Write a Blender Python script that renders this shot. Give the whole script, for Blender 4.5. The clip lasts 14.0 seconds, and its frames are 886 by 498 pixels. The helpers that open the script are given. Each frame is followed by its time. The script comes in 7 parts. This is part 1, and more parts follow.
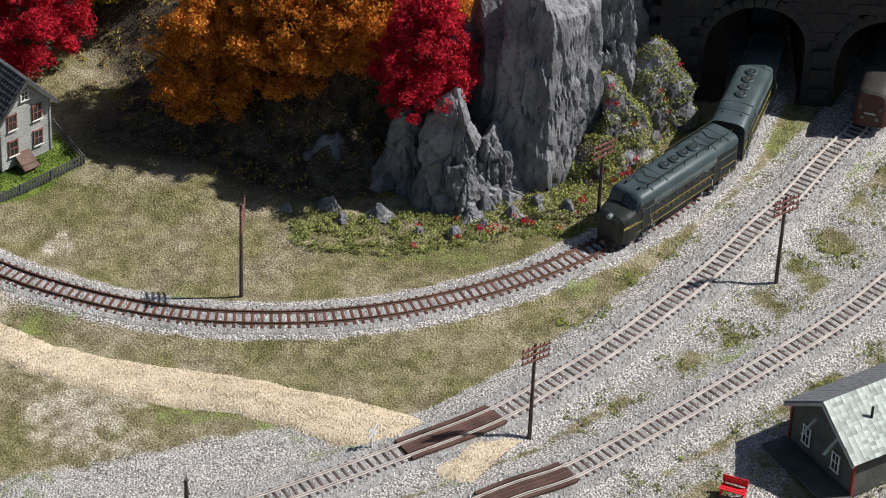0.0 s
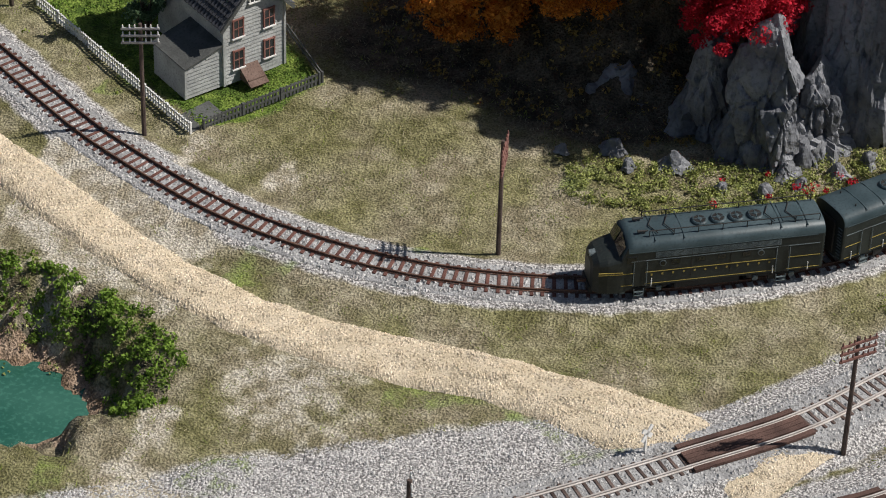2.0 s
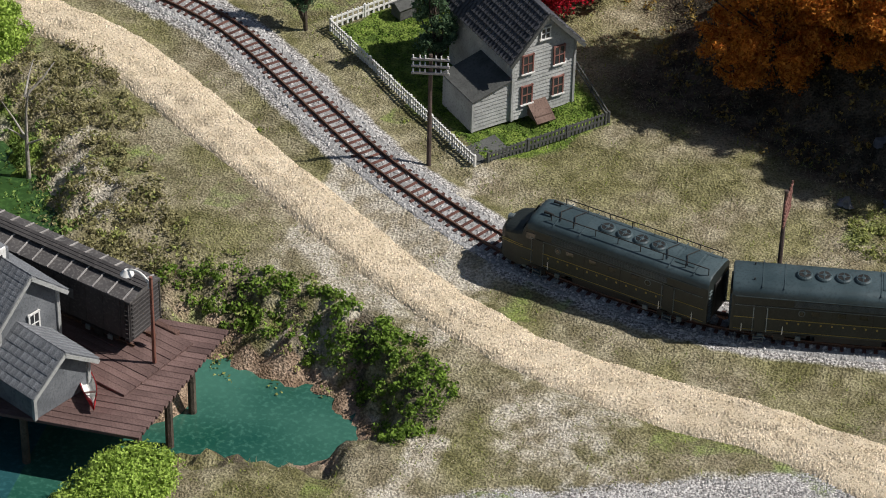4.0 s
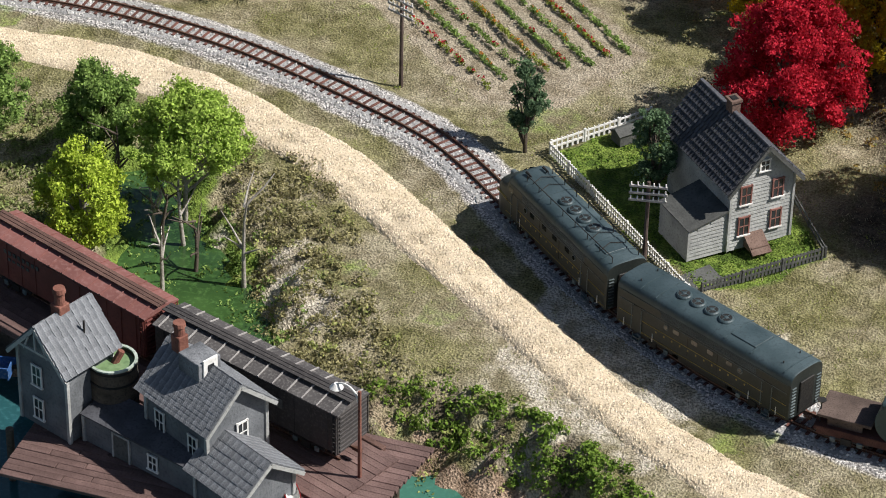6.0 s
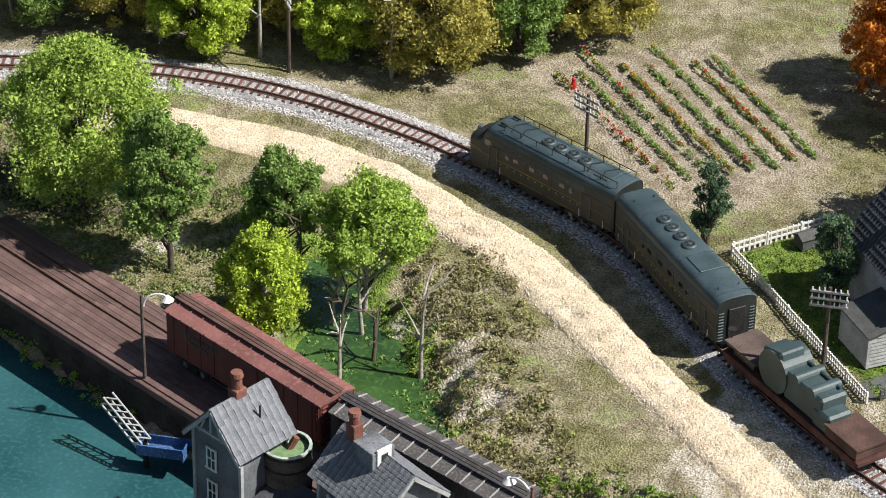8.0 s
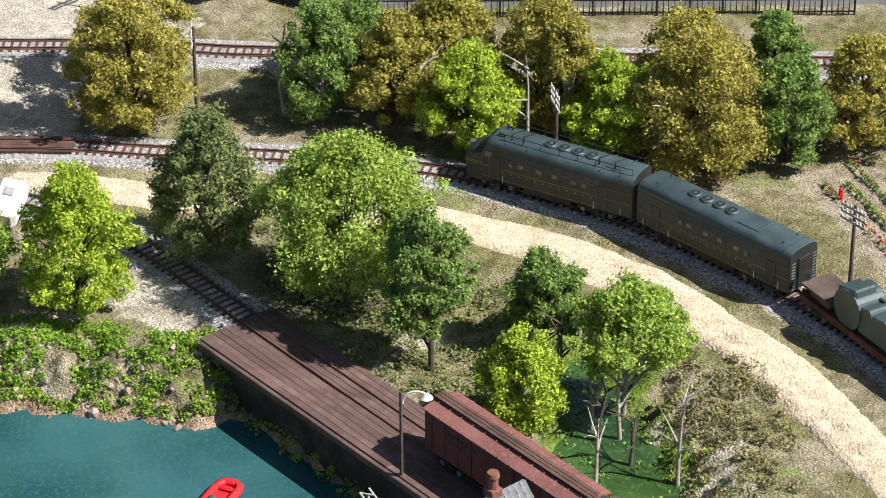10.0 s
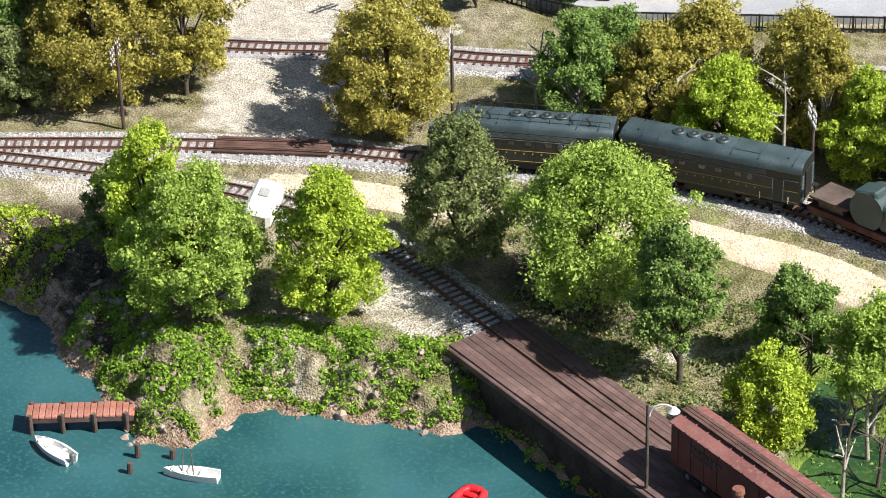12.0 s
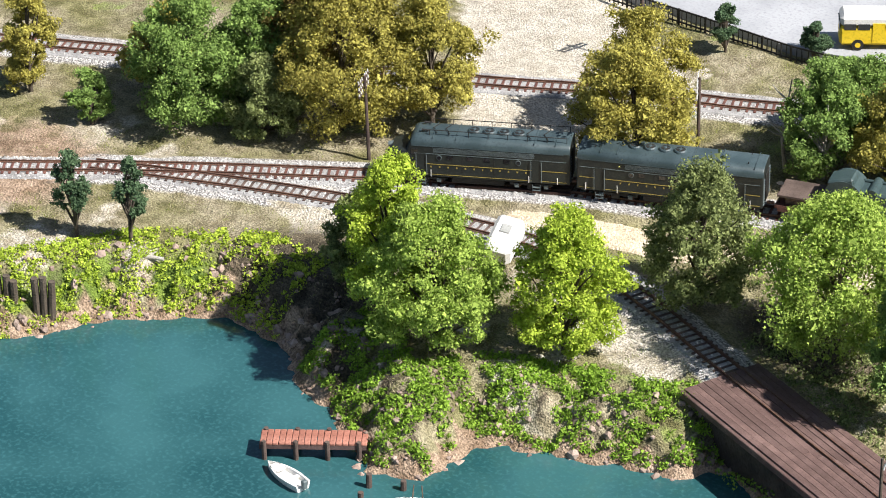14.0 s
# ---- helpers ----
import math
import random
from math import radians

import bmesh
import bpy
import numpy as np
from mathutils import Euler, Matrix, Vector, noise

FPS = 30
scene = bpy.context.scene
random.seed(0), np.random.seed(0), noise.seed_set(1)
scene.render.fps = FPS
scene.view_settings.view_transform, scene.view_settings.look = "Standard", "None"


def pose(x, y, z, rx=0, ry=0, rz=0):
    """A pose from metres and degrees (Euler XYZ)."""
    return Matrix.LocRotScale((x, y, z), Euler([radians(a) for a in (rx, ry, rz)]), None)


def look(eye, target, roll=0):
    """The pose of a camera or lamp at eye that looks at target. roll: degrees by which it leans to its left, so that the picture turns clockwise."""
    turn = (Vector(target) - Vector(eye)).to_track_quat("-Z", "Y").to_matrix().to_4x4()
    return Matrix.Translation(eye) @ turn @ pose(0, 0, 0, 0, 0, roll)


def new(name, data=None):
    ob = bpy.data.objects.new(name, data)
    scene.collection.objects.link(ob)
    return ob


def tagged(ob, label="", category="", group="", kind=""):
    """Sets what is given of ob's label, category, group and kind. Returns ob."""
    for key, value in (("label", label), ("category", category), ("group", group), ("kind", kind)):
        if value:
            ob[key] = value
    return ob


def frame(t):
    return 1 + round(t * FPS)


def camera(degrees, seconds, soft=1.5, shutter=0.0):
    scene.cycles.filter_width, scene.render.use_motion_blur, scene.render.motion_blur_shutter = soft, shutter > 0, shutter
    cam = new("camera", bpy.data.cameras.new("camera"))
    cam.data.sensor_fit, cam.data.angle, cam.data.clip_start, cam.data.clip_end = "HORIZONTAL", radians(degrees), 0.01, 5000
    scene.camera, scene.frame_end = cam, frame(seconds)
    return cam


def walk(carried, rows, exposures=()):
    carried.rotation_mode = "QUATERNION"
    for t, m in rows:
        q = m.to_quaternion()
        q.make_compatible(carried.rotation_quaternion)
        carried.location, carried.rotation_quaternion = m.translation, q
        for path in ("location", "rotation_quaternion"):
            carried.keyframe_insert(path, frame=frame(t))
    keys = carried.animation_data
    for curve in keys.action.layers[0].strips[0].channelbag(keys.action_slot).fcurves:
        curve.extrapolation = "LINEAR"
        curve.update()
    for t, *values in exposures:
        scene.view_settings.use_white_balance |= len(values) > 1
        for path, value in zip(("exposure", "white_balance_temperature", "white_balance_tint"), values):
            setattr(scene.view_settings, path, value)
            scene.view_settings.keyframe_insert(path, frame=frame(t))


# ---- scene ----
# A model railway in 1:87. Lengths below are written in centimetres and turned to metres by CM.
CM = 0.01

# ---------------------------------------------------------------- camera
cam = camera(15.94, 14.0, soft=1.0)
EYE_Z = 1.3896
VIEW = [  # t, x, y, z in metres, yaw, pitch, lean
    (0.0, 0.0, -0.4245, 1.6995, 0.0, -36.13, -2.46), (0.5, 0.0075, -0.2798, 1.5984, 1.53, -36.72, -2.07),
    (1.0, 0.0078, -0.1449, 1.4994, 3.08, -37.11, -2.15), (1.5, 0.003, -0.0353, 1.4167, 4.82, -37.37, -1.98),
    (2.0, 0.0, 0.0, EYE_Z, 6.82, -37.19, -1.83), (2.5, 0.0, 0.0, EYE_Z, 8.59, -37.01, -1.77),
    (3.0, 0.0, 0.0, EYE_Z, 10.09, -36.99, -1.62), (3.5, 0.0, 0.0, EYE_Z, 11.62, -36.9, -1.46),
    (6.0, 0.0, 0.0, EYE_Z, 17.91, -34.48, -1.1), (6.5, 0.0, 0.0, EYE_Z, 18.7, -34.05, -1.09),
    (7.0, 0.0, 0.0, EYE_Z, 19.6, -33.58, -1.19), (9.5, 0.0, 0.0, EYE_Z, 26.0, -31.55, -0.07),
    (10.0, 0.0, 0.0, EYE_Z, 27.45, -30.99, 0.14), (10.5, 0.0, 0.0, EYE_Z, 28.77, -30.69, 0.23),
    (11.0, 0.0, 0.0, EYE_Z, 30.14, -30.69, 0.23), (11.5, 0.0, 0.0, EYE_Z, 31.31, -30.74, 0.6),
    (12.0, 0.0, 0.0, EYE_Z, 32.75, -30.76, 1.13), (12.5, 0.0, 0.0, EYE_Z, 34.03, -30.72, 1.1),
    (13.0, 0.0, 0.0, EYE_Z, 35.16, -30.6, 1.29), (13.5, 0.0, 0.0, EYE_Z, 36.39, -30.35, 1.23),
    (14.0, 0.0, 0.0, EYE_Z, 37.76, -29.97, 1.25)]
EXPOSURES = [(0.0, 0.23), (1.5, 0.08), (3.5, 0.04), (6.0, 0.4), (9.5, 0.71), (11.0, 0.81), (14.0, 0.9)]
walk(cam, [(t, pose(x, y, z, 90 + pitch, 0, yaw) @ pose(0, 0, 0, 0, 0, -lean)) for t, x, y, z, yaw, pitch, lean in VIEW], EXPOSURES)

# ---------------------------------------------------------------- light
SUN_AZ, SUN_EL = radians(9.0), radians(48.0)   # azimuth from +x towards +y
world = bpy.data.worlds.new("sky")
scene.world = world
world.use_nodes = True
wn = world.node_tree.nodes
sky = wn.new("ShaderNodeTexSky")
sky.sky_type, sky.sun_disc = "NISHITA", False
sky.sun_elevation, sky.sun_rotation = SUN_EL, radians(90) - SUN_AZ
wn["Background"].inputs["Strength"].default_value = 0.05
world.node_tree.links.new(sky.outputs["Color"], wn["Background"].inputs["Color"])
sun = new("sun", bpy.data.lights.new("sun", "SUN"))
sun.data.energy, sun.data.angle, sun.data.color = 4.8, radians(0.8), (1.0, 0.96, 0.91)
sun_dir = Vector((math.cos(SUN_EL) * math.cos(SUN_AZ), math.cos(SUN_EL) * math.sin(SUN_AZ), math.sin(SUN_EL)))
sun.matrix_world = look(sun_dir * 6, (0, 0, 0))


# ---------------------------------------------------------------- materials
def mat(name, a, b, c=None, scale=40.0, fine=500.0, rough=0.85, bump=0.3, metal=0.0, vary=0.0, spec=0.3, island=False, rel=0.0015):
    """A mottled surface: a to b over coarse noise, c in fine specks, bump from the fine noise; vary: by object or island."""
    m = bpy.data.materials.new(name)
    m.use_nodes = True
    nt = m.node_tree
    n, link = nt.nodes, nt.links.new
    bsdf = n["Principled BSDF"]
    bsdf.inputs["Roughness"].default_value = rough
    bsdf.inputs["Metallic"].default_value = metal
    bsdf.inputs["Specular IOR Level"].default_value = spec
    co = n.new("ShaderNodeTexCoord")
    n1, n2 = n.new("ShaderNodeTexNoise"), n.new("ShaderNodeTexNoise")
    n1.inputs["Scale"].default_value, n1.inputs["Detail"].default_value = scale, 5
    n2.inputs["Scale"].default_value, n2.inputs["Detail"].default_value = fine, 3
    for q in (n1, n2):
        link(co.outputs["Object"], q.inputs["Vector"])
    ramp = n.new("ShaderNodeValToRGB")
    ramp.color_ramp.elements[0].position, ramp.color_ramp.elements[1].position = 0.36, 0.64
    ramp.color_ramp.elements[0].color, ramp.color_ramp.elements[1].color = (*a, 1), (*b, 1)
    link(n1.outputs["Fac"], ramp.inputs["Fac"])
    col = ramp.outputs["Color"]
    mix = n.new("ShaderNodeMix")
    mix.data_type = "RGBA"
    mix.inputs["B"].default_value = (*(c or tuple(0.6 * v for v in a)), 1)
    mr = n.new("ShaderNodeMapRange")
    mr.inputs["From Min"].default_value, mr.inputs["From Max"].default_value, mr.inputs["To Max"].default_value = 0.5, 0.75, 0.8
    link(n2.outputs["Fac"], mr.inputs["Value"])
    link(mr.outputs["Result"], mix.inputs["Factor"])
    link(col, mix.inputs["A"])
    col = mix.outputs["Result"]
    if vary:
        hsv = n.new("ShaderNodeHueSaturation")
        src = n.new("ShaderNodeNewGeometry" if island else "ShaderNodeObjectInfo")
        v = n.new("ShaderNodeMapRange")
        v.inputs["To Min"].default_value, v.inputs["To Max"].default_value = 1 - vary, 1 + vary
        link(src.outputs["Random Per Island" if island else "Random"], v.inputs["Value"])
        link(v.outputs["Result"], hsv.inputs["Value"])
        link(col, hsv.inputs["Color"])
        col = hsv.outputs["Color"]
    link(col, bsdf.inputs["Base Color"])
    if bump:
        bp = n.new("ShaderNodeBump")
        bp.inputs["Strength"].default_value, bp.inputs["Distance"].default_value = bump, rel
        link(n2.outputs["Fac"], bp.inputs["Height"])
        link(bp.outputs["Normal"], bsdf.inputs["Normal"])
    return m


def leaf_mat(name, a, b, trans=0.3):
    """Foliage: the colour goes from a to b from piece to piece; some light passes through."""
    m = bpy.data.materials.new(name)
    m.use_nodes = True
    nt = m.node_tree
    n, link = nt.nodes, nt.links.new
    bsdf = n["Principled BSDF"]
    bsdf.inputs["Roughness"].default_value = 0.8
    bsdf.inputs["Specular IOR Level"].default_value = 0.15
    geo = n.new("ShaderNodeNewGeometry")
    ramp = n.new("ShaderNodeValToRGB")
    ramp.color_ramp.elements[0].position, ramp.color_ramp.elements[1].position = 0.18, 0.8
    ramp.color_ramp.elements[0].color, ramp.color_ramp.elements[1].color = (*[0.75 * v for v in a], 1), (*[min(0.9, 1.12 * v) for v in b], 1)
    co, nz, ad = n.new("ShaderNodeTexCoord"), n.new("ShaderNodeTexNoise"), n.new("ShaderNodeMix")
    nz.inputs["Scale"].default_value = 60
    link(co.outputs["Object"], nz.inputs["Vector"])
    ad.inputs["Factor"].default_value = 0.5
    link(geo.outputs["Random Per Island"], ad.inputs["A"])
    link(nz.outputs["Fac"], ad.inputs["B"])
    link(ad.outputs["Result"], ramp.inputs["Fac"])
    link(ramp.outputs["Color"], bsdf.inputs["Base Color"])
    tr, mx = n.new("ShaderNodeBsdfTranslucent"), n.new("ShaderNodeMixShader")
    link(ramp.outputs["Color"], tr.inputs["Color"])
    mx.inputs["Fac"].default_value = trans
    link(bsdf.outputs["BSDF"], mx.inputs[1])
    link(tr.outputs["BSDF"], mx.inputs[2])
    link(mx.outputs["Shader"], n["Material Output"].inputs["Surface"])
    return m


M_ROAD = mat("road_gravel", (0.54, 0.45, 0.32), (0.64, 0.54, 0.4), (0.42, 0.34, 0.23), 60, 700, 0.95, 0.7)
M_ROADSTONE = mat("road_stone", (0.56, 0.47, 0.34), (0.7, 0.6, 0.46), (0.48, 0.39, 0.27), 60, 900, 0.95, 0.2, vary=0.34, island=True)
M_BALLAST = mat("ballast", (0.27, 0.265, 0.26), (0.42, 0.415, 0.41), (0.14, 0.135, 0.135), 70, 600, 0.95, 0.8, rel=0.002)
M_STONE = mat("ballast_stone", (0.39, 0.375, 0.36), (0.54, 0.525, 0.51), (0.24, 0.23, 0.22), 80, 900, 0.95, 0.2, vary=0.34, island=True)
M_TIE = mat("tie_wood", (0.085, 0.035, 0.028), (0.15, 0.07, 0.055), (0.05, 0.025, 0.02), 80, 900, 0.9, 0.5, vary=0.3)
M_TIE_GREY = mat("tie_grey", (0.075, 0.05, 0.042), (0.14, 0.1, 0.085), (0.05, 0.04, 0.035), 80, 900, 0.9, 0.5, vary=0.3)
M_RAIL = mat("rail_rust", (0.1, 0.05, 0.035), (0.17, 0.09, 0.06), (0.24, 0.2, 0.18), 60, 700, 0.55, 0.2, metal=0.3)
M_RAIL_BRIGHT = mat("rail_worn", (0.42, 0.38, 0.35), (0.55, 0.51, 0.48), (0.3, 0.24, 0.2), 60, 700, 0.5, 0.15, metal=0.1)
M_PLANK = mat("crossing_plank", (0.075, 0.042, 0.034), (0.14, 0.08, 0.064), (0.05, 0.03, 0.025), 50, 800, 0.85, 0.5, vary=0.2)
M_DECK = mat("deck_plank", (0.095, 0.058, 0.052), (0.18, 0.115, 0.103), (0.07, 0.04, 0.035), 35, 700, 0.8, 0.4, vary=0.16)
# loco greens: shaded sides and lit top are partly put into these two tones
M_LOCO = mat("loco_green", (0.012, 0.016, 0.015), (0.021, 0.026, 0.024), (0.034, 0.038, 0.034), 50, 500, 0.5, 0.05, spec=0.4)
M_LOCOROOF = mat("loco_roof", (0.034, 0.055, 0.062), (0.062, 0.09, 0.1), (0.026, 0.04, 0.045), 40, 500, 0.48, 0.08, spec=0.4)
M_BLACK = mat("black_metal", (0.012, 0.012, 0.012), (0.025, 0.024, 0.023), (0.04, 0.035, 0.03), 50, 500, 0.6, 0.2)
M_GOLD = mat("gold_paint", (0.26, 0.2, 0.05), (0.36, 0.28, 0.075), (0.18, 0.14, 0.04), 60, 600, 0.5, 0)
M_GLASS = mat("dark_glass", (0.008, 0.01, 0.012), (0.012, 0.014, 0.016), (0.01, 0.01, 0.01), 20, 200, 0.08, 0, spec=0.6)
M_ROCK = mat("rock", (0.108, 0.112, 0.123), (0.265, 0.27, 0.285), (0.064, 0.066, 0.074), 30, 260, 0.5, 0.7, rel=0.002, spec=0.4)
M_SIDING = mat("weathered_siding", (0.31, 0.315, 0.305), (0.44, 0.445, 0.43), (0.22, 0.22, 0.21), 50, 500, 0.9, 0.3, vary=0.08)
# siding deepened so its colour carries the shade on the depot front
M_SIDING_DARK = mat("dark_siding", (0.07, 0.072, 0.068), (0.11, 0.113, 0.107), (0.05, 0.05, 0.048), 50, 500, 0.9, 0.3, vary=0.08)
M_TILE = mat("roof_tile", (0.05, 0.052, 0.06), (0.085, 0.087, 0.098), (0.03, 0.03, 0.035), 50, 500, 0.75, 0.3, vary=0.25)
M_SHINGLE = mat("grey_shingle", (0.1, 0.107, 0.118), (0.25, 0.26, 0.275), (0.08, 0.083, 0.09), 50, 600, 0.9, 0.5, vary=0.12)
M_GREENSHINGLE = mat("green_shingle", (0.3, 0.34, 0.32), (0.55, 0.59, 0.56), (0.25, 0.3, 0.27), 60, 600, 0.8, 0.5, vary=0.3)
M_MAROON = mat("maroon_trim", (0.2, 0.035, 0.03), (0.27, 0.05, 0.045), None, 50, 500, 0.7, 0.1)
M_WHITE = mat("white_paint", (0.68, 0.67, 0.64), (0.8, 0.79, 0.76), (0.5, 0.48, 0.45), 50, 500, 0.7, 0.1)
M_WINDARK = mat("window_pane", (0.03, 0.032, 0.035), (0.05, 0.052, 0.055), None, 30, 200, 0.15, 0, spec=0.5)
M_SHUTTER = mat("faded_maroon", (0.2, 0.085, 0.07), (0.3, 0.15, 0.125), None, 60, 500, 0.8, 0.1)
M_HATCH = mat("brown_hatch", (0.12, 0.075, 0.06), (0.19, 0.13, 0.105), None, 60, 600, 0.9, 0.3)
M_BRICK = mat("chimney_brick", (0.17, 0.07, 0.05), (0.25, 0.11, 0.08), (0.14, 0.05, 0.04), 80, 500, 0.9, 0.4)
M_BOXCAR = mat("boxcar_red", (0.13, 0.038, 0.03), (0.19, 0.06, 0.05), (0.1, 0.035, 0.03), 35, 500, 0.65, 0.1)
M_BOXCAR_GREY = mat("boxcar_black", (0.035, 0.032, 0.032), (0.06, 0.055, 0.054), (0.1, 0.09, 0.085), 35, 500, 0.7, 0.1)
M_POLE = mat("pole_wood", (0.07, 0.05, 0.042), (0.13, 0.095, 0.08), (0.04, 0.03, 0.025), 60, 700, 0.9, 0.3)
M_ARM = mat("crossarm_wood", (0.15, 0.07, 0.055), (0.24, 0.12, 0.1), None, 60, 700, 0.9, 0.3)
M_ARM_GREY = mat("crossarm_grey", (0.3, 0.28, 0.27), (0.42, 0.4, 0.38), None, 60, 700, 0.9, 0.3)
M_BARK = mat("bark", (0.07, 0.055, 0.042), (0.13, 0.105, 0.08), (0.035, 0.03, 0.025), 70, 600, 0.95, 0.6)
M_BARK_PALE = mat("pale_bark", (0.3, 0.27, 0.23), (0.48, 0.45, 0.4), (0.15, 0.13, 0.11), 70, 600, 0.95, 0.5)
M_REDPLASTIC = mat("red_vinyl", (0.62, 0.02, 0.03), (0.72, 0.035, 0.04), None, 40, 400, 0.45, 0)
M_STEEL = mat("grey_steel", (0.09, 0.115, 0.12), (0.15, 0.18, 0.185), (0.07, 0.085, 0.09), 40, 400, 0.5, 0.1, spec=0.4)
M_YELLOW = mat("yellow_paint", (0.75, 0.52, 0.02), (0.82, 0.6, 0.04), None, 40, 400, 0.45, 0)
M_ASPHALT = mat("pale_asphalt", (0.3, 0.31, 0.33), (0.38, 0.39, 0.41), (0.25, 0.25, 0.27), 18, 300, 0.9, 0.2)
M_SOIL = mat("dark_soil", (0.07, 0.055, 0.04), (0.12, 0.095, 0.07), (0.04, 0.03, 0.025), 40, 500, 0.95, 0.6)
L_BRIGHT = leaf_mat("leaf_bright", (0.19, 0.29, 0.045), (0.47, 0.62, 0.13))
L_GREEN = leaf_mat("leaf_green", (0.11, 0.19, 0.045), (0.31, 0.44, 0.12))
L_LIME = leaf_mat("leaf_lime", (0.25, 0.35, 0.035), (0.54, 0.66, 0.09))
L_DARK = leaf_mat("leaf_dark", (0.11, 0.145, 0.05), (0.32, 0.37, 0.14))
L_PINE = leaf_mat("leaf_bluegreen", (0.05, 0.1, 0.05), (0.15, 0.23, 0.12))
L_OLIVE = leaf_mat("leaf_olive", (0.225, 0.2, 0.045), (0.54, 0.49, 0.12))
L_FRESH = leaf_mat("leaf_fresh", (0.18, 0.285, 0.045), (0.47, 0.6, 0.13))
L_MOSS = leaf_mat("moss_weeds", (0.12, 0.145, 0.04), (0.4, 0.43, 0.14), 0.1)
L_BRUSH = leaf_mat("brush_leaf", (0.12, 0.115, 0.05), (0.38, 0.345, 0.17), 0.15)
L_BROWN = leaf_mat("leaf_brown", (0.2, 0.13, 0.035), (0.42, 0.31, 0.1))
L_ORANGE = leaf_mat("leaf_orange", (0.42, 0.09, 0.014), (0.8, 0.36, 0.06), 0.4)
L_RED = leaf_mat("leaf_red", (0.32, 0.01, 0.02), (0.68, 0.035, 0.065), 0.4)
L_YELLOW = leaf_mat("leaf_yellow", (0.4, 0.28, 0.015), (0.62, 0.48, 0.03))
L_IVY = leaf_mat("leaf_ivy", (0.12, 0.22, 0.025), (0.34, 0.52, 0.07))
L_DRY = leaf_mat("dry_grass", (0.2, 0.175, 0.095), (0.4, 0.36, 0.225), 0.1)
M_MILL = mat("mill_boards", (0.12, 0.128, 0.138), (0.19, 0.2, 0.212), (0.08, 0.085, 0.09), 50, 500, 0.9, 0.3, vary=0.1)
M_LOAD = mat("load_green", (0.035, 0.06, 0.062), (0.06, 0.09, 0.092), (0.03, 0.045, 0.045), 40, 400, 0.5, 0.1, spec=0.4)
L_HEDGE = leaf_mat("leaf_hedge", (0.07, 0.13, 0.022), (0.24, 0.36, 0.06))
L_LAWN = leaf_mat("lawn", (0.05, 0.1, 0.015), (0.16, 0.26, 0.04), 0.1)
L_GRASS = leaf_mat("green_grass", (0.13, 0.17, 0.03), (0.27, 0.32, 0.06), 0.1)


# ---------------------------------------------------------------- mesh helpers
def mesh_obj(name, verts, faces, material, parent=None, label="", smooth=False):
    """A mesh from centimetre coordinates, linked under parent if there is one."""
    me = bpy.data.meshes.new(name)
    v = np.asarray(verts, dtype=np.float64) * CM
    me.from_pydata(v.tolist(), [], [tuple(int(i) for i in f) for f in faces])
    me.materials.append(material)
    if smooth:
        me.polygons.foreach_set("use_smooth", np.ones(len(me.polygons), dtype=bool))
    me.update()
    ob = new(name, me)
    if parent:
        ob.parent = parent
    if label:
        ob["label"] = label
    return ob


def part(name, bm, material, parent=None, label="", smooth=False):
    """Links a bmesh in centimetres as one mesh object."""
    bmesh.ops.recalc_face_normals(bm, faces=bm.faces[:])
    bm.transform(Matrix.Diagonal((CM, CM, CM, 1)))
    me = bpy.data.meshes.new(name)
    bm.to_mesh(me)
    bm.free()
    me.materials.append(material)
    if smooth:
        me.polygons.foreach_set("use_smooth", np.ones(len(me.polygons), dtype=bool))
    ob = new(name, me)
    if parent:
        ob.parent = parent
    if label:
        ob["label"] = label
    return ob


def at(x, y, z=0.0, rx=0, ry=0, rz=0):
    return pose(x * CM, y * CM, z * CM, rx, ry, rz)


def thing(name, m, label, category, group="", kind=""):
    ob = new(name)
    ob.empty_display_size = 0.01
    ob.matrix_world = m
    return tagged(ob, label, category, group, kind)


def box(bm, c, size, m=None, bevel=0.0):
    r = bmesh.ops.create_cube(bm, size=1.0, matrix=Matrix.Translation(c) @ (m or Matrix()) @ Matrix.Diagonal((*size, 1)))
    if bevel:
        edges = list({e for v in r["verts"] for e in v.link_edges})
        bmesh.ops.bevel(bm, geom=edges, offset=bevel, segments=1, affect="EDGES")
    return bm


def boxes(*items):
    bm = bmesh.new()
    for it in items:
        box(bm, *it)
    return bm


def rod(bm, a, b, r1, r2=None, seg=8):
    a, b = Vector(a), Vector(b)
    d = b - a
    m = Matrix.Translation((a + b) / 2) @ d.to_track_quat("Z", "Y").to_matrix().to_4x4()
    bmesh.ops.create_cone(bm, cap_ends=True, segments=seg, radius1=r1, radius2=r1 if r2 is None else r2, depth=d.length, matrix=m)
    return bm


def rods(*items, seg=8):
    bm = bmesh.new()
    for it in items:
        rod(bm, *it, seg=seg)
    return bm


def tubes_bm(pts, r):
    """A bent bar through the points."""
    return rods(*[(a, b, r) for a, b in zip(pts[:-1], pts[1:])])


def prism(bm, poly, z0, z1):
    """A slab with the given outline in plan."""
    lo = [bm.verts.new((x, y, z0)) for x, y in poly]
    hi = [bm.verts.new((x, y, z1)) for x, y in poly]
    bm.faces.new(lo[::-1])
    bm.faces.new(hi)
    k = len(poly)
    for i in range(k):
        bm.faces.new((lo[i], lo[(i + 1) % k], hi[(i + 1) % k], hi[i]))
    return bm


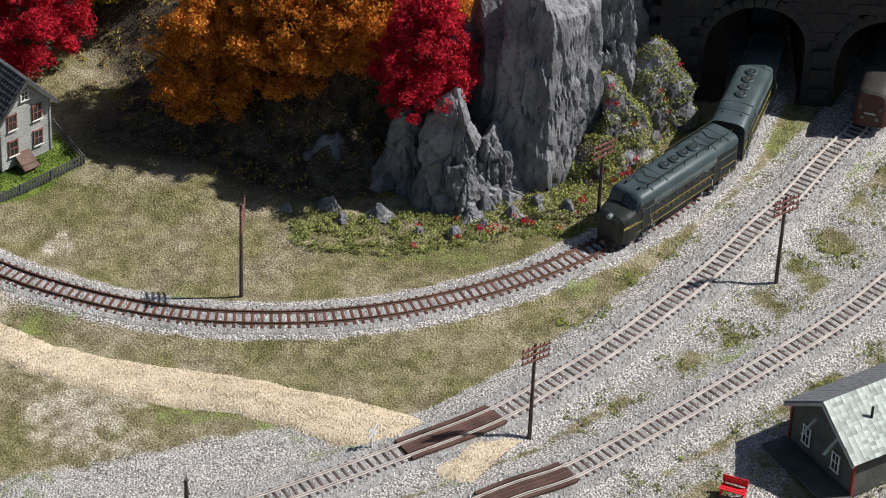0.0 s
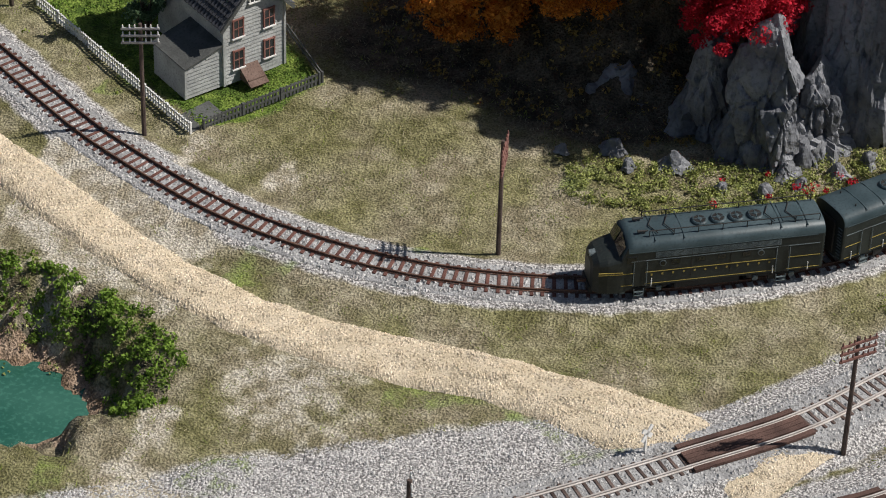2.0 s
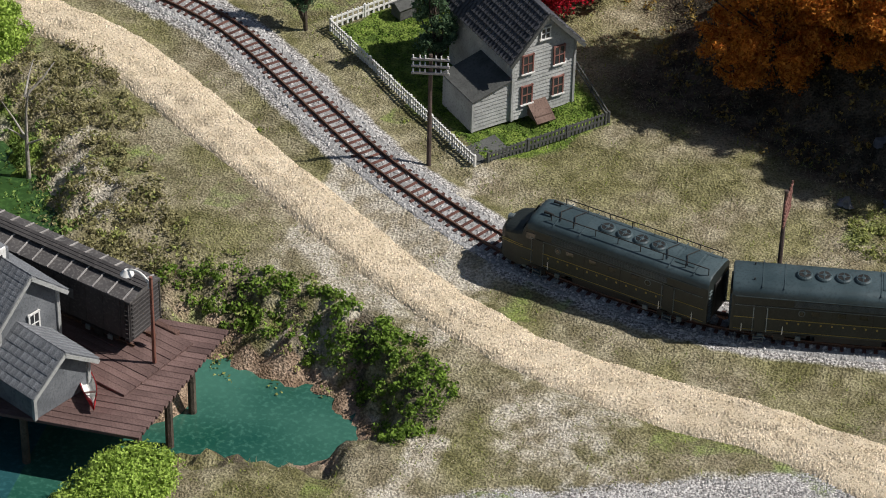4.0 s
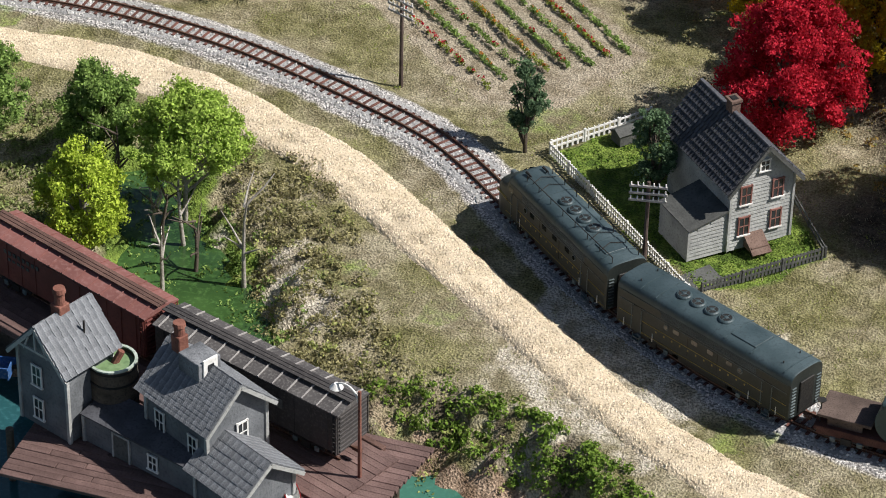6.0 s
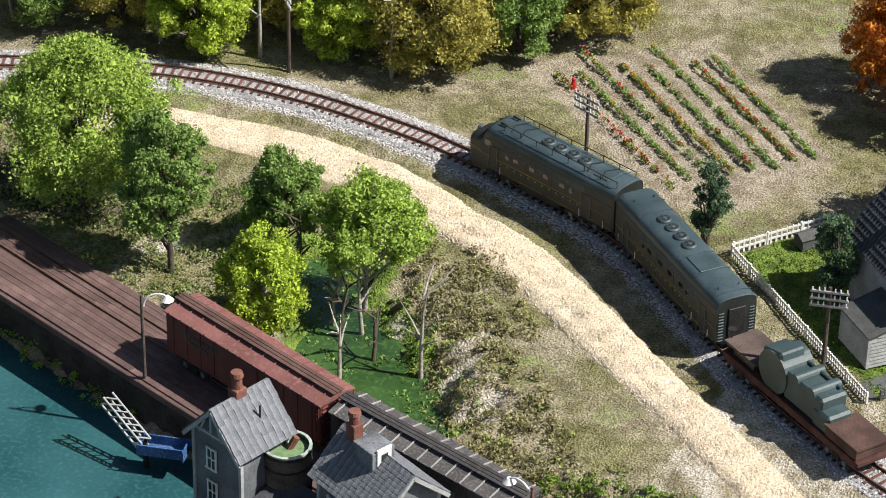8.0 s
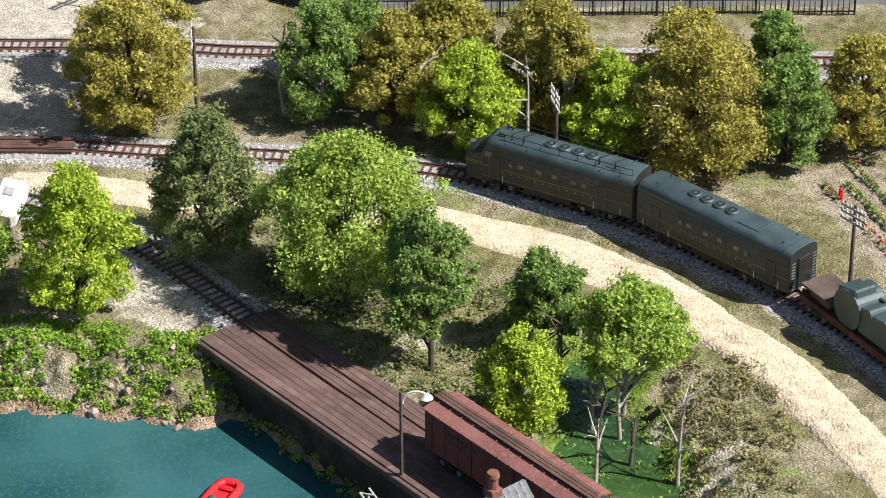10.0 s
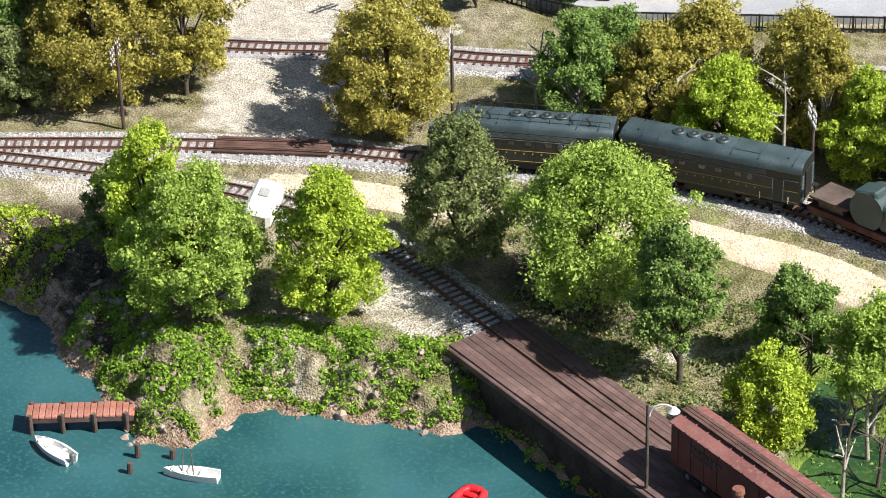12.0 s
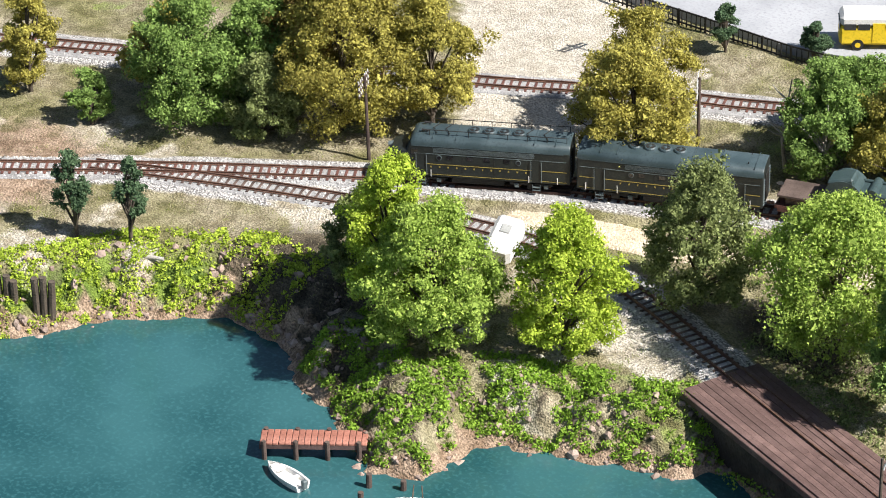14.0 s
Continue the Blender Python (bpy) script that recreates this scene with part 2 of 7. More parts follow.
def spline(pts, step=0.25):
    p = np.array(pts, float)
    out = []
    for i in range(len(p) - 1):
        a, b, c, d = p[max(i - 1, 0)], p[i], p[i + 1], p[min(i + 2, len(p) - 1)]
        k = max(2, int(np.linalg.norm(c - b) / step))
        u = np.linspace(0, 1, k, endpoint=False)[:, None]
        out.append(0.5 * (2 * b + (c - a) * u + (2 * a - 5 * b + 4 * c - d) * u ** 2 + (3 * b - a - 3 * c + d) * u ** 3))
    return np.vstack(out + [p[-1:]])


class Line:
    """A plan line that can be asked for place and heading by its length."""
    def __init__(self, pts):
        self.c = spline(pts)
        self.s = np.r_[0, np.cumsum(np.linalg.norm(np.diff(self.c, axis=0), axis=1))]
        self.n = self.s[-1]

    def p(self, s):
        return np.stack([np.interp(s, self.s, self.c[:, 0]), np.interp(s, self.s, self.c[:, 1])], -1)

    def d(self, s):
        v = self.p(np.asarray(s) + 0.3) - self.p(np.asarray(s) - 0.3)
        return v / np.maximum(np.linalg.norm(v, axis=-1, keepdims=True), 1e-9)


def near(pts, q):
    """Distance of plan points pts (n, 2) to the polyline q."""
    best = np.full(len(pts), 1e9)
    for a, b in zip(q[:-1], q[1:]):
        ab = b - a
        u = np.clip(((pts - a) @ ab) / max(ab @ ab, 1e-9), 0, 1)
        best = np.minimum(best, np.hypot(*(pts - a - u[:, None] * ab).T))
    return best


def inside(pts, poly):
    q = np.array(poly, float)
    c = np.zeros(len(pts), bool)
    for a, b in zip(q, np.roll(q, -1, 0)):
        hit = ((a[1] > pts[:, 1]) != (b[1] > pts[:, 1]))
        c ^= hit & (pts[:, 0] < (b[0] - a[0]) * (pts[:, 1] - a[1]) / (b[1] - a[1] + 1e-12) + a[0])
    return c


def signed(pts, poly):
    """Distance outside the outline, negative within."""
    q = np.array(poly, float)
    d = near(pts, np.vstack([q, q[:1]]))
    return np.where(inside(pts, poly), -d, d)


def step(a, b, v):
    u = np.clip((v - a) / (b - a), 0, 1)
    return u * u * (3 - 2 * u)


def wave(x, y, s, seed=0):
    """Smooth noise from a few sines, about -1 to 1."""
    r = np.random.RandomState(seed)
    out = 0
    for k in range(7):
        a, f, ph = r.uniform(0, 6.28), r.uniform(0.5, 2.2) / s, r.uniform(0, 6.28)
        out = out + np.sin((x * np.cos(a) + y * np.sin(a)) * f * 6.28 + ph)
    return out / 3.2


# ---------------------------------------------------------------- the plan
MAIN = Line([(31.4, 262), (31.4, 240), (31.1, 223.9), (29.3, 215.4), (26, 206.2), (20.4, 198.0), (12.5, 190.6), (6, 185.9), (-1.5, 182.2),
             (-8.9, 180), (-16.3, 179.1), (-23.7, 179.4), (-31.4, 181.2), (-39.4, 184.6), (-48.8, 191), (-54.5, 196.1), (-60.8, 202.1),
             (-66, 206.6), (-70.1, 209.1), (-76.1, 211.7), (-81.9, 213.9), (-87.8, 215.8), (-93.5, 217), (-99.1, 217.9), (-105, 218.2),
             (-111, 217.8), (-116, 216.8), (-127, 213.4), (-137.8, 208.9), (-145, 206.3), (-153.8, 202), (-163.3, 196.8), (-177.4, 188.3),
             (-190.5, 179.5), (-203, 171), (-225, 157)])
SECOND = Line([(-26, 147), (-12, 155.6), (-7.6, 158.4), (-2.3, 161.9), (4.7, 166.7), (10.4, 172.2), (16.0, 178.2), (23.9, 188.4), (28.7, 195.8), (32.2, 201.0), (35.0, 205.9), (37.4, 209.9), (39.5, 213.2), (41.6, 218), (43.4, 226), (44.0, 262)])
THIRD = Line([(-6, 148), (5.7, 156.5), (11.7, 160.2), (20.3, 167.8), (28, 175.1), (35, 182), (40.1, 188.2), (48, 199), (54, 212)])
SIDING = Line([(-183.8, 184.6), (-171.7, 189.2), (-160.4, 192.8), (-148, 195.8), (-138, 196.4), (-132.6, 195.2), (-126.2, 192.9), (-117.4, 189.0), (-95.3, 179.6), (-77, 172.0), (-60, 165.9)])
UPPER = Line([(-216, 195.5), (-206.2, 200.3), (-200.7, 202.6), (-164.5, 218.9), (-156.1, 223), (-145.4, 227.6), (-138.7, 230.3), (-110, 243.5), (-82.4, 256.3), (-60, 266)])
ROAD_L = np.array([(8, 165.2), (1.2, 166.5), (-5.5, 168.6), (-17.7, 171.6), (-30.2, 174.0), (-39.3, 178.2), (-46.5, 183.5), (-54, 189.2), (-61.7, 195.6), (-72.5, 204.4), (-79.4, 207.4), (-86.8, 210.9), (-97.9, 213.6), (-108.5, 213), (-120, 210.5), (-133, 206), (-142.7, 202.9), (-147, 201)])
ROAD_R = np.array([(3, 158), (-4.5, 160.6), (-14.9, 165.6), (-24.9, 167.4), (-35.6, 170.8), (-42.7, 174.7), (-48.8, 179.2), (-56.5, 185.4), (-63.7, 190.7), (-73.5, 198), (-80.6, 202.3), (-87, 205.3), (-94.4, 207.0), (-105.9, 208), (-118, 206), (-131, 201.5), (-140.4, 198.6), (-147, 196.5)])
LAKE = [(-300, 60), (-300, 150), (-230, 150), (-190, 158), (-174.6, 162), (-168.8, 170.4), (-161.3, 176.4), (-154, 175.5), (-149.9, 172), (-144, 169.5), (-140, 167), (-136.2, 164.4), (-130.9, 166.6),
        (-130.8, 173), (-124.2, 175.6), (-114.5, 178.5), (-112.5, 181.3), (-106, 178.6), (-97, 175), (-86, 170), (-76, 169), (-64, 169.5), (-57.4, 171), (-48.4, 169), (-44.6, 165.4), (-46.9, 161.6), (-58.8, 160), (-64, 150), (-80, 60)]
CREEK = [(-93.5, 197.2), (-90.5, 200), (-87, 197), (-82, 192), (-75.9, 186.5), (-71, 180), (-76, 176), (-84.3, 183)]
HILL = [(-40, 226), (-30, 211), (-22, 203), (-12, 198.5), (-3.5, 200), (3.8, 203), (13.4, 205), (18, 211), (22, 219), (24, 330), (-40, 330)]
MOUNT = [(22, 220.5), (66, 220.5), (66, 330), (22, 330)]
GARDEN = [(-86.5, 232.5), (-71, 243), (-55.0, 227.5), (-60, 216.5), (-66.5, 215.2)]
YARD = [(-58.7, 209.7), (-52.4, 217.4), (-44, 216), (-34.2, 202.6), (-42.0, 195.0)]
STREET = [(-168, 243.5), (-160.6, 242.9), (-143.1, 241.9), (-134, 244.4), (-60, 284), (-60, 330), (-190, 330)]
LOT = [(-70, 140), (-46, 150.5), (-31.4, 157.5), (-16.7, 163.2), (-11.0, 165.2), (-6, 161), (-14, 154), (-20, 140)]
WHITE_ROAD = [(-147, 207.5), (-158, 204.5), (-161, 209), (-163, 214), (-176, 231), (-182, 248), (-160, 242), (-150, 218)]
TRACKS = [MAIN, SECOND, THIRD, SIDING, UPPER]


def ground(x, y):
    """Height of the land in centimetres at plan places."""
    x, y = np.atleast_1d(np.asarray(x, float)), np.atleast_1d(np.asarray(y, float))
    p = np.stack([x, y], 1)
    z = -0.85 + 0.16 * wave(x, y, 12, 1) + 0.07 * wave(x, y, 3, 2)
    d = signed(p, LAKE)
    bank = step(-1.5, 6.5, d + 1.1 * wave(x, y, 7, 3) * step(0, 3, d))
    z = z * bank + (-5.6) * (1 - bank) + np.where(d > 0, 0.6 * wave(x, y, 4, 4) * bank * (1 - bank) * 4, 0)
    c = signed(p, CREEK) + 1.3 * wave(x, y, 5, 8)
    k = 1 - step(-1.0, 4.5, c)
    z = np.minimum(z, z * (1 - k) - 3.6 * k)
    h = -signed(p, HILL)
    z = z + step(0, 14, h) * 8 * (1 + 0.15 * wave(x, y, 9, 5)) + step(12, 40, h) * 16
    z = z + step(0, 4, -signed(p, MOUNT)) * 12
    return z


# ---------------------------------------------------------------- land
def ground_material():
    m = bpy.data.materials.new("scenic_ground")
    m.use_nodes = True
    nt = m.node_tree
    n, link = nt.nodes, nt.links.new
    bsdf = n["Principled BSDF"]
    bsdf.inputs["Roughness"].default_value = 0.95
    bsdf.inputs["Specular IOR Level"].default_value = 0.15
    co = n.new("ShaderNodeTexCoord")

    def noise_tex(scale, detail=4):
        q = n.new("ShaderNodeTexNoise")
        q.inputs["Scale"].default_value, q.inputs["Detail"].default_value = scale, detail
        link(co.outputs["Object"], q.inputs["Vector"])
        return q.outputs["Fac"]

    def two(fac, a, b, lo=0.38, hi=0.62):
        r = n.new("ShaderNodeValToRGB")
        r.color_ramp.elements[0].position, r.color_ramp.elements[1].position = lo, hi
        r.color_ramp.elements[0].color, r.color_ramp.elements[1].color = (*a, 1), (*b, 1)
        link(fac, r.inputs["Fac"])
        return r.outputs["Color"]

    mid, tiny = noise_tex(70), noise_tex(560, 3)
    base_mix = n.new("ShaderNodeMix")
    base_mix.data_type = "RGBA"
    patch = n.new("ShaderNodeMapRange")
    patch.inputs["From Min"].default_value, patch.inputs["From Max"].default_value = 0.42, 0.6
    link(noise_tex(16, 6), patch.inputs["Value"])
    link(patch.outputs["Result"], base_mix.inputs["Factor"])
    link(two(mid, (0.15, 0.14, 0.06), (0.27, 0.25, 0.125)), base_mix.inputs["A"])
    link(two(mid, (0.24, 0.205, 0.13), (0.39, 0.345, 0.24)), base_mix.inputs["B"])
    base = base_mix.outputs["Result"]
    # the dark brown cover is bare earth and also painted tree and hill shade
    kinds = {"gravel": two(tiny, (0.27, 0.255, 0.245), (0.57, 0.545, 0.52)), "green": two(mid, (0.07, 0.115, 0.02), (0.19, 0.26, 0.05)), "tilled": two(mid, (0.27, 0.225, 0.155), (0.4, 0.345, 0.26)),
             "straw": two(mid, (0.36, 0.31, 0.22), (0.58, 0.53, 0.44)), "soil_shade": two(mid, (0.05, 0.042, 0.03), (0.14, 0.115, 0.08)),
             "sand": two(mid, (0.24, 0.165, 0.11), (0.42, 0.31, 0.225)), "pale": two(mid, (0.47, 0.42, 0.34), (0.62, 0.57, 0.48))}
    col = base
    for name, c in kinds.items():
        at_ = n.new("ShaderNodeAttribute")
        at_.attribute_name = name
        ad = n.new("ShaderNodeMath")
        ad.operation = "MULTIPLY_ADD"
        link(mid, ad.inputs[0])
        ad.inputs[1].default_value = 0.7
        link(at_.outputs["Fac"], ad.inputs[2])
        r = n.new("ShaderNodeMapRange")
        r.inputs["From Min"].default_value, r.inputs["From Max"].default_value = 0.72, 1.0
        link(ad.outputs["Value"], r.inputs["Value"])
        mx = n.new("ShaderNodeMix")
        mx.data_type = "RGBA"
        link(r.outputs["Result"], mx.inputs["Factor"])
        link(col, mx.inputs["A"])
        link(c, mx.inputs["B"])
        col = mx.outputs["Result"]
    dark = n.new("ShaderNodeMix")
    dark.data_type, dark.blend_type = "RGBA", "MULTIPLY"
    dark.inputs["Factor"].default_value = 0.8
    link(col, dark.inputs["A"])
    link(two(tiny, (0.5, 0.5, 0.5), (1.38, 1.38, 1.38), 0.35, 0.65), dark.inputs["B"])
    link(dark.outputs["Result"], bsdf.inputs["Base Color"])
    bp = n.new("ShaderNodeBump")
    bp.inputs["Strength"].default_value, bp.inputs["Distance"].default_value = 0.9, 0.004
    link(tiny, bp.inputs["Height"])
    link(bp.outputs["Normal"], bsdf.inputs["Normal"])
    return m


def zones(x, y):
    """How far each ground cover takes a plan place, 0 to 1; the dark cover includes painted shade."""
    p = np.stack([x, y], 1)
    lk, ck = signed(p, LAKE), signed(p, CREEK)
    tr = np.min([near(p, t.c[::8]) - w for t, w in ((MAIN, 2.4), (SECOND, 4.2), (THIRD, 3.8), (SIDING, 2.2), (UPPER, 2.6))], axis=0)
    z = {}
    gr = 1 - step(-0.6, 1.4, tr)
    gr = np.maximum(gr, 1 - step(-2, 3, signed(p, LOT)))
    gr = np.maximum(gr, step(6, 12, x) * (1 - step(170, 186, y - 0.9 * (x - 10))) * (0.62 + 0.35 * wave(x, y, 9, 17)))
    z["gravel"] = gr
    z["green"] = np.clip(0.85 * (1 - step(-1, 1.5, signed(p, YARD))) + 0.9 * (1 - step(0, 4, np.abs(ck))) + 0.45 * (wave(x, y, 16, 11) > 0.75)
                         + 0.75 * step(9, 3, lk) * step(0.5, 3, lk) * step(-154, -160, x), 0, 1)
    z["tilled"] = 1 - step(-1.5, 1.5, signed(p, GARDEN))
    z["straw"] = np.clip(0.75 * step(0.1, 0.9, wave(x, y, 14, 12)) * step(-30, -36, x) * step(200, 190, y) + 0.75 * np.exp(-((x + 46) ** 2 + (y - 180) ** 2) / 90) + 0.6 * np.exp(-((x + 30) ** 2 + (y - 165) ** 2) / 60), 0, 1)
    # bare earth, plus round dark spots that paint in shade of trees and hill
    z["soil_shade"] = np.clip(1.0 * np.exp(-((x + 12) ** 2 / 70 + (y - 201.5) ** 2 / 14)) + 1.3 * np.exp(-((x + 156) ** 2 + (y - 180) ** 2) / 75) + 0.6 * (wave(x, y, 4, 19) > 0.1) * step(9, 5, lk) * step(0.5, 2, lk) * step(-158, -152, x) + 0.95 * np.exp(-((x + 27) ** 2 / 110 + (y - 209) ** 2 / 40)) + step(-1, 5, -signed(p, HILL)) + step(-1, 3, -signed(p, MOUNT)) + 0.9 * (1 - step(3, 9, np.hypot((x + 112) / 1.6, y - 198))) + step(2.5, 0, ck + 3), 0, 1)
    z["sand"] = np.clip(step(2.4, 0.6, lk) + 0.55 * (wave(x, y, 5, 14) > 0.3) * step(8, 2, lk) + np.exp(-((x + 191) ** 2 + (y - 181) ** 2) / 90), 0, 1)
    z["pale"] = np.clip(1 - step(-3, 3, signed(p, WHITE_ROAD)) + 0.72 * step(4.0, 1.5, near(p, np.array([(-133, 190.), (-122, 186.5)]))) + 0.6 * (wave(x, y, 13, 15) > 0.2) * step(226, 232, y) * step(-138, -142, x), 0, 1)
    return z


def build_ground():
    gx, gy = np.arange(-222, 66, 0.62), np.arange(138, 268, 0.62)
    xx, yy = np.meshgrid(gx, gy)
    x, y = xx.ravel(), yy.ravel()
    z = ground(x, y)
    for tr, w in ((MAIN, 2.2), (SECOND, 2.2), (THIRD, 2.2), (SIDING, 1.8), (UPPER, 2.0)):
        d = near(np.stack([x, y], 1), tr.c[::8])
        k = 1 - step(w, w + 2.0, d)
        z = z * (1 - k) + (-0.42) * k
    nx, ny = len(gx), len(gy)
    i = np.arange(nx * ny).reshape(ny, nx)
    faces = np.stack([i[:-1, :-1], i[:-1, 1:], i[1:, 1:], i[1:, :-1]], -1).reshape(-1, 4)
    keep = ~inside(np.stack([x, y], 1)[faces].mean(1), [(24.2, 218), (34.6, 218), (34.6, 268), (24.2, 268)]) & ~inside(np.stack([x, y], 1)[faces].mean(1), [(37.3, 218), (47.1, 218), (47.1, 268), (37.3, 268)])
    ob = mesh_obj("ground", np.stack([x, y, z], 1), faces[keep], ground_material(), smooth=True)
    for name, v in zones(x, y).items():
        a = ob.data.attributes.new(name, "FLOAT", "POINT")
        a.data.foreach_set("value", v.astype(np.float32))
    tagged(ob, "model railway scenery of dry grass, gravel and banks", "ground", kind="structure")
    far = boxes(((-80, 200, -9.0), (3000, 3000, 1)))
    tagged(part("layout_base", far, M_SOIL), "plain dark board under the scenery", "ground", kind="structure")


build_ground()


def water_mat(name, a, b, rough):
    m = mat(name, a, b, tuple(1.25 * v for v in b), 9, 260, rough, 0.12, spec=0.5, rel=0.001)
    return m


def build_water():
    bm = bmesh.new()
    vs = [bm.verts.new((x, y, -5.0)) for x, y in [(-300, 60), (-300, 190), (-120, 190), (-66, 176), (-66, 140), (-80, 60)]]
    bm.faces.new(vs)
    tagged(part("lake_water", bm, water_mat("lake", (0.015, 0.066, 0.074), (0.034, 0.112, 0.122), 0.12)), "still blue-green lake water", "water", kind="structure")
    bm = bmesh.new()
    bm.faces.new([bm.verts.new((x, y, -5.0)) for x, y in [(-66, 140), (-66, 176), (-40, 176), (-40, 155), (-60, 156)]])
    tagged(part("pond_water", bm, water_mat("pond", (0.012, 0.07, 0.05), (0.05, 0.15, 0.11), 0.15)), "murky sea-green pond water beside the dock", "water", kind="structure")
    bm = bmesh.new()
    bm.faces.new([bm.verts.new((-82.5 + (x + 82.5) * 1.12, 188 + (y - 188) * 1.12, -3.25)) for x, y in CREEK])
    tagged(part("creek_water", bm, water_mat("creek", (0.018, 0.045, 0.014), (0.06, 0.125, 0.035), 0.2)), "murky green creek between trees", "water", kind="structure")


build_water()


def stones(name, pts, zs, size, material, label, kind="stuff"):
    """Many small angular stones in one mesh."""
    r = np.random.RandomState(len(pts))
    k = len(pts)
    octa = np.array([(1, 0, 0), (-1, 0, 0), (0, 1, 0), (0, -1, 0), (0, 0, 1), (0, 0, -1)], float)
    tri = np.array([(0, 2, 4), (2, 1, 4), (1, 3, 4), (3, 0, 4), (2, 0, 5), (1, 2, 5), (3, 1, 5), (0, 3, 5)])[:4]
    v = octa[None] * r.uniform(0.55, 1.25, (k, 6, 1)) + r.normal(0, 0.12, (k, 6, 3))
    a = r.uniform(0, 6.28, k)
    ca, sa = np.cos(a)[:, None], np.sin(a)[:, None]
    v = np.stack([v[..., 0] * ca - v[..., 1] * sa, v[..., 0] * sa + v[..., 1] * ca, v[..., 2] * 0.75], -1) * (size * r.uniform(0.6, 1.4, (k, 1, 1)))
    v = v + np.concatenate([pts, zs[:, None]], 1)[:, None]
    f = tri[None] + 6 * np.arange(k)[:, None, None]
    return tagged(mesh_obj(name, v.reshape(-1, 3), f.reshape(-1, 3), material), label, "gravel" if label else "", kind=kind)


def build_road():
    a, b = spline(ROAD_L, 0.6), spline(ROAD_R, 0.6)
    k = 420
    ra = np.stack([np.interp(np.linspace(0, 1, k), np.linspace(0, 1, len(a)), a[:, j]) for j in (0, 1)], 1)
    rb = np.stack([np.interp(np.linspace(0, 1, k), np.linspace(0, 1, len(b)), b[:, j]) for j in (0, 1)], 1)
    ns = 15
    u = np.linspace(-0.06, 1.06, ns)
    wob = 0.05 * wave(np.arange(k) * 0.35, np.zeros(k), 3, 21)
    pts = ra[:, None] * (1 - u)[None, :, None] + rb[:, None] * u[None, :, None]
    pts += (rb - ra)[:, None] * (wob[:, None] * np.abs(u - 0.5)[None] * 0.6)[..., None]
    flat = pts.reshape(-1, 2)
    prof = (0.5 - 0.7 * np.abs(2 * u - 1) ** 4 - 0.1 * np.exp(-((u - 0.3) / 0.06) ** 2) - 0.1 * np.exp(-((u - 0.68) / 0.06) ** 2))
    z = ground(flat[:, 0], flat[:, 1]) + np.tile(prof, k) + 0.03 * wave(flat[:, 0], flat[:, 1], 2, 22)
    i = np.arange(k * ns).reshape(k, ns)
    f = np.stack([i[:-1, :-1], i[:-1, 1:], i[1:, 1:], i[1:, :-1]], -1).reshape(-1, 4)
    tagged(mesh_obj("road", np.column_stack([flat, z]), f, M_ROAD, smooth=True), "tan gravel road beside the track", "road", kind="structure")
    r = np.random.RandomState(4)
    n = 62000
    s, w = r.uniform(0, k - 1.001, n), r.uniform(-0.07, 1.07, n)
    i0 = s.astype(int)
    fr = (s - i0)[:, None]
    la, lb = ra[i0] * (1 - fr) + ra[i0 + 1] * fr, rb[i0] * (1 - fr) + rb[i0 + 1] * fr
    p = la * (1 - w)[:, None] + lb * w[:, None] + (lb - la) * (np.interp(s, np.arange(k), wob) * np.abs(w - 0.5) * 0.6)[:, None]
    zz = ground(p[:, 0], p[:, 1]) + np.interp(w, u, prof)
    stones("road_stones", p, zz, 0.1, M_ROADSTONE, "loose tan gravel on the road")


build_road()


def sweep(line, s0, s1, offset, prof, ds=0.5):
    """Verts and faces of a profile carried along a line at a sideways offset."""
    s = np.linspace(s0, s1, max(2, int((s1 - s0) / ds)))
    p, d = line.p(s), line.d(s)
    nrm = np.stack([-d[:, 1], d[:, 0]], 1)
    k = len(prof)
    v = np.array([[(*(p[i] + nrm[i] * (offset + a)), b) for a, b in prof] for i in range(len(s))])
    i = np.arange(len(s) * k).reshape(len(s), k)
    j = np.roll(i, -1, 1)
    f = np.stack([i[:-1], j[:-1], j[1:], i[1:]], -1).reshape(-1, 4)
    return v.reshape(-1, 3), f


RAIL = [(-0.14, -0.22), (-0.14, -0.18), (-0.03, -0.15), (-0.03, -0.06), (-0.06, -0.045), (-0.06, 0.0), (0.06, 0.0), (0.06, -0.045), (0.03, -0.06), (0.03, -0.15), (0.14, -0.18), (0.14, -0.22)]


def tie_mesh(name, material, length=2.7, width=0.27):
    bm = boxes(((0, 0, -0.33), (width, length, 0.24), None, 0.03))
    bm.transform(Matrix.Diagonal((CM, CM, CM, 1)))
    me = bpy.data.meshes.new(name)
    bm.to_mesh(me)
    bm.free()
    me.materials.append(material)
    return me


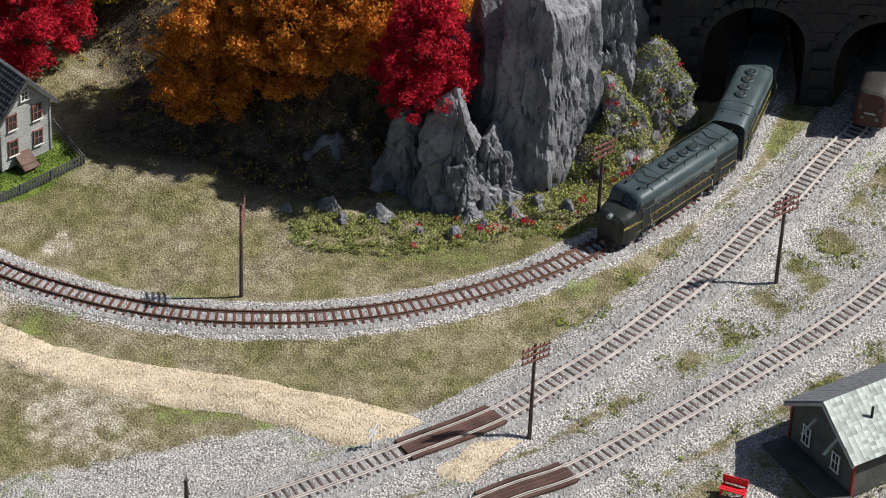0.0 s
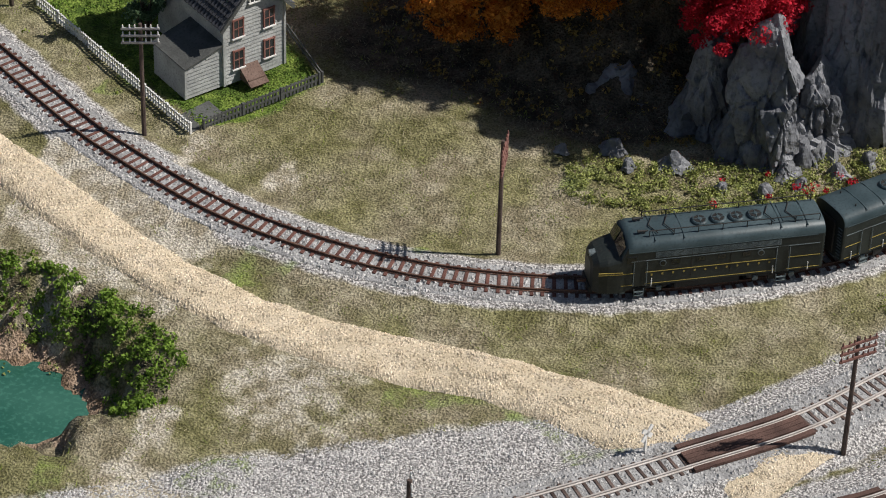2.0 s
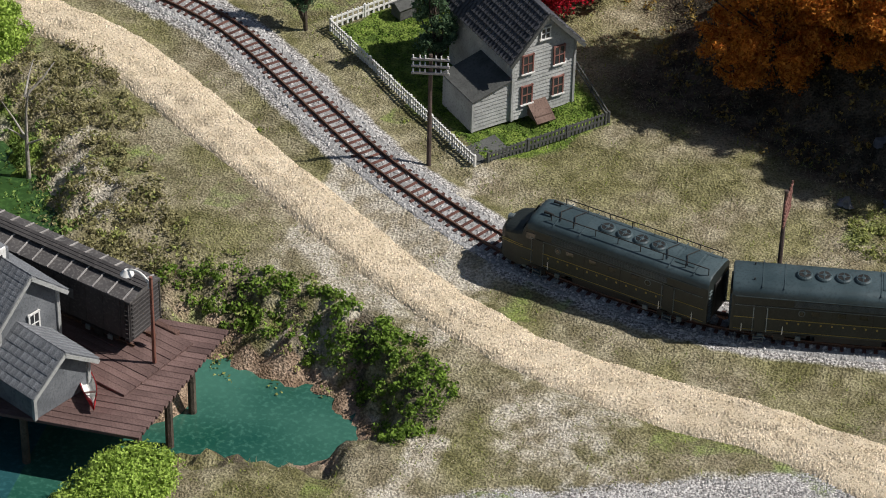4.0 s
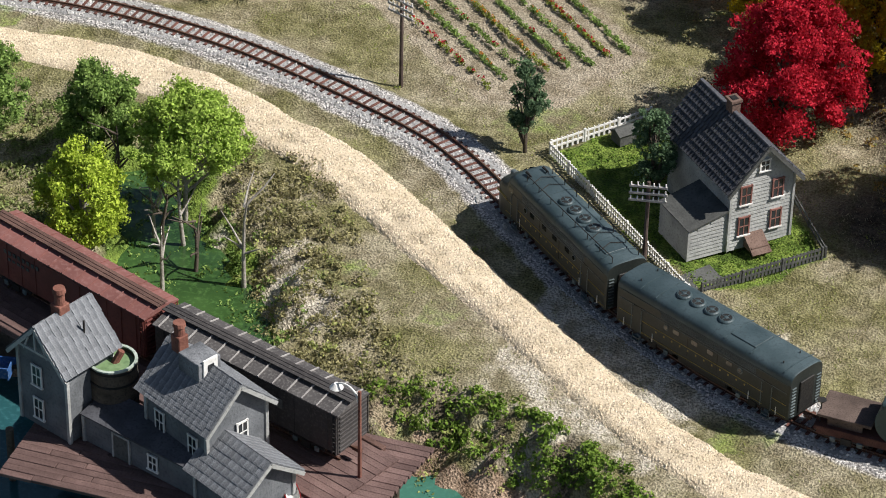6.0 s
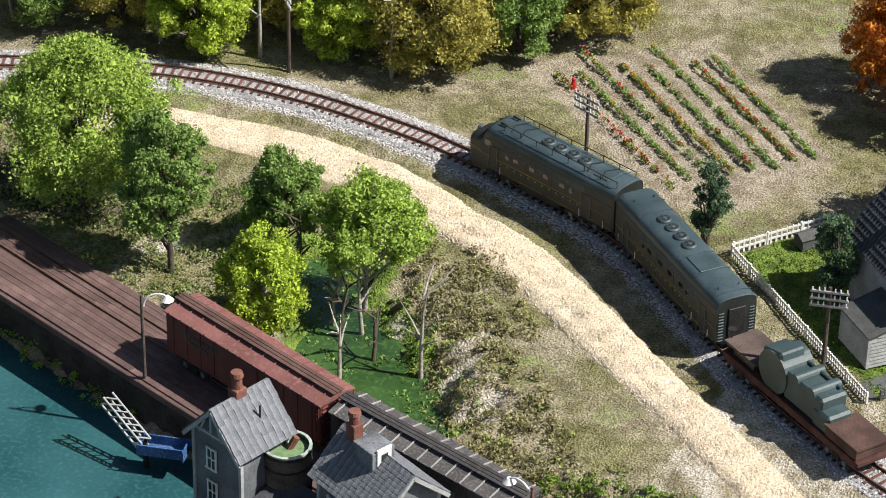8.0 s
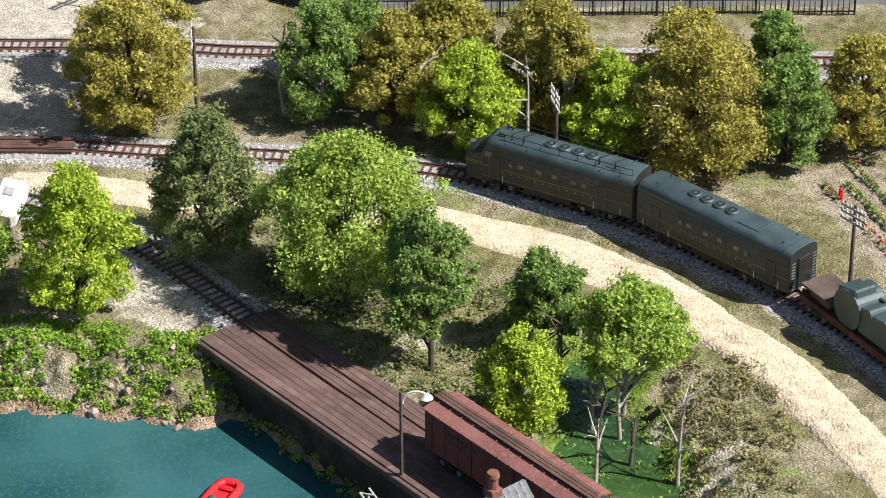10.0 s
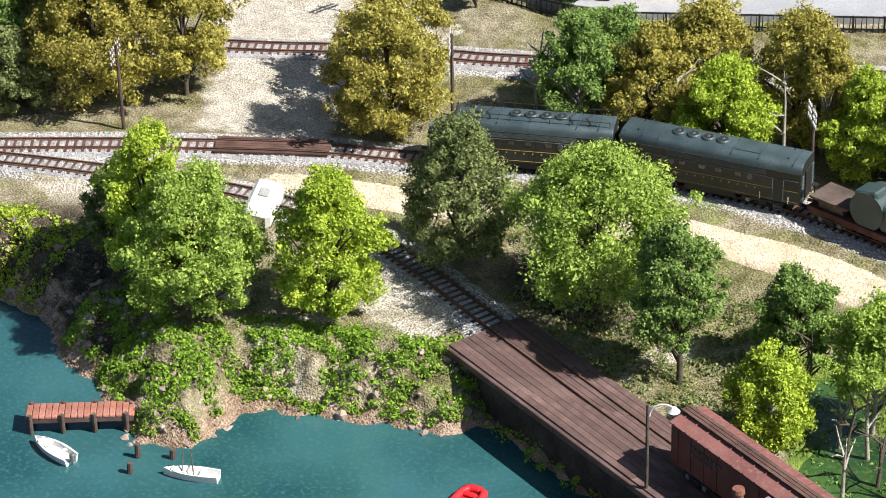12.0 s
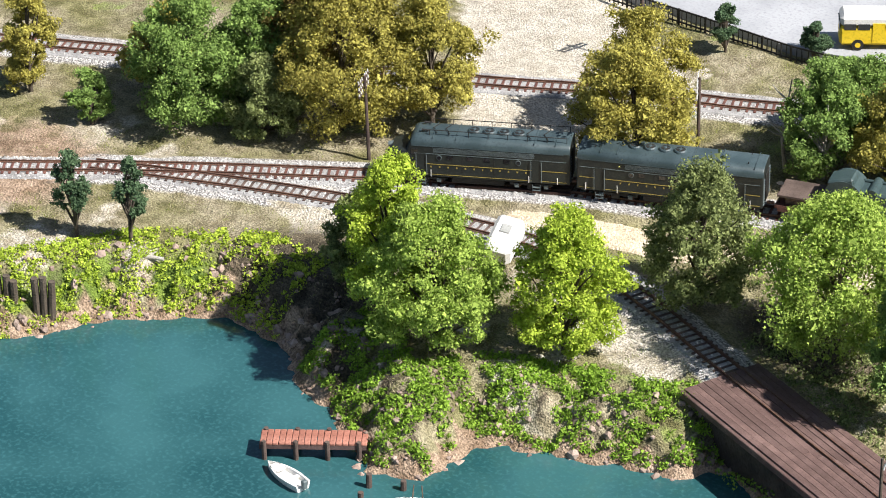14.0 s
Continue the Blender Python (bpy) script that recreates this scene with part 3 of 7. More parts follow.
def build_track(name, line, s0, s1, tie_mat, rail_mat, label, pieces, bed=2.0, dense=14.0, skip=(), ballast_to=None):
    base = thing(name, Matrix(), label, "railway track", kind="structure")
    for side in (-0.825, 0.825):
        v, f = sweep(line, s0, s1, side, RAIL)
        mesh_obj("rail", v, f, rail_mat, base)
    me = tie_mesh("tie", tie_mat) if tie_mat is M_TIE else tie_mesh("tie", tie_mat, 2.55, 0.26)
    r = np.random.RandomState(int(s1))
    ss = [s for s in np.arange(s0 + 0.4, s1, 0.8) if not any(a < s < b for a, b in skip)]
    loose = []
    for s in ss:
        p, d = line.p(s), line.d(s)
        m = at(p[0] + r.normal(0, 0.02), p[1], 0, 0, 0, math.degrees(math.atan2(d[1], d[0])) + r.normal(0, 1.2))
        if pieces[0] < s < pieces[1]:
            o = new("tie", me)
            o.parent, o.matrix_local = base, m
        else:
            loose.append(m)
    if loose:
        co = np.array([v.co[:] for v in me.vertices])
        fs = np.array([list(q.vertices)[:4] + [list(q.vertices)[-1]] * (4 - min(4, len(q.vertices))) for q in me.polygons if len(q.vertices) == 4])
        vv = np.vstack([co @ np.array(m.to_3x3()).T + np.array(m.translation) for m in loose]) / CM
        ff = np.vstack([fs + i * len(co) for i in range(len(loose))])
        tagged(mesh_obj("ties", vv, ff, tie_mat, base), kind="stuff")
    b1 = s1 if ballast_to is None else ballast_to
    if b1 > s0:
        prof = [(-bed - 1.5, -1.3), (-bed, -0.36), (-0.9, -0.28), (0, -0.27), (0.9, -0.28), (bed, -0.36), (bed + 1.5, -1.3)]
        v, f = sweep(line, s0, b1, 0, prof, 0.8)
        mesh_obj("ballast_bed", v, f, M_BALLAST, base)
        n = int((b1 - s0) * (2 * bed + 2.4) * dense)
        s, o = r.uniform(s0, b1, n), r.uniform(-bed - 1.3, bed + 1.3, n)
        z = np.interp(np.abs(o), [0, 1.3, bed, bed + 1.5], [-0.25, -0.27, -0.34, -1.25])
        ontie = (np.abs(((s - s0 - 0.4) / 0.8) - np.round((s - s0 - 0.4) / 0.8)) < 0.26) & (np.abs(o) < 1.45)
        keep = ~ontie & (np.abs(np.abs(o) - 0.825) > 0.1)
        d = line.d(s)
        p = line.p(s) + np.stack([-d[:, 1], d[:, 0]], 1) * o[:, None]
        st = stones("ballast_stones", p[keep], z[keep], 0.13, M_STONE, "")
        st.parent = base
    return base


def crossing(line, s0, s1, label):
    """Planks between and beside the rails where a road crosses."""
    base = thing("plank_crossing", Matrix(), label, "railway crossing")
    for off in (-0.42, 0.0, 0.42, -1.25, 1.25):
        v, f = sweep(line, s0, s1, off, [(-0.19, -0.25), (-0.19, -0.02), (0.19, -0.02), (0.19, -0.25)], 0.6)
        o = mesh_obj("plank", v, f, M_PLANK, base)
        bm = bmesh.new()
        bm.from_mesh(o.data)
        bmesh.ops.holes_fill(bm, edges=bm.edges[:])
        bm.to_mesh(o.data)
        bm.free()


def nearest_s(line, p):
    return float(line.s[np.argmin(np.hypot(*(line.c - np.array(p)).T))])


X_MAIN = (nearest_s(MAIN, (-144.6, 206.4)), nearest_s(MAIN, (-154.2, 201.8)))
X_SECOND = (nearest_s(SECOND, (-2.5, 161.5)), nearest_s(SECOND, (5.1, 167.1)))
X_THIRD = (nearest_s(THIRD, (4.2, 155.5)), nearest_s(THIRD, (11.4, 159.8)))
crossing(MAIN, *X_MAIN, "brown plank road crossing between rusty rails")
crossing(SECOND, *X_SECOND, "brown plank crossing where the tan road meets the rails")
crossing(THIRD, *X_THIRD, "brown plank crossing laid between bright rails")
END_DIRT = (nearest_s(MAIN, (-186, 182.6)), nearest_s(MAIN, (-196, 176)))

# ---------------------------------------------------------------- train
WHEEL_Z = 0.52


def truck(parent, x, wheelbase=2.8):
    """A bogie: side frames and wheels."""
    t = part("truck", boxes(((x, 1.4, 0.66), (wheelbase + 1.3, 0.2, 0.32), None, 0.05), ((x, -1.4, 0.66), (wheelbase + 1.3, 0.2, 0.32), None, 0.05), ((x, 0, 0.7), (0.7, 2.8, 0.3)),
                            ((x, 1.52, 0.52), (0.8, 0.12, 0.55)), ((x, -1.52, 0.52), (0.8, 0.12, 0.55))), M_BLACK, parent)
    for dx in (-wheelbase / 2, wheelbase / 2):
        bm = bmesh.new()
        for sy in (-0.82, 0.82):
            rod(bm, (x + dx, sy - 0.12, WHEEL_Z), (x + dx, sy + 0.12, WHEEL_Z), 0.5, seg=16)
        rod(bm, (x + dx, -0.8, WHEEL_Z), (x + dx, 0.8, WHEEL_Z), 0.1)
        part("wheelset", bm, M_RAIL, t)
        for sy in (-1.55, 1.55):
            part("journal_box", boxes(((x + dx, sy, WHEEL_Z), (0.42, 0.16, 0.42), None, 0.05)), M_STEEL, t)
    return t


def shell(stations, seg=9):
    """A car body lofted over stations (x, half width, side bottom, shoulder, top)."""
    bm = bmesh.new()
    rings = []
    for x, hw, zb, zs, zt in stations:
        ring = [(x, -hw, zb), (x, -hw, zb + (zs - zb) * 0.5), (x, -hw, zs)]
        for i in range(1, seg):
            a = math.pi * i / seg
            ring.append((x, -hw * math.copysign(abs(math.cos(a)) ** 0.55, math.cos(a)), zs + (zt - zs) * math.sin(a) ** 0.72))
        ring += [(x, hw, zs), (x, hw, zb + (zs - zb) * 0.5), (x, hw, zb)]
        rings.append([bm.verts.new(c) for c in ring])
    k = len(rings[0])
    for a, b in zip(rings[:-1], rings[1:]):
        for i in range(k - 1):
            bm.faces.new((a[i], a[i + 1], b[i + 1], b[i]))
        bm.faces.new((a[k - 1], a[0], b[0], b[k - 1]))
    bm.faces.new(rings[0])
    bm.faces.new(rings[-1][::-1])
    return bm


def split_roof(bm_all, z):
    """Two bmeshes: faces under and over height z."""
    lo, hi = bm_all, bm_all.copy()
    bmesh.ops.delete(lo, geom=[f for f in lo.faces if f.calc_center_median().z > z], context="FACES")
    bmesh.ops.delete(hi, geom=[f for f in hi.faces if f.calc_center_median().z <= z], context="FACES")
    return lo, hi


def loco(kind):
    """A streamlined diesel unit, 17.6 long; kind A has the cab, B is a booster. x points forwards."""
    lead = kind == "A"
    label = "dark green streamlined diesel cab locomotive with gold stripe" if lead else "dark green cabless diesel booster unit with gold stripe"
    lo = thing("cab_locomotive" if lead else "booster_locomotive", Matrix(), label, "locomotive", "diesel units of the train")
    if lead:
        st = [(8.8, 0.75, 0.75, 2.1, 2.75), (8.68, 1.15, 0.6, 2.4, 3.05), (8.3, 1.5, 0.55, 2.6, 3.35), (7.7, 1.68, 0.55, 2.75, 3.55), (7.0, 1.75, 0.55, 2.9, 3.72), (6.7, 1.76, 0.6, 3.0, 3.85),
              (6.25, 1.76, 0.7, 4.0, 4.85), (5.8, 1.76, 1.0, 4.1, 5.0), (-8.6, 1.76, 1.0, 4.1, 5.0), (-8.75, 1.72, 1.0, 4.06, 4.93)]
    else:
        st = [(8.75, 1.72, 1.0, 4.06, 4.93), (8.6, 1.76, 1.0, 4.1, 5.0), (-8.6, 1.76, 1.0, 4.1, 5.0), (-8.75, 1.72, 1.0, 4.06, 4.93)]
    # the cut at the shoulder parts the dark side tone from the lighter lit-top tone
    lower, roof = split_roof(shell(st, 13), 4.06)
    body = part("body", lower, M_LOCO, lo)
    part("roof", roof, M_LOCOROOF, lo, "grey-green curved roof, toned lighter as the lit top", smooth=True)
    # roof fans: a flared ring, a dark well and a hub
    f0 = 0.5 if lead else 3.6
    for i in range(4):
        x = f0 - i * 1.42
        fan = part("roof_fan", rods(((x, 0, 4.93), (x, 0, 5.12), 0.66, 0.6), ((x, 0, 5.12), (x, 0, 5.2), 0.6, 0.52), seg=20), M_LOCOROOF, lo)
        part("fan_well", rods(((x, 0, 5.19), (x, 0, 5.215), 0.46, 0.44), seg=20), M_BLACK, fan)
        part("fan_hub", rods(((x, 0, 5.2), (x, 0, 5.26), 0.2, 0.14), seg=10), M_LOCOROOF, fan)
        part("fan_bar", boxes(((x, 0, 5.225), (0.06, 1.0, 0.03)), ((x, 0, 5.225), (1.0, 0.06, 0.03))), M_LOCOROOF, fan)
    for x in (-5.4, 4.2, 2.0, -7.4) if lead else (6.6, 5.0, -2.0, -4.6, -7.9):
        part("roof_seam", boxes(((x, 0, 5.0), (0.07, 1.7, 0.05)), ((x, -1.2, 4.93), (0.07, 0.8, 0.05), pose(0, 0, 0, 12)), ((x, 1.2, 4.93), (0.07, 0.8, 0.05), pose(0, 0, 0, -12))), M_LOCOROOF, lo)
    part("roof_hatch", boxes(((-6.4 if lead else -3.3, 0, 5.0), (1.6 if lead else 2.4, 2.0, 0.06), None, 0.02)), M_LOCOROOF, lo)
    if not lead:
        for x in (7.2, -7.2):
            for y in (-0.9, 0.9):
                part("lift_ring", rods(((x, y, 4.95), (x, y, 5.14), 0.05)), M_BLACK, lo)
    else:
        for x in (3.9, 2.7, -5.0, -6.6):
            part("roof_bar", tubes_bm([(x, -1.0, 5.08), (x + 0.5, 0, 5.1), (x, 1.0, 5.08)], 0.035), M_BLACK, lo, "thin black bar across the roof")
    # side details, both sides
    for s in (-1, 1):
        y = s * 1.775
        for z, h in ((2.25, 0.05), (1.2, 0.035)):
            part("stripe", boxes(((-0.9 if lead else 0, y, z), (15.2 if lead else 17.0, 0.03, h))), M_GOLD, lo, "thin gold stripe")
        for i in range(12):
            part("letter_bar", boxes(((4.4 - i * 0.82 if lead else 4.6 - i * 0.82, y, 1.98), (0.13, 0.03, 0.15))), M_GOLD, lo)
        for x in (3.6, -3.9):
            bm = bmesh.new()
            rod(bm, (x, s * 1.74, 2.95), (x, s * 1.82, 2.95), 0.26, seg=16)
            q = part("porthole", bm, M_STEEL, lo, "round window with pale rim")
            bm = bmesh.new()
            rod(bm, (x, s * 1.76, 2.95), (x, s * 1.84, 2.95), 0.19, seg=16)
            part("glass", bm, M_GLASS, q)
        for x in ((5.3, -5.6) if lead else (6.6, -6.6)):
            d = part("door", boxes(((x, s * 1.77, 2.2), (0.85, 0.05, 2.3), None, 0.02)), M_LOCO, lo)
            part("handrail", rods(((x - 0.5, s * 1.85, 1.1), (x - 0.5, s * 1.85, 3.2), 0.035), ((x + 0.5, s * 1.85, 1.1), (x + 0.5, s * 1.85, 3.2), 0.035)), M_STEEL, d)
            part("step", boxes(((x, s * 1.78, 0.55), (0.7, 0.18, 0.06)), ((x, s * 1.78, 0.25), (0.7, 0.18, 0.06)), ((x - 0.36, s * 1.78, 0.45), (0.05, 0.06, 0.7)), ((x + 0.36, s * 1.78, 0.45), (0.05, 0.06, 0.7))), M_STEEL, lo)
        part("air_grille", boxes(*[((-0.6, s * 1.77, 3.5 + 0.085 * k), (9.6, 0.04, 0.03)) for k in range(6)]), M_STEEL, lo, "row of thin louvres")
        part("shoulder_seam", boxes(((-1.0 if lead else 0, s * 1.77, 4.06), (14.4 if lead else 17.0, 0.05, 0.06))), M_LOCOROOF, lo)
        part("belt_rail", boxes(((-1.2 if lead else 0, s * 1.775, 3.3), (14.4 if lead else 17.0, 0.04, 0.05))), M_STEEL, lo)
        for x in (2.6, 0.7, -0.9, -2.8):
            part("side_window", boxes(((x, s * 1.772, 3.0), (0.62, 0.04, 0.4), None, 0.01)), M_GLASS, lo)
        for x in (7.9, 4.9, -4.9, -7.6) if not lead else (4.4, -4.9, -7.6):
            part("grab_iron", rods(((x, s * 1.83, 1.0), (x, s * 1.83, 1.7), 0.035)), M_WHITE, lo, "pale grab iron")
        for x in (1.4, -1.6):
            part("panel_joint", boxes(((x, s * 1.768, 2.6), (0.05, 0.03, 2.2))), M_BLACK, lo)
        part("fuel_tank", boxes(((0, s * 1.2, 0.62), (5.0, 0.7, 0.65), None, 0.1)), M_BLACK, lo)
    for x in (5.1, -5.1):
        truck(lo, x)
    if lead:
        for s in (-1, 1):
            bm = bmesh.new()
            vs = [bm.verts.new(c) for c in ((6.76, s * 0.1, 3.86), (6.72, s * 1.45, 3.55), (6.3, s * 1.5, 4.35), (6.24, s * 0.1, 4.8))]
            bm.faces.new(vs)
            bmesh.ops.translate(bm, verts=bm.verts[:], vec=(0.14, 0, 0.1))
            part("windshield", bm, M_GLASS, lo, "dark sloping windscreen pane")
            part("side_window", boxes(((5.95, s * 1.755, 3.45), (0.75, 0.06, 0.6), None, 0.02)), M_GLASS, lo)
            for k in range(2):
                part("nose_stripe", boxes(((7.5, s * 1.7, 2.25 + 0.16 * k), (1.8, 0.06, 0.05), pose(0, 0, 0, 0, 0, -s * 5))), M_GOLD, lo)
            x0, x1, yy = 4.6, -8.4, s * 1.15
            bm = rods(((x0, yy, 5.45), (x1, yy, 5.45), 0.04))
            for i in range(8):
                rod(bm, (x0 + (x1 - x0) * i / 7, yy, 4.75), (x0 + (x1 - x0) * i / 7, yy, 5.45), 0.035)
            part("roof_rail", bm, M_BLACK, lo, "thin black rail along the roof")
            part("horn", rods(((4.9, s * 0.75, 5.0), (4.9, s * 0.75, 5.2), 0.06), ((4.6, s * 0.75, 5.2), (5.4, s * 0.75, 5.2), 0.05, 0.13)), M_BLACK, lo)
        bm = bmesh.new()
        rod(bm, (8.3, 0, 3.15), (8.75, 0, 3.1), 0.3, 0.27, seg=16)
        part("headlight", bm, M_STEEL, lo)
        part("pilot", boxes(((8.75, 0, 0.55), (0.3, 2.0, 0.6), None, 0.06)), M_BLACK, lo)
    for x in ((-8.8,) if lead else (8.8, -8.8)):
        sx = 1 if x > 0 else -1
        part("gangway", boxes(((x, 0, 2.6), (0.16, 1.5, 2.8), None, 0.05)), M_BLACK, lo, "black gangway door frame")
        tagged(part("end_ladder", boxes(*[((x, sd * 1.35, 1.2 + 0.28 * k), (0.1, 0.42, 0.04)) for k in range(10) for sd in (-1, 1)]), M_STEEL, lo), kind="stuff")
    for x in (9.2, -9.2):
        part("coupler", boxes(((x, 0, 0.75), (0.7, 0.25, 0.25), None, 0.04)), M_RAIL, lo)
    part("underframe", boxes(((0, 0, 0.95), (16.2, 2.9, 0.3))), M_BLACK, lo)
    return lo


def flat_car():
    car = thing("flat_car", Matrix(), "brown flat car carrying a grey-green machine under shrouds", "rail car")
    part("deck", boxes(((0, 0, 1.15), (17.0, 3.0, 0.35), None, 0.03)), M_TIE, car)
    part("end_platform", boxes(((6.3, 0, 2.3), (4.0, 3.1, 0.25), None, 0.03), ((6.3, 0, 1.7), (2.6, 2.2, 0.9))), M_POLE, car, "raised dark brown end platform")
    part("end_platform", boxes(((-6.3, 0, 2.3), (4.0, 3.1, 0.25), None, 0.03), ((-6.3, 0, 1.8), (3.7, 2.8, 0.8))), M_PLANK, car)
    for x in (6.0, -6.0):
        truck(car, x, 2.0)
    for s in (-1, 1):
        part("side_sill", boxes(((0, s * 1.45, 0.95), (16.5, 0.12, 0.5))), M_TIE, car)
    bm = bmesh.new()
    rod(bm, (2.4, -1.35, 2.9), (2.4, 1.35, 2.9), 1.75, seg=28)
    part("round_shroud", bm, M_LOAD, car, "grey-green round housing")
    part("machine_body", boxes(((2.6, 0.2, 4.1), (2.4, 2.2, 1.2), pose(0, 0, 0, 0, 14), 0.15), ((-1.2, 0, 2.6), (4.6, 2.5, 2.4), None, 0.2), ((-3.6, 0.2, 2.1), (2.0, 2.3, 1.6), None, 0.2)), M_LOAD, car, "grey-green boxy housings")
    bm = bmesh.new()
    for x in (-0.2, -2.2):
        rod(bm, (x, -1.3, 3.7), (x, 1.3, 3.7), 0.5, seg=16)
    rod(bm, (1.0, -0.9, 3.9), (-3.0, -0.9, 3.9), 0.16)
    part("drum", bm, M_LOAD, car)
    part("brake_wheel", rods(((8.2, 0.9, 1.2), (8.2, 0.9, 3.2), 0.05), ((8.2, 0.9, 3.2), (8.2, 0.9, 3.26), 0.35)), M_BLACK, car)
    return car


LOCO_A, LOCO_B, FLAT = loco("A"), loco("B"), flat_car()
# ---------------------------------------------------------------- trees
def tubes(name, runs, material, parent, label=""):
    """Tapered limbs: runs of (points, r0, r1) as six-sided tubes in one mesh."""
    V, F = [], []
    for pts, r0, r1 in runs:
        pts = np.array(pts, float)
        k = len(pts)
        for i, p in enumerate(pts):
            d = pts[min(i + 1, k - 1)] - pts[max(i - 1, 0)]
            d = d / (np.linalg.norm(d) + 1e-9)
            a = np.cross(d, (0.31, 0.95, 0.1))
            a /= np.linalg.norm(a) + 1e-9
            b = np.cross(d, a)
            r = r0 + (r1 - r0) * i / (k - 1)
            for j in range(6):
                t = 6.2832 * j / 6
                V.append(p + r * (a * np.cos(t) + b * np.sin(t)))
            if i:
                o = len(V) - 12
                F += [(o + j, o + (j + 1) % 6, o + 6 + (j + 1) % 6, o + 6 + j) for j in range(6)]
    return mesh_obj(name, V, F, material, parent, label, smooth=True)


def leaf_cloud(r, centres, radii, per, size):
    """Small two-sided leaf quads round clump centres."""
    k = len(centres)
    n = k * per
    c = np.repeat(centres, per, 0)
    rad = np.repeat(radii, per)[:, None]
    d = r.normal(size=(n, 3))
    d /= np.linalg.norm(d, axis=1, keepdims=True)
    p = c + d * rad * r.uniform(0.35, 1.0, (n, 1)) ** 0.6 * np.array([1, 1, 0.8])
    out = d + r.normal(0, 0.75, (n, 3))
    a = np.cross(out, r.normal(size=(n, 3)))
    a /= np.linalg.norm(a, axis=1, keepdims=True) + 1e-9
    b = np.cross(out, a)
    b /= np.linalg.norm(b, axis=1, keepdims=True)
    s = size * r.uniform(0.55, 1.35, (n, 1))
    leaf = np.stack([p - a * s, p + a * s, p + b * s * 1.25], 1)
    return leaf.reshape(-1, 3), np.arange(3 * n).reshape(n, 3)


def tree_proto(height, radius, leaf, bark, seed, clumps=70, per=70, size=0.19, low=0.12, shape=1.0, name="tree", label="", group=""):
    """A deciduous model tree: trunk, limbs and a ragged crown of clumps."""
    r = np.random.RandomState(seed)
    tree = thing(name, Matrix(), label, "tree", group)
    lean = r.uniform(-0.06, 0.06, 2) * height
    trunk = [(lean[0] * t ** 2, lean[1] * t ** 2, height * 0.8 * t - 0.8) for t in np.linspace(0, 1, 6)]
    runs, tips = [(trunk, 0.035 * height ** 0.8 * 0.75 + 0.08, 0.07)], []
    for i in range(clumps):
        u = r.uniform(0, 1)
        z = height * (low + (0.96 - low) * u)
        prof = (math.sin(math.pi * min(1, (u * 0.8 + 0.2)) ** shape) * 0.85 + 0.2) * radius
        a = r.uniform(0, 6.283)
        q = prof * r.uniform(0.1, 0.8) ** 0.5
        tips.append((lean[0] + q * math.cos(a), lean[1] + q * math.sin(a), z))
    # gather the clumps in lobes, so that the outline is uneven and has gaps
    tips = np.array(tips)
    lobes = tips[r.choice(clumps, max(5, clumps // 11), replace=False)]
    pick = np.argmin(((tips[:, None] - lobes[None]) ** 2).sum(-1), 1)
    tips = lobes[pick] + (tips - lobes[pick]) * 0.62 + r.normal(0, 0.09 * radius, tips.shape)
    tips[:, 2] = np.clip(tips[:, 2], 0.08 * height, height * 0.98)
    for p in tips[:: max(1, clumps // 22)]:
        t = np.clip((p[2] / height) * 0.75 - 0.05, 0.15, 0.95)
        base = np.array([np.interp(t, np.linspace(0, 1, 6), [q[j] for q in trunk]) for j in range(3)])
        mid = (base + p) / 2 + r.normal(0, 0.15, 3) + np.array([0, 0, 0.25])
        runs.append(([base, mid, p], 0.13, 0.035))
    tubes("trunk", runs, bark, tree)
    size_of = r.uniform(0.5, 1.0, clumps) * (0.16 * radius + 0.34)
    v, f = leaf_cloud(r, tips, size_of, per, size)
    w, g = leaf_cloud(r, tips, size_of * 0.62, 9, size * 2.3)
    mesh_obj("crown", np.concatenate([v, w]), np.concatenate([f, g + len(v)]), leaf, tree)
    return tree


def put_tree(x, y, height, radius, leaf, bark, seed, z=None, **kw):
    t = tree_proto(height, radius, leaf, bark, seed, **kw)
    zz = float(ground(x, y)[0]) if z is None else z
    t.matrix_world = at(x, y, zz, 0, 0, (seed * 77) % 360)
    return t


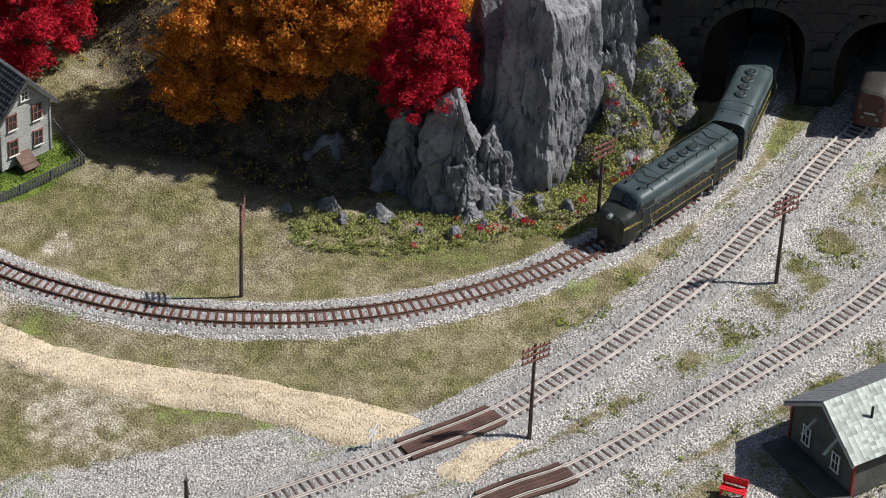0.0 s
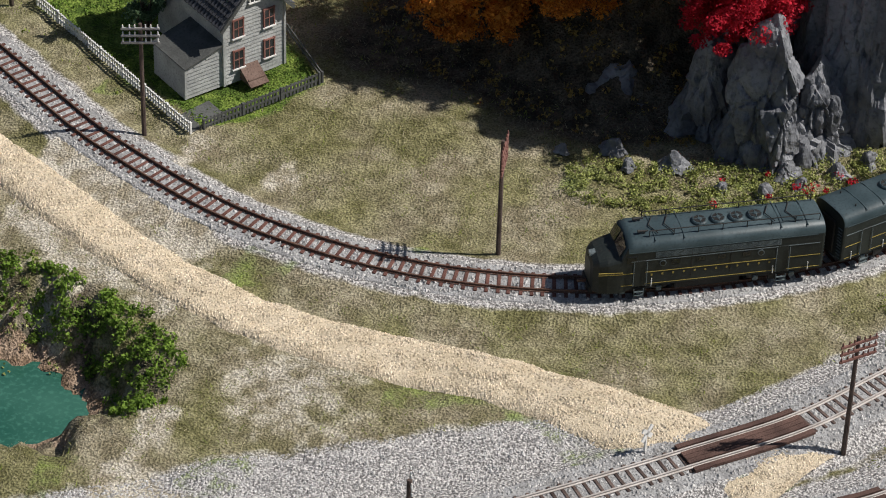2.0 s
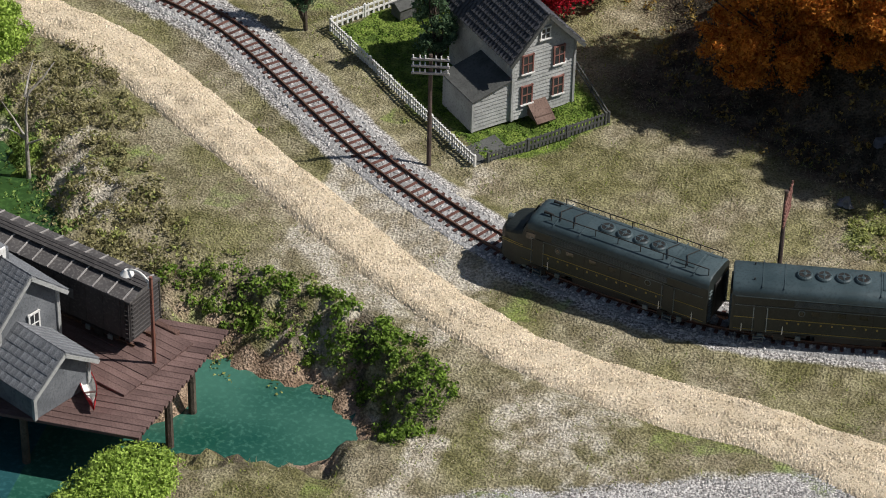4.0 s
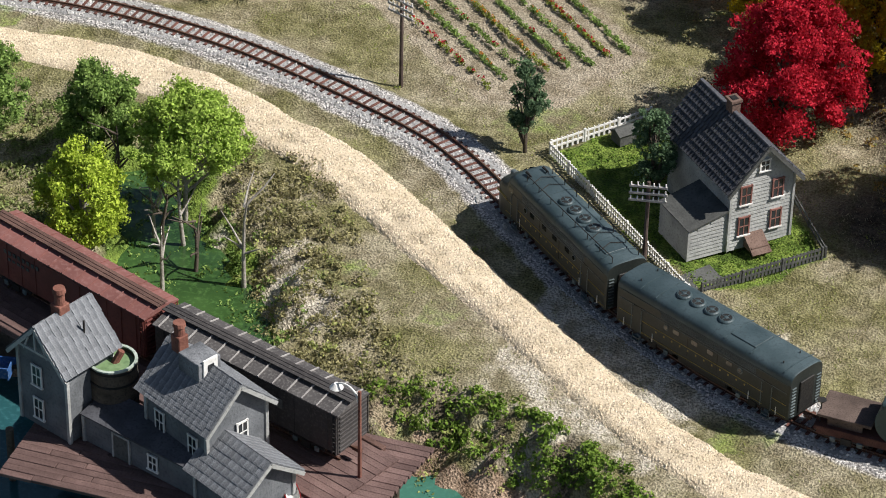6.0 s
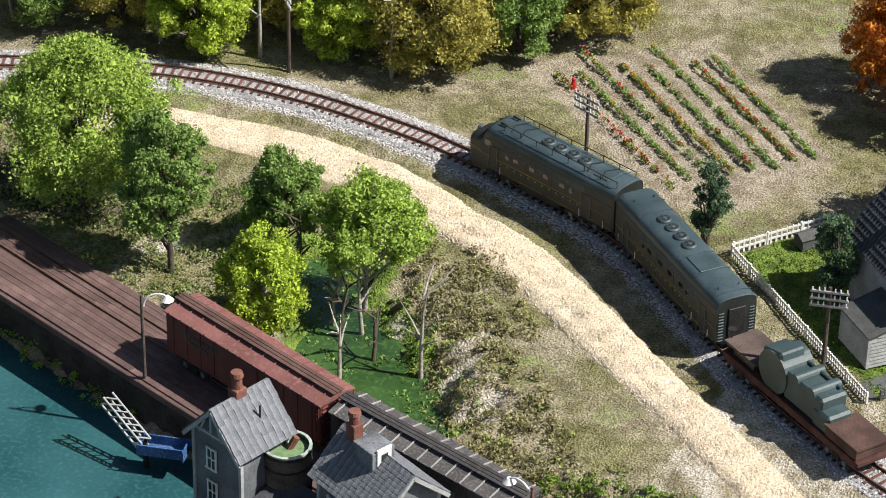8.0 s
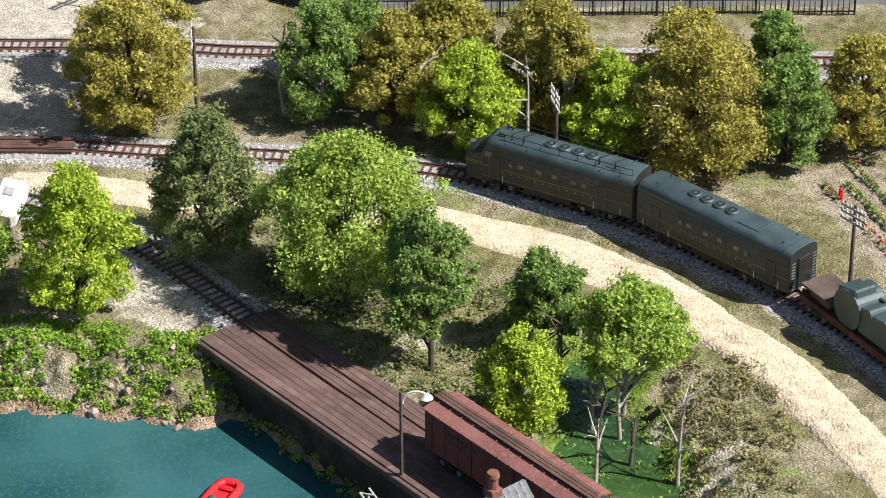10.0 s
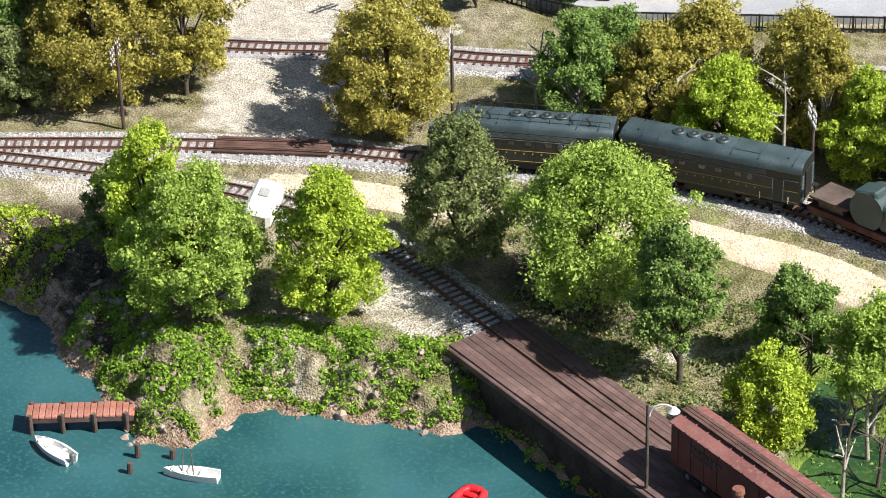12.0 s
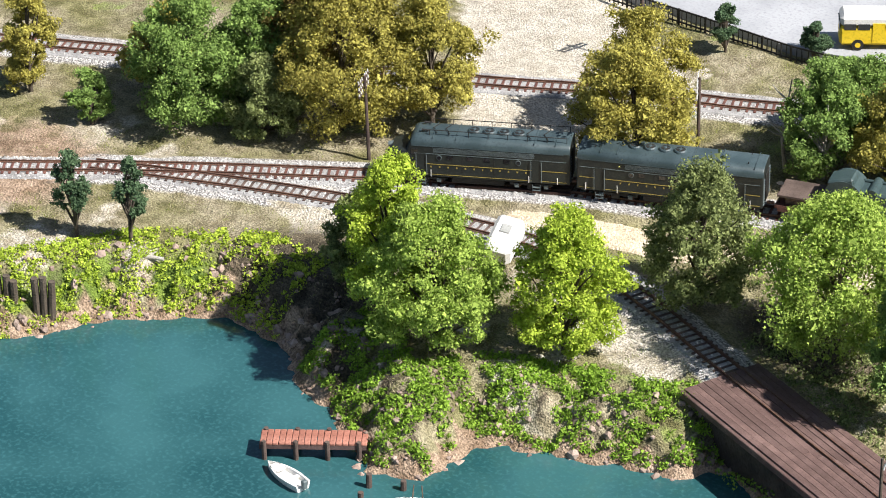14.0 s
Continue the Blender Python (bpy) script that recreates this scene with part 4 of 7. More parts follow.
LEAFY = "model tree with clumpy {} foliage on a thin trunk"
TREES = [  # x, y, height, radius, leaf, bark, words, clumps
    (-150.4, 183.2, 9.6, 3.0, L_DARK, M_BARK, "shaded dark green", 70), (-145.5, 180.5, 15.5, 3.8, L_LIME, M_BARK, "bright yellow-green", 80), (-138.6, 178.0, 13.6, 5.2, L_FRESH, M_BARK, "fresh green", 120), (-129.6, 183.5, 13.4, 4.3, L_LIME, M_BARK, "lime green", 100),
    (-124.8, 196.5, 13.9, 4.4, L_DARK, M_BARK, "dull dark green", 100), (-110.6, 195.5, 16.2, 6.2, L_FRESH, M_BARK, "fresh green", 150), (-99.5, 189.5, 15.0, 3.6, L_GREEN, M_BARK, "green", 70),
    (-93.6, 196.6, 11.0, 3.0, L_GREEN, M_BARK, "green", 60), (-84.4, 193.8, 12.0, 4.3, L_BRIGHT, M_BARK_PALE, "yellow-green", 80), (-89.8, 185.8, 8.4, 3.2, L_LIME, M_BARK_PALE, "lime green", 60),
    (-142.0, 212.5, 13.6, 5.0, L_OLIVE, M_BARK, "olive", 100), (-127.8, 222.0, 11.5, 3.8, L_GREEN, M_BARK_PALE, "green", 70), (-121.8, 224.4, 11.0, 4.4, L_OLIVE, M_BARK, "brown-olive", 70),
    (-113.4, 223.0, 10.6, 4.0, L_LIME, M_BARK, "yellow-green", 90), (-106.5, 229.5, 12.2, 3.4, L_OLIVE, M_BARK_PALE, "olive", 70), (-101.3, 228.0, 11.1, 3.6, L_LIME, M_BARK, "yellow-green", 80),
    (-92.6, 229.0, 13.2, 5.6, L_OLIVE, M_BARK, "olive-brown", 130), (-91.5, 243.0, 9.9, 3.4, L_GREEN, M_BARK, "green", 60), (-82.4, 241.0, 10.0, 4.8, L_OLIVE, M_BARK, "yellow-green", 90),
    (-199.8, 193.0, 11.0, 2.8, L_OLIVE, M_BARK, "olive", 50), (-183.0, 196.5, 13.5, 5.4, L_GREEN, M_BARK, "green", 110), (-170.0, 204.0, 16.5, 6.0, L_OLIVE, M_BARK, "brown-olive", 140),
    (-163.2, 209.5, 14.6, 4.3, L_OLIVE, M_BARK, "yellow-olive", 90), (-146.8, 220.0, 12.6, 4.6, L_OLIVE, M_BARK_PALE, "thin olive", 60), (-128.0, 227.5, 10.6, 4.4, L_GREEN, M_BARK_PALE, "green", 80),
    (-175.5, 199.5, 8.5, 3.4, L_DARK, M_BARK, "dark green", 60), (-190.4, 191.5, 5.7, 1.9, L_GREEN, M_BARK, "green", 26), (-175.0, 206.0, 15.0, 4.6, L_BROWN, M_BARK, "brown", 90),
    (-42.0, 219.5, 13.6, 5.1, L_RED, M_BARK, "crimson", 130), (-8.6, 209.5, 14.0, 5.3, L_ORANGE, M_BARK, "orange", 130),
    (-14.8, 209.0, 14.0, 5.3, L_ORANGE, M_BARK, "orange", 130), (-22.6, 210.0, 12.5, 5.0, L_ORANGE, M_BARK, "rust orange", 120), (-11.0, 213.0, 14.0, 5.5, L_ORANGE, M_BARK, "amber", 110),
    (-20.0, 213.5, 14.0, 5.5, L_ORANGE, M_BARK, "rust orange", 100), (-3.6, 211.5, 13.5, 4.8, L_ORANGE, M_BARK, "orange", 110), (-30.0, 228.0, 13.0, 5.0, L_OLIVE, M_BARK, "olive", 90), (-46.0, 236.0, 12.0, 4.6, L_YELLOW, M_BARK, "yellow", 80), (-54.0, 241.0, 11.0, 4.4, L_ORANGE, M_BARK, "orange", 80),
    (-118, 229.5, 12.0, 4.4, L_OLIVE, M_BARK, "olive", 80), (-110, 231.5, 12.5, 5.0, L_OLIVE, M_BARK, "brown-olive", 80), (-97, 236.0, 12.0, 4.8, L_OLIVE, M_BARK, "olive", 90), (-87, 234.5, 10.0, 4.0, L_GREEN, M_BARK, "green", 70), (-178.5, 204.0, 12.5, 4.4, L_GREEN, M_BARK, "green", 80), (-188.5, 200.0, 10.0, 3.6, L_OLIVE, M_BARK, "olive", 60), (12.0, 214.0, 9.0, 3.0, L_YELLOW, M_BARK, "yellow", 50), (-36.0, 230.0, 12.0, 4.5, L_YELLOW, M_BARK, "amber yellow", 80)]
LOW = {(-93.6, 196.6): 0.42, (-84.4, 193.8): 0.5, (-99.5, 189.5): 0.3, (-110.6, 195.5): 0.28}   # crowns that start well above the ground
for i, (x, y, h, rad, leaf, bark, words, k) in enumerate(TREES):
    put_tree(x, y, h, rad * (1.22 if y > 190 else 1.2), leaf, bark, i + 3, clumps=int(k * 3.0), per=115, size=0.13, low=LOW.get((x, y), 0.12), label=LEAFY.format(words))
put_tree(-1.8, 202.8, 13.0, 5.2, L_RED, M_BARK, 33, z=6.6, clumps=380, per=115, size=0.13, label="crimson model tree growing from the top of the rock")
SLIM = [(-176.6, 174.6, 8.6, 1.9), (-171.9, 176.6, 9.0, 1.6), (-149.2, 238.9, 5.4, 1.4), (-140.9, 242.2, 4.0, 1.6), (-60.8, 209.4, 9.0, 1.8), (-48.9, 206.4, 8.8, 2.1), (-132.0, 232.0, 6.0, 1.8)]
for i, (x, y, h, rad) in enumerate(SLIM):
    put_tree(x, y, h, rad, L_PINE, M_BARK, 60 + i, clumps=90, per=60, size=0.1, low=0.3, label="small slender tree with dark blue-green foliage", group="slender trees")


# ---------------------------------------------------------------- rocks and tunnel
def crag(x, y, z, size, seed, turn, label, slope=0.3, sub=5, planes=15, rough=1.0):
    """A craggy outcrop: flat faces cut by planes that lean in by slope, split by joints and slightly rough."""
    r = np.random.RandomState(seed)
    bm = bmesh.new()
    bmesh.ops.create_icosphere(bm, subdivisions=sub, radius=1.0)
    nrm = np.array([v.co[:] for v in bm.verts])
    nrm /= np.linalg.norm(nrm, axis=1, keepdims=True)
    rad = np.full(len(nrm), 1.7)
    for i in range(planes):
        a = 6.2832 * (i * 0.618 + r.uniform(-0.08, 0.08))
        d = np.array([math.cos(a), math.sin(a), slope * r.uniform(0.3, 1.7)])
        d /= np.linalg.norm(d)
        k = nrm @ d
        rad = np.where(k > 0.04, np.minimum(rad, r.uniform(0.62, 0.95) / np.maximum(k, 0.04)), rad)
    for i in range(3):
        d = np.array([r.normal(0, 0.5), r.normal(0, 0.5), 1.0])
        d /= np.linalg.norm(d)
        k = nrm @ d
        rad = np.where(k > 0.04, np.minimum(rad, r.uniform(0.86, 1.0) / np.maximum(k, 0.04)), rad)
    q = nrm * rad[:, None] * np.array(size)
    amp = min(1.0, size[0] / 3) * rough
    # slabs step in and out along leaning joints
    big = np.array([noise.cell(Vector((a * 0.42 + c * 0.1 + seed, b * 0.42, c * 0.2 - a * 0.06))) for a, b, c in q])
    cell = np.array([noise.voronoi(Vector((a * 0.55 + seed, b * 0.55, c * 0.28)))[0] for a, b, c in q])
    small = np.array([noise.voronoi(Vector((a * 1.5 + seed, b * 1.5, c * 0.9)))[0] for a, b, c in q])
    fin = np.array([noise.fractal(Vector((a * 1.6, b * 1.6, c * 0.8 + seed)), 0.9, 2.1, 4) for a, b, c in q])
    crack = 1 - np.clip((cell[:, 1] - cell[:, 0]) / 0.08, 0, 1)
    d = (big - 0.5) * 0.55 + (0.45 - cell[:, 0]) * 0.7 - crack * 0.32 + (0.35 - small[:, 0]) * 0.3 + fin * 0.09
    p = q + nrm * (1, 1, 0.5) * (d * amp)[:, None]
    for v, c in zip(bm.verts, p):
        v.co = c
    bmesh.ops.delete(bm, geom=[v for v in bm.verts if v.co.z < -0.35 * size[2]], context="VERTS")
    ob = part("rock_outcrop", bm, M_ROCK)
    ob.matrix_world = at(x, y, z, 0, 0, turn)
    return tagged(ob, label, "rock", "rock outcrops")


def grow_on(obs, name, leaf, n, rad, per, size, seed, label, low=-2.0, high=99.0):
    """Weeds rooted on the gentler faces of rocks."""
    r = np.random.RandomState(seed)
    c = []
    for ob in obs:
        m = ob.matrix_world
        for v in ob.data.vertices:
            w = m @ v.co
            if v.normal.z > 0.12 and low < w.z / CM < high:
                c.append((w.x / CM, w.y / CM, w.z / CM))
    c = np.array(c)
    c = c[wave(c[:, 0], c[:, 1] + c[:, 2], 3.5, seed) > -0.2]
    c = c[r.choice(len(c), min(n, len(c)), replace=False)]
    v, f = leaf_cloud(r, c, r.uniform(0.5, 1.1, len(c)) * rad, per, size)
    tagged(mesh_obj(name, v, f, leaf), label, "weeds", kind="stuff")


crag(0.6, 200.0, -0.4, (4.6, 4.2, 11.4), 3, 12, "grey pointed rock outcrop at the foot of the hill", 0.62, 6, 11)
crag(-3.6, 202.0, -0.6, (4.2, 3.6, 8.4), 9, 40, "dark flank of the pointed rock", 0.5, 5)
crag(4.4, 201.0, -0.6, (4.6, 3.6, 7.4), 8, 60, "grey rubble shoulder of the pointed rock", 0.75, 6, 19, 1.2)
crag(9.4, 206.6, -1.0, (6.6, 5.6, 24.0), 47, 30, "tall dark slate cliff with flat cracked faces", 0.2, 6, 7, 0.75)
crag(6.0, 206.8, -1.0, (4.6, 4.4, 17.0), 52, 10, "dark slate slab leaning on the cliff", 0.22, 6, 7, 0.7)
crag(14.2, 213.2, 0.0, (5.2, 4.6, 24.0), 12, 70, "rough grey rock buttress beside the cliff", 0.2, 6, 16, 1.3)
crag(13.5, 219.5, 2.0, (7.4, 4.6, 26.0), 11, -20, "dark grey cliff behind the buttress", 0.14, 5)
crag(1.6, 210.0, 0.0, (6.6, 4.2, 14.0), 14, 8, "dark cliff between the autumn trees and the slate", 0.15, 5, 9)
crag(-10.4, 204.6, -1.2, (5.4, 3.6, 4.2), 15, 35, "low dark rock in the shade of the hill", 0.5, 5)
crag(21.0, 221.0, 4.0, (3.8, 3.8, 17.0), 19, 0, "dark cliff beside the tunnel mouth", 0.15, 5)
banks = [crag(15.2, 209.2, -1.0, (4.6, 5.6, 8.6), 21, 20, "weedy broken rock slope beside the tunnel track", 0.85, 5),
         crag(18.6, 214.6, -1.0, (5.8, 6.0, 9.6), 22, 60, "weedy rock slope under the cliff", 0.7, 5), crag(14.0, 205.6, -1.0, (3.6, 3.6, 4.4), 23, 10, "low broken rock among weeds", 0.8, 5)]
grow_on(banks, "slope_weeds", L_MOSS, 4200, 0.5, 30, 0.1, 81, "yellow-green moss and weeds on the rock slope")
grow_on(banks, "slope_straw", L_DRY, 700, 0.5, 26, 0.1, 82, "dry straw weeds on the rock slope")
grow_on(banks, "slope_flowers", L_RED, 60, 0.42, 40, 0.11, 83, "small red flowers on the rock slope")
for i, (x, y, s) in enumerate([(-2.4, 193.6, 0.8), (1.0, 193.6, 1.1), (3.8, 195.4, 0.9), (11.5, 198.8, 1.0), (17.5, 207.5, 1.2), (19.8, 210.8, 1.1), (-9.5, 195.4, 0.9), (16.0, 204.2, 0.7), (-14.6, 196.6, 0.8), (-6.2, 196.4, 1.5), (2.4, 196.6, 1.3), (6.4, 197.4, 1.2), (8.6, 199.0, 1.4), (-10.8, 197.4, 1.4)]):
    crag(x, y, -0.6, (s, s * 0.8, s * 0.8), 30 + i, i * 40, "grey boulder among weeds at the cliff foot", 0.5, 4)


def portal():
    base = thing("tunnel_portal", Matrix(), "stone tunnel wall with two arched mouths, shade put into its dark colour", "tunnel portal", kind="structure")
    arches = ((29.4, 4.9, 10.6, 6.0), (42.2, 4.7, 9.6, 5.2))
    y0 = 218.2
    # near-black tones: the shade on the wall and in the mouths is coloured in
    gray = mat("portal_stone_shaded", (0.028, 0.027, 0.027), (0.042, 0.04, 0.039), (0.016, 0.016, 0.016), 40, 400, 0.95, 0.5, vary=0.12)
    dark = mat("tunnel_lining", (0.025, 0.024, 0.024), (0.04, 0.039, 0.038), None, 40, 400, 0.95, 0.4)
    # courses of blocks, left out where the mouths are
    rowh, x0, x1 = 1.1, 20.0, 58.0
    bm = bmesh.new()
    blocks = []
    for j in range(13):
        z = -0.8 + j * rowh
        x = x0 - (j % 2) * 1.0
        while x < x1:
            cx, cz = x + 1.0, z + rowh / 2
            hole = False
            for ax, hw, top, spring in arches:
                dx = abs(cx - ax)
                lim = spring + math.sqrt(max(0, hw * hw - dx * dx)) * (top - spring) / hw if dx < hw else -9
                lim = max(lim, spring + 1.0) if hw <= dx < hw + 1.1 else lim
                hole |= cz < lim + 1.2
            if not hole:
                blocks.append((cx, cz))
            x += 2.0
    me = None
    for cx, cz in blocks:
        if me is None:
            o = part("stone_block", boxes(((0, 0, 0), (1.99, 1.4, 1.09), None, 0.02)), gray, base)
            me = o.data
        else:
            o = new("stone_block", me)
            o.parent = base
        o.location = (cx * CM, (y0 + 0.05 * math.sin(cx * 7 + cz * 3)) * CM, cz * CM)
    bm = bmesh.new()
    xs = sorted({20.0, 58.0} | {ax + hw * math.sin(math.pi / 2 * q / 14) for ax, hw, top, spring in arches for q in range(-14, 15)})
    for xa, xb in zip(xs[:-1], xs[1:]):
        low = []
        for q in (xa, xb):
            z = -0.8
            for ax, hw, top, spring in arches:
                if abs((xa + xb) / 2 - ax) < hw:
                    z = spring + math.sqrt(max(0.0, 1 - ((q - ax) / hw) ** 2)) * (top - spring)
            low.append(z)
        bm.faces.new([bm.verts.new(c) for c in ((xa, y0 - 0.3, low[0]), (xb, y0 - 0.3, low[1]), (xb, y0 - 0.3, 13.4), (xa, y0 - 0.3, 13.4))])
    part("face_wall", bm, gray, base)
    for ax, hw, top, spring in arches:
        bm = bmesh.new()
        ring = [(ax - hw, -0.8)] + [(ax - hw * math.cos(math.pi * i / 16), spring + (top - spring) * math.sin(math.pi * i / 16)) for i in range(17)] + [(ax + hw, -0.8)]
        a = [bm.verts.new((x, y0 - 0.3, z)) for x, z in ring]
        b = [bm.verts.new((x, y0 + 46, z)) for x, z in ring]
        for i in range(len(ring) - 1):
            bm.faces.new((a[i], a[i + 1], b[i + 1], b[i]))
        bm.faces.new(b)
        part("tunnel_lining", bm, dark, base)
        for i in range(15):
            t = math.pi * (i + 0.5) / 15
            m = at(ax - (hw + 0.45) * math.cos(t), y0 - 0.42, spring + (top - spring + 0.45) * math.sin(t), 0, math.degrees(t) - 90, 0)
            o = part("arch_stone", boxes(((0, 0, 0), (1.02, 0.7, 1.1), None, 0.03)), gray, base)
            o.matrix_local = m
    part("coping", boxes(((39, y0, 13.8), (39, 2.0, 0.6), None, 0.1)), gray, base)


portal()


# ---------------------------------------------------------------- the house
def clapboard(bm, p, u, width, z0, z1, n=0.33, depth=0.07):
    """Lapped boards on a wall from point p along u."""
    z = z0
    ux, uy = u
    nx, ny = uy, -ux
    while z < z1 - 0.05:
        h = min(n, z1 - z)
        q = [(p[0], p[1]), (p[0] + ux * width, p[1] + uy * width)]
        a = [bm.verts.new((x + nx * depth, y + ny * depth, z)) for x, y in q]
        b = [bm.verts.new((x + nx * 0.01, y + ny * 0.01, z + h)) for x, y in q]
        c = [bm.verts.new((x, y, z)) for x, y in q]
        bm.faces.new((a[0], a[1], b[1], b[0]))
        bm.faces.new((c[0], c[1], a[1], a[0]))
        z += n
    return bm


def window(parent, x, y, z, w, h, axis, frame_mat, sash_mat, depth=0.12):
    """A sash window on a wall; axis 'x': the wall runs along local x and faces -y; axis 'y': it faces -x."""
    def bx(c, s):
        return ((x + c[0], y + c[1], z + c[2]), s) if axis == "x" else ((x + c[1], y - c[0], z + c[2]), (s[1], s[0], s[2]))
    wob = part("window", boxes(bx((0, -depth * 0.3, 0), (w, depth, h))), M_WINDARK, parent)
    part("window_frame", boxes(bx((-w / 2, -depth * 0.6, 0), (0.12, depth, h + 0.2)), bx((w / 2, -depth * 0.6, 0), (0.12, depth, h + 0.2)), bx((0, -depth * 0.6, h / 2), (w + 0.2, depth, 0.12))), frame_mat, wob)
    part("window_sill", boxes(bx((0, -depth * 0.9, -h / 2 - 0.04), (w + 0.28, depth * 1.6, 0.1))), M_WHITE, wob, "pale sill")
    part("sash_bar", boxes(bx((0, -depth * 0.65, 0), (w, depth * 0.7, 0.09)), bx((0, -depth * 0.65, 0), (0.07, depth * 0.7, h))), sash_mat, wob)
    return wob


def farmhouse():
    """Origin at the right front corner; local x to the left corner is negative, y goes back along the ridge."""
    W, D, E, R = 5.6, 9.6, 6.1, 9.2
    h = thing("farmhouse", at(-37.6, 204.7, -0.75, 0, 0, 44.0), "grey weathered clapboard house with dark tiled roof and maroon windows", "house")
    bm = bmesh.new()
    prof = [(-W, 0), (0, 0), (0, E), (-W / 2, R - 0.15), (-W, E)]
    a = [bm.verts.new((x, 0, z)) for x, z in prof]
    b = [bm.verts.new((x, D, z)) for x, z in prof]
    bm.faces.new(a)
    bm.faces.new(b[::-1])
    for i in range(5):
        bm.faces.new((a[i], a[(i + 1) % 5], b[(i + 1) % 5], b[i]))
    part("wall", bm, M_SIDING, h)
    bm = bmesh.new()
    clapboard(bm, (-W, 0), (1, 0), W, 0, E)
    z = E
    while z < R - 0.5:
        k = (z - E + 0.25) / (R - 0.15 - E) * W / 2
        clapboard(bm, (-W + k, 0), (1, 0), W - 2 * k, z, z + 0.33)
        z += 0.33
    tagged(part("front_clapboards", bm, M_SIDING, h), kind="stuff")
    bm = bmesh.new()
    clapboard(bm, (-W, D), (0, -1), D, 0, E)
    tagged(part("side_clapboards", bm, M_SIDING, h), kind="stuff")
    part("corner_board", boxes(((0.02, -0.05, E / 2), (0.2, 0.2, E))), M_SIDING, h)
    part("corner_board", boxes(((-W - 0.02, -0.05, E / 2), (0.2, 0.2, E))), M_SIDING, h)
    # roof planes with tiles
    run = W / 2 + 0.55
    slope = math.atan2(R - E, W / 2)
    length = run / math.cos(slope)
    tile = None
    for s in (-1, 1):
        plane = part("roof", boxes(((0, 0, 0), (length, D + 1.2, 0.16))), M_TILE, h, "dark grey tiled roof slope")
        plane.matrix_local = at(-W / 2 + s * run / 2, D / 2, R - run / 2 * math.tan(slope) + 0.1, 0, s * math.degrees(slope), 0)
        nx, ny = 9, 26
        for i in range(nx):
            for j in range(ny):
                lx = (-0.5 + (i + 0.5) / nx) * length
                ly = (-0.5 + (j + 0.5) / ny) * (D + 1.2)
                if tile is None:
                    tile = part("roof_tile", boxes(((0, 0, 0), (length / nx * 1.08, (D + 1.2) / ny * 0.84, 0.1), pose(0, 0, 0, 0, -9), 0.03)), M_TILE, plane).data
                    o = plane.children[0]
                else:
                    o = new("roof_tile", tile)
                    o.parent = plane
                o.matrix_local = at(lx, ly + (i % 2) * 0.1, 0.12, 0, 0, 0 if s > 0 else 180)
        part("bargeboard", boxes(((0, -0.1, 0), (length + 0.1, 0.14, 0.3))), M_SIDING_DARK, h).matrix_local = at(-W / 2 + s * run / 2, -0.55, R - run / 2 * math.tan(slope), 0, s * math.degrees(slope), 0)
    part("ridge", boxes(((-W / 2, D / 2, R + 0.16), (0.35, D + 1.2, 0.2), None, 0.05)), M_TILE, h)
    ch = part("chimney", boxes(((-W / 2 + 0.1, D * 0.55, R + 0.35), (0.8, 0.9, 1.5), None, 0.04), ((-W / 2 + 0.1, D * 0.55, R + 1.05), (1.0, 1.1, 0.22))), M_HATCH, h)
    part("flue", boxes(((-W / 2 + 0.1, D * 0.55, R + 1.15), (0.5, 0.6, 0.12))), M_BLACK, ch)
    for x in (-W + 1.3, -1.45):
        for z in (2.1, 4.95):
            window(h, x, -0.06, z, 0.92, 1.62, "x", M_SHUTTER, M_SHUTTER)
    window(h, -W / 2, -0.06, 7.35, 0.82, 0.95, "x", M_WHITE, M_WHITE)
    # lean-to: its front wall rises towards the house
    ex, ed, e0, e1 = 3.5, 4.6, 2.75, 3.75
    bm = bmesh.new()
    prof = [(-W - ex, 0), (-W, 0), (-W, e1), (-W - ex, e0)]
    a = [bm.verts.new((x, 0.1, z)) for x, z in prof]
    b = [bm.verts.new((x, ed, z)) for x, z in prof]
    bm.faces.new(a)
    bm.faces.new(b[::-1])
    for i in range(4):
        bm.faces.new((a[i], a[(i + 1) % 4], b[(i + 1) % 4], b[i]))
    lt = part("lean_to", bm, M_SIDING, h, "low grey clapboard lean-to")
    bm = bmesh.new()
    z = 0.0
    while z < e1 - 0.3:
        k = max(0.0, (z + 0.33 - e0) / (e1 - e0)) * ex
        clapboard(bm, (-W - ex + k, 0.1), (1, 0), ex - k, z, z + 0.33)
        z += 0.33
    clapboard(bm, (-W - ex, ed), (0, -1), ed - 0.1, 0, e0 - 0.05)
    tagged(part("clapboards", bm, M_SIDING, lt), kind="stuff")
    part("corner_board", boxes(((-W - ex, 0.08, e0 / 2), (0.18, 0.18, e0))), M_SIDING, lt)
    tilt = math.degrees(math.atan2(e1 - e0, ex))
    part("lean_to_roof", boxes(((-W - ex / 2 - 0.05, ed / 2, (e0 + e1) / 2 + 0.1), (ex + 0.3, ed + 0.25, 0.12), pose(0, 0, 0, 0, -tilt))), M_SIDING_DARK, lt, "weathered grey roof")
    # cellar hatch
    part("cellar_hatch", boxes(((-3.4, -0.8, 0.75), (1.7, 2.2, 0.2), pose(0, 0, 0, 32)), ((-3.4, -0.6, 0.4), (1.5, 1.5, 0.5))), M_HATCH, h, "sloping brown cellar door")


farmhouse()


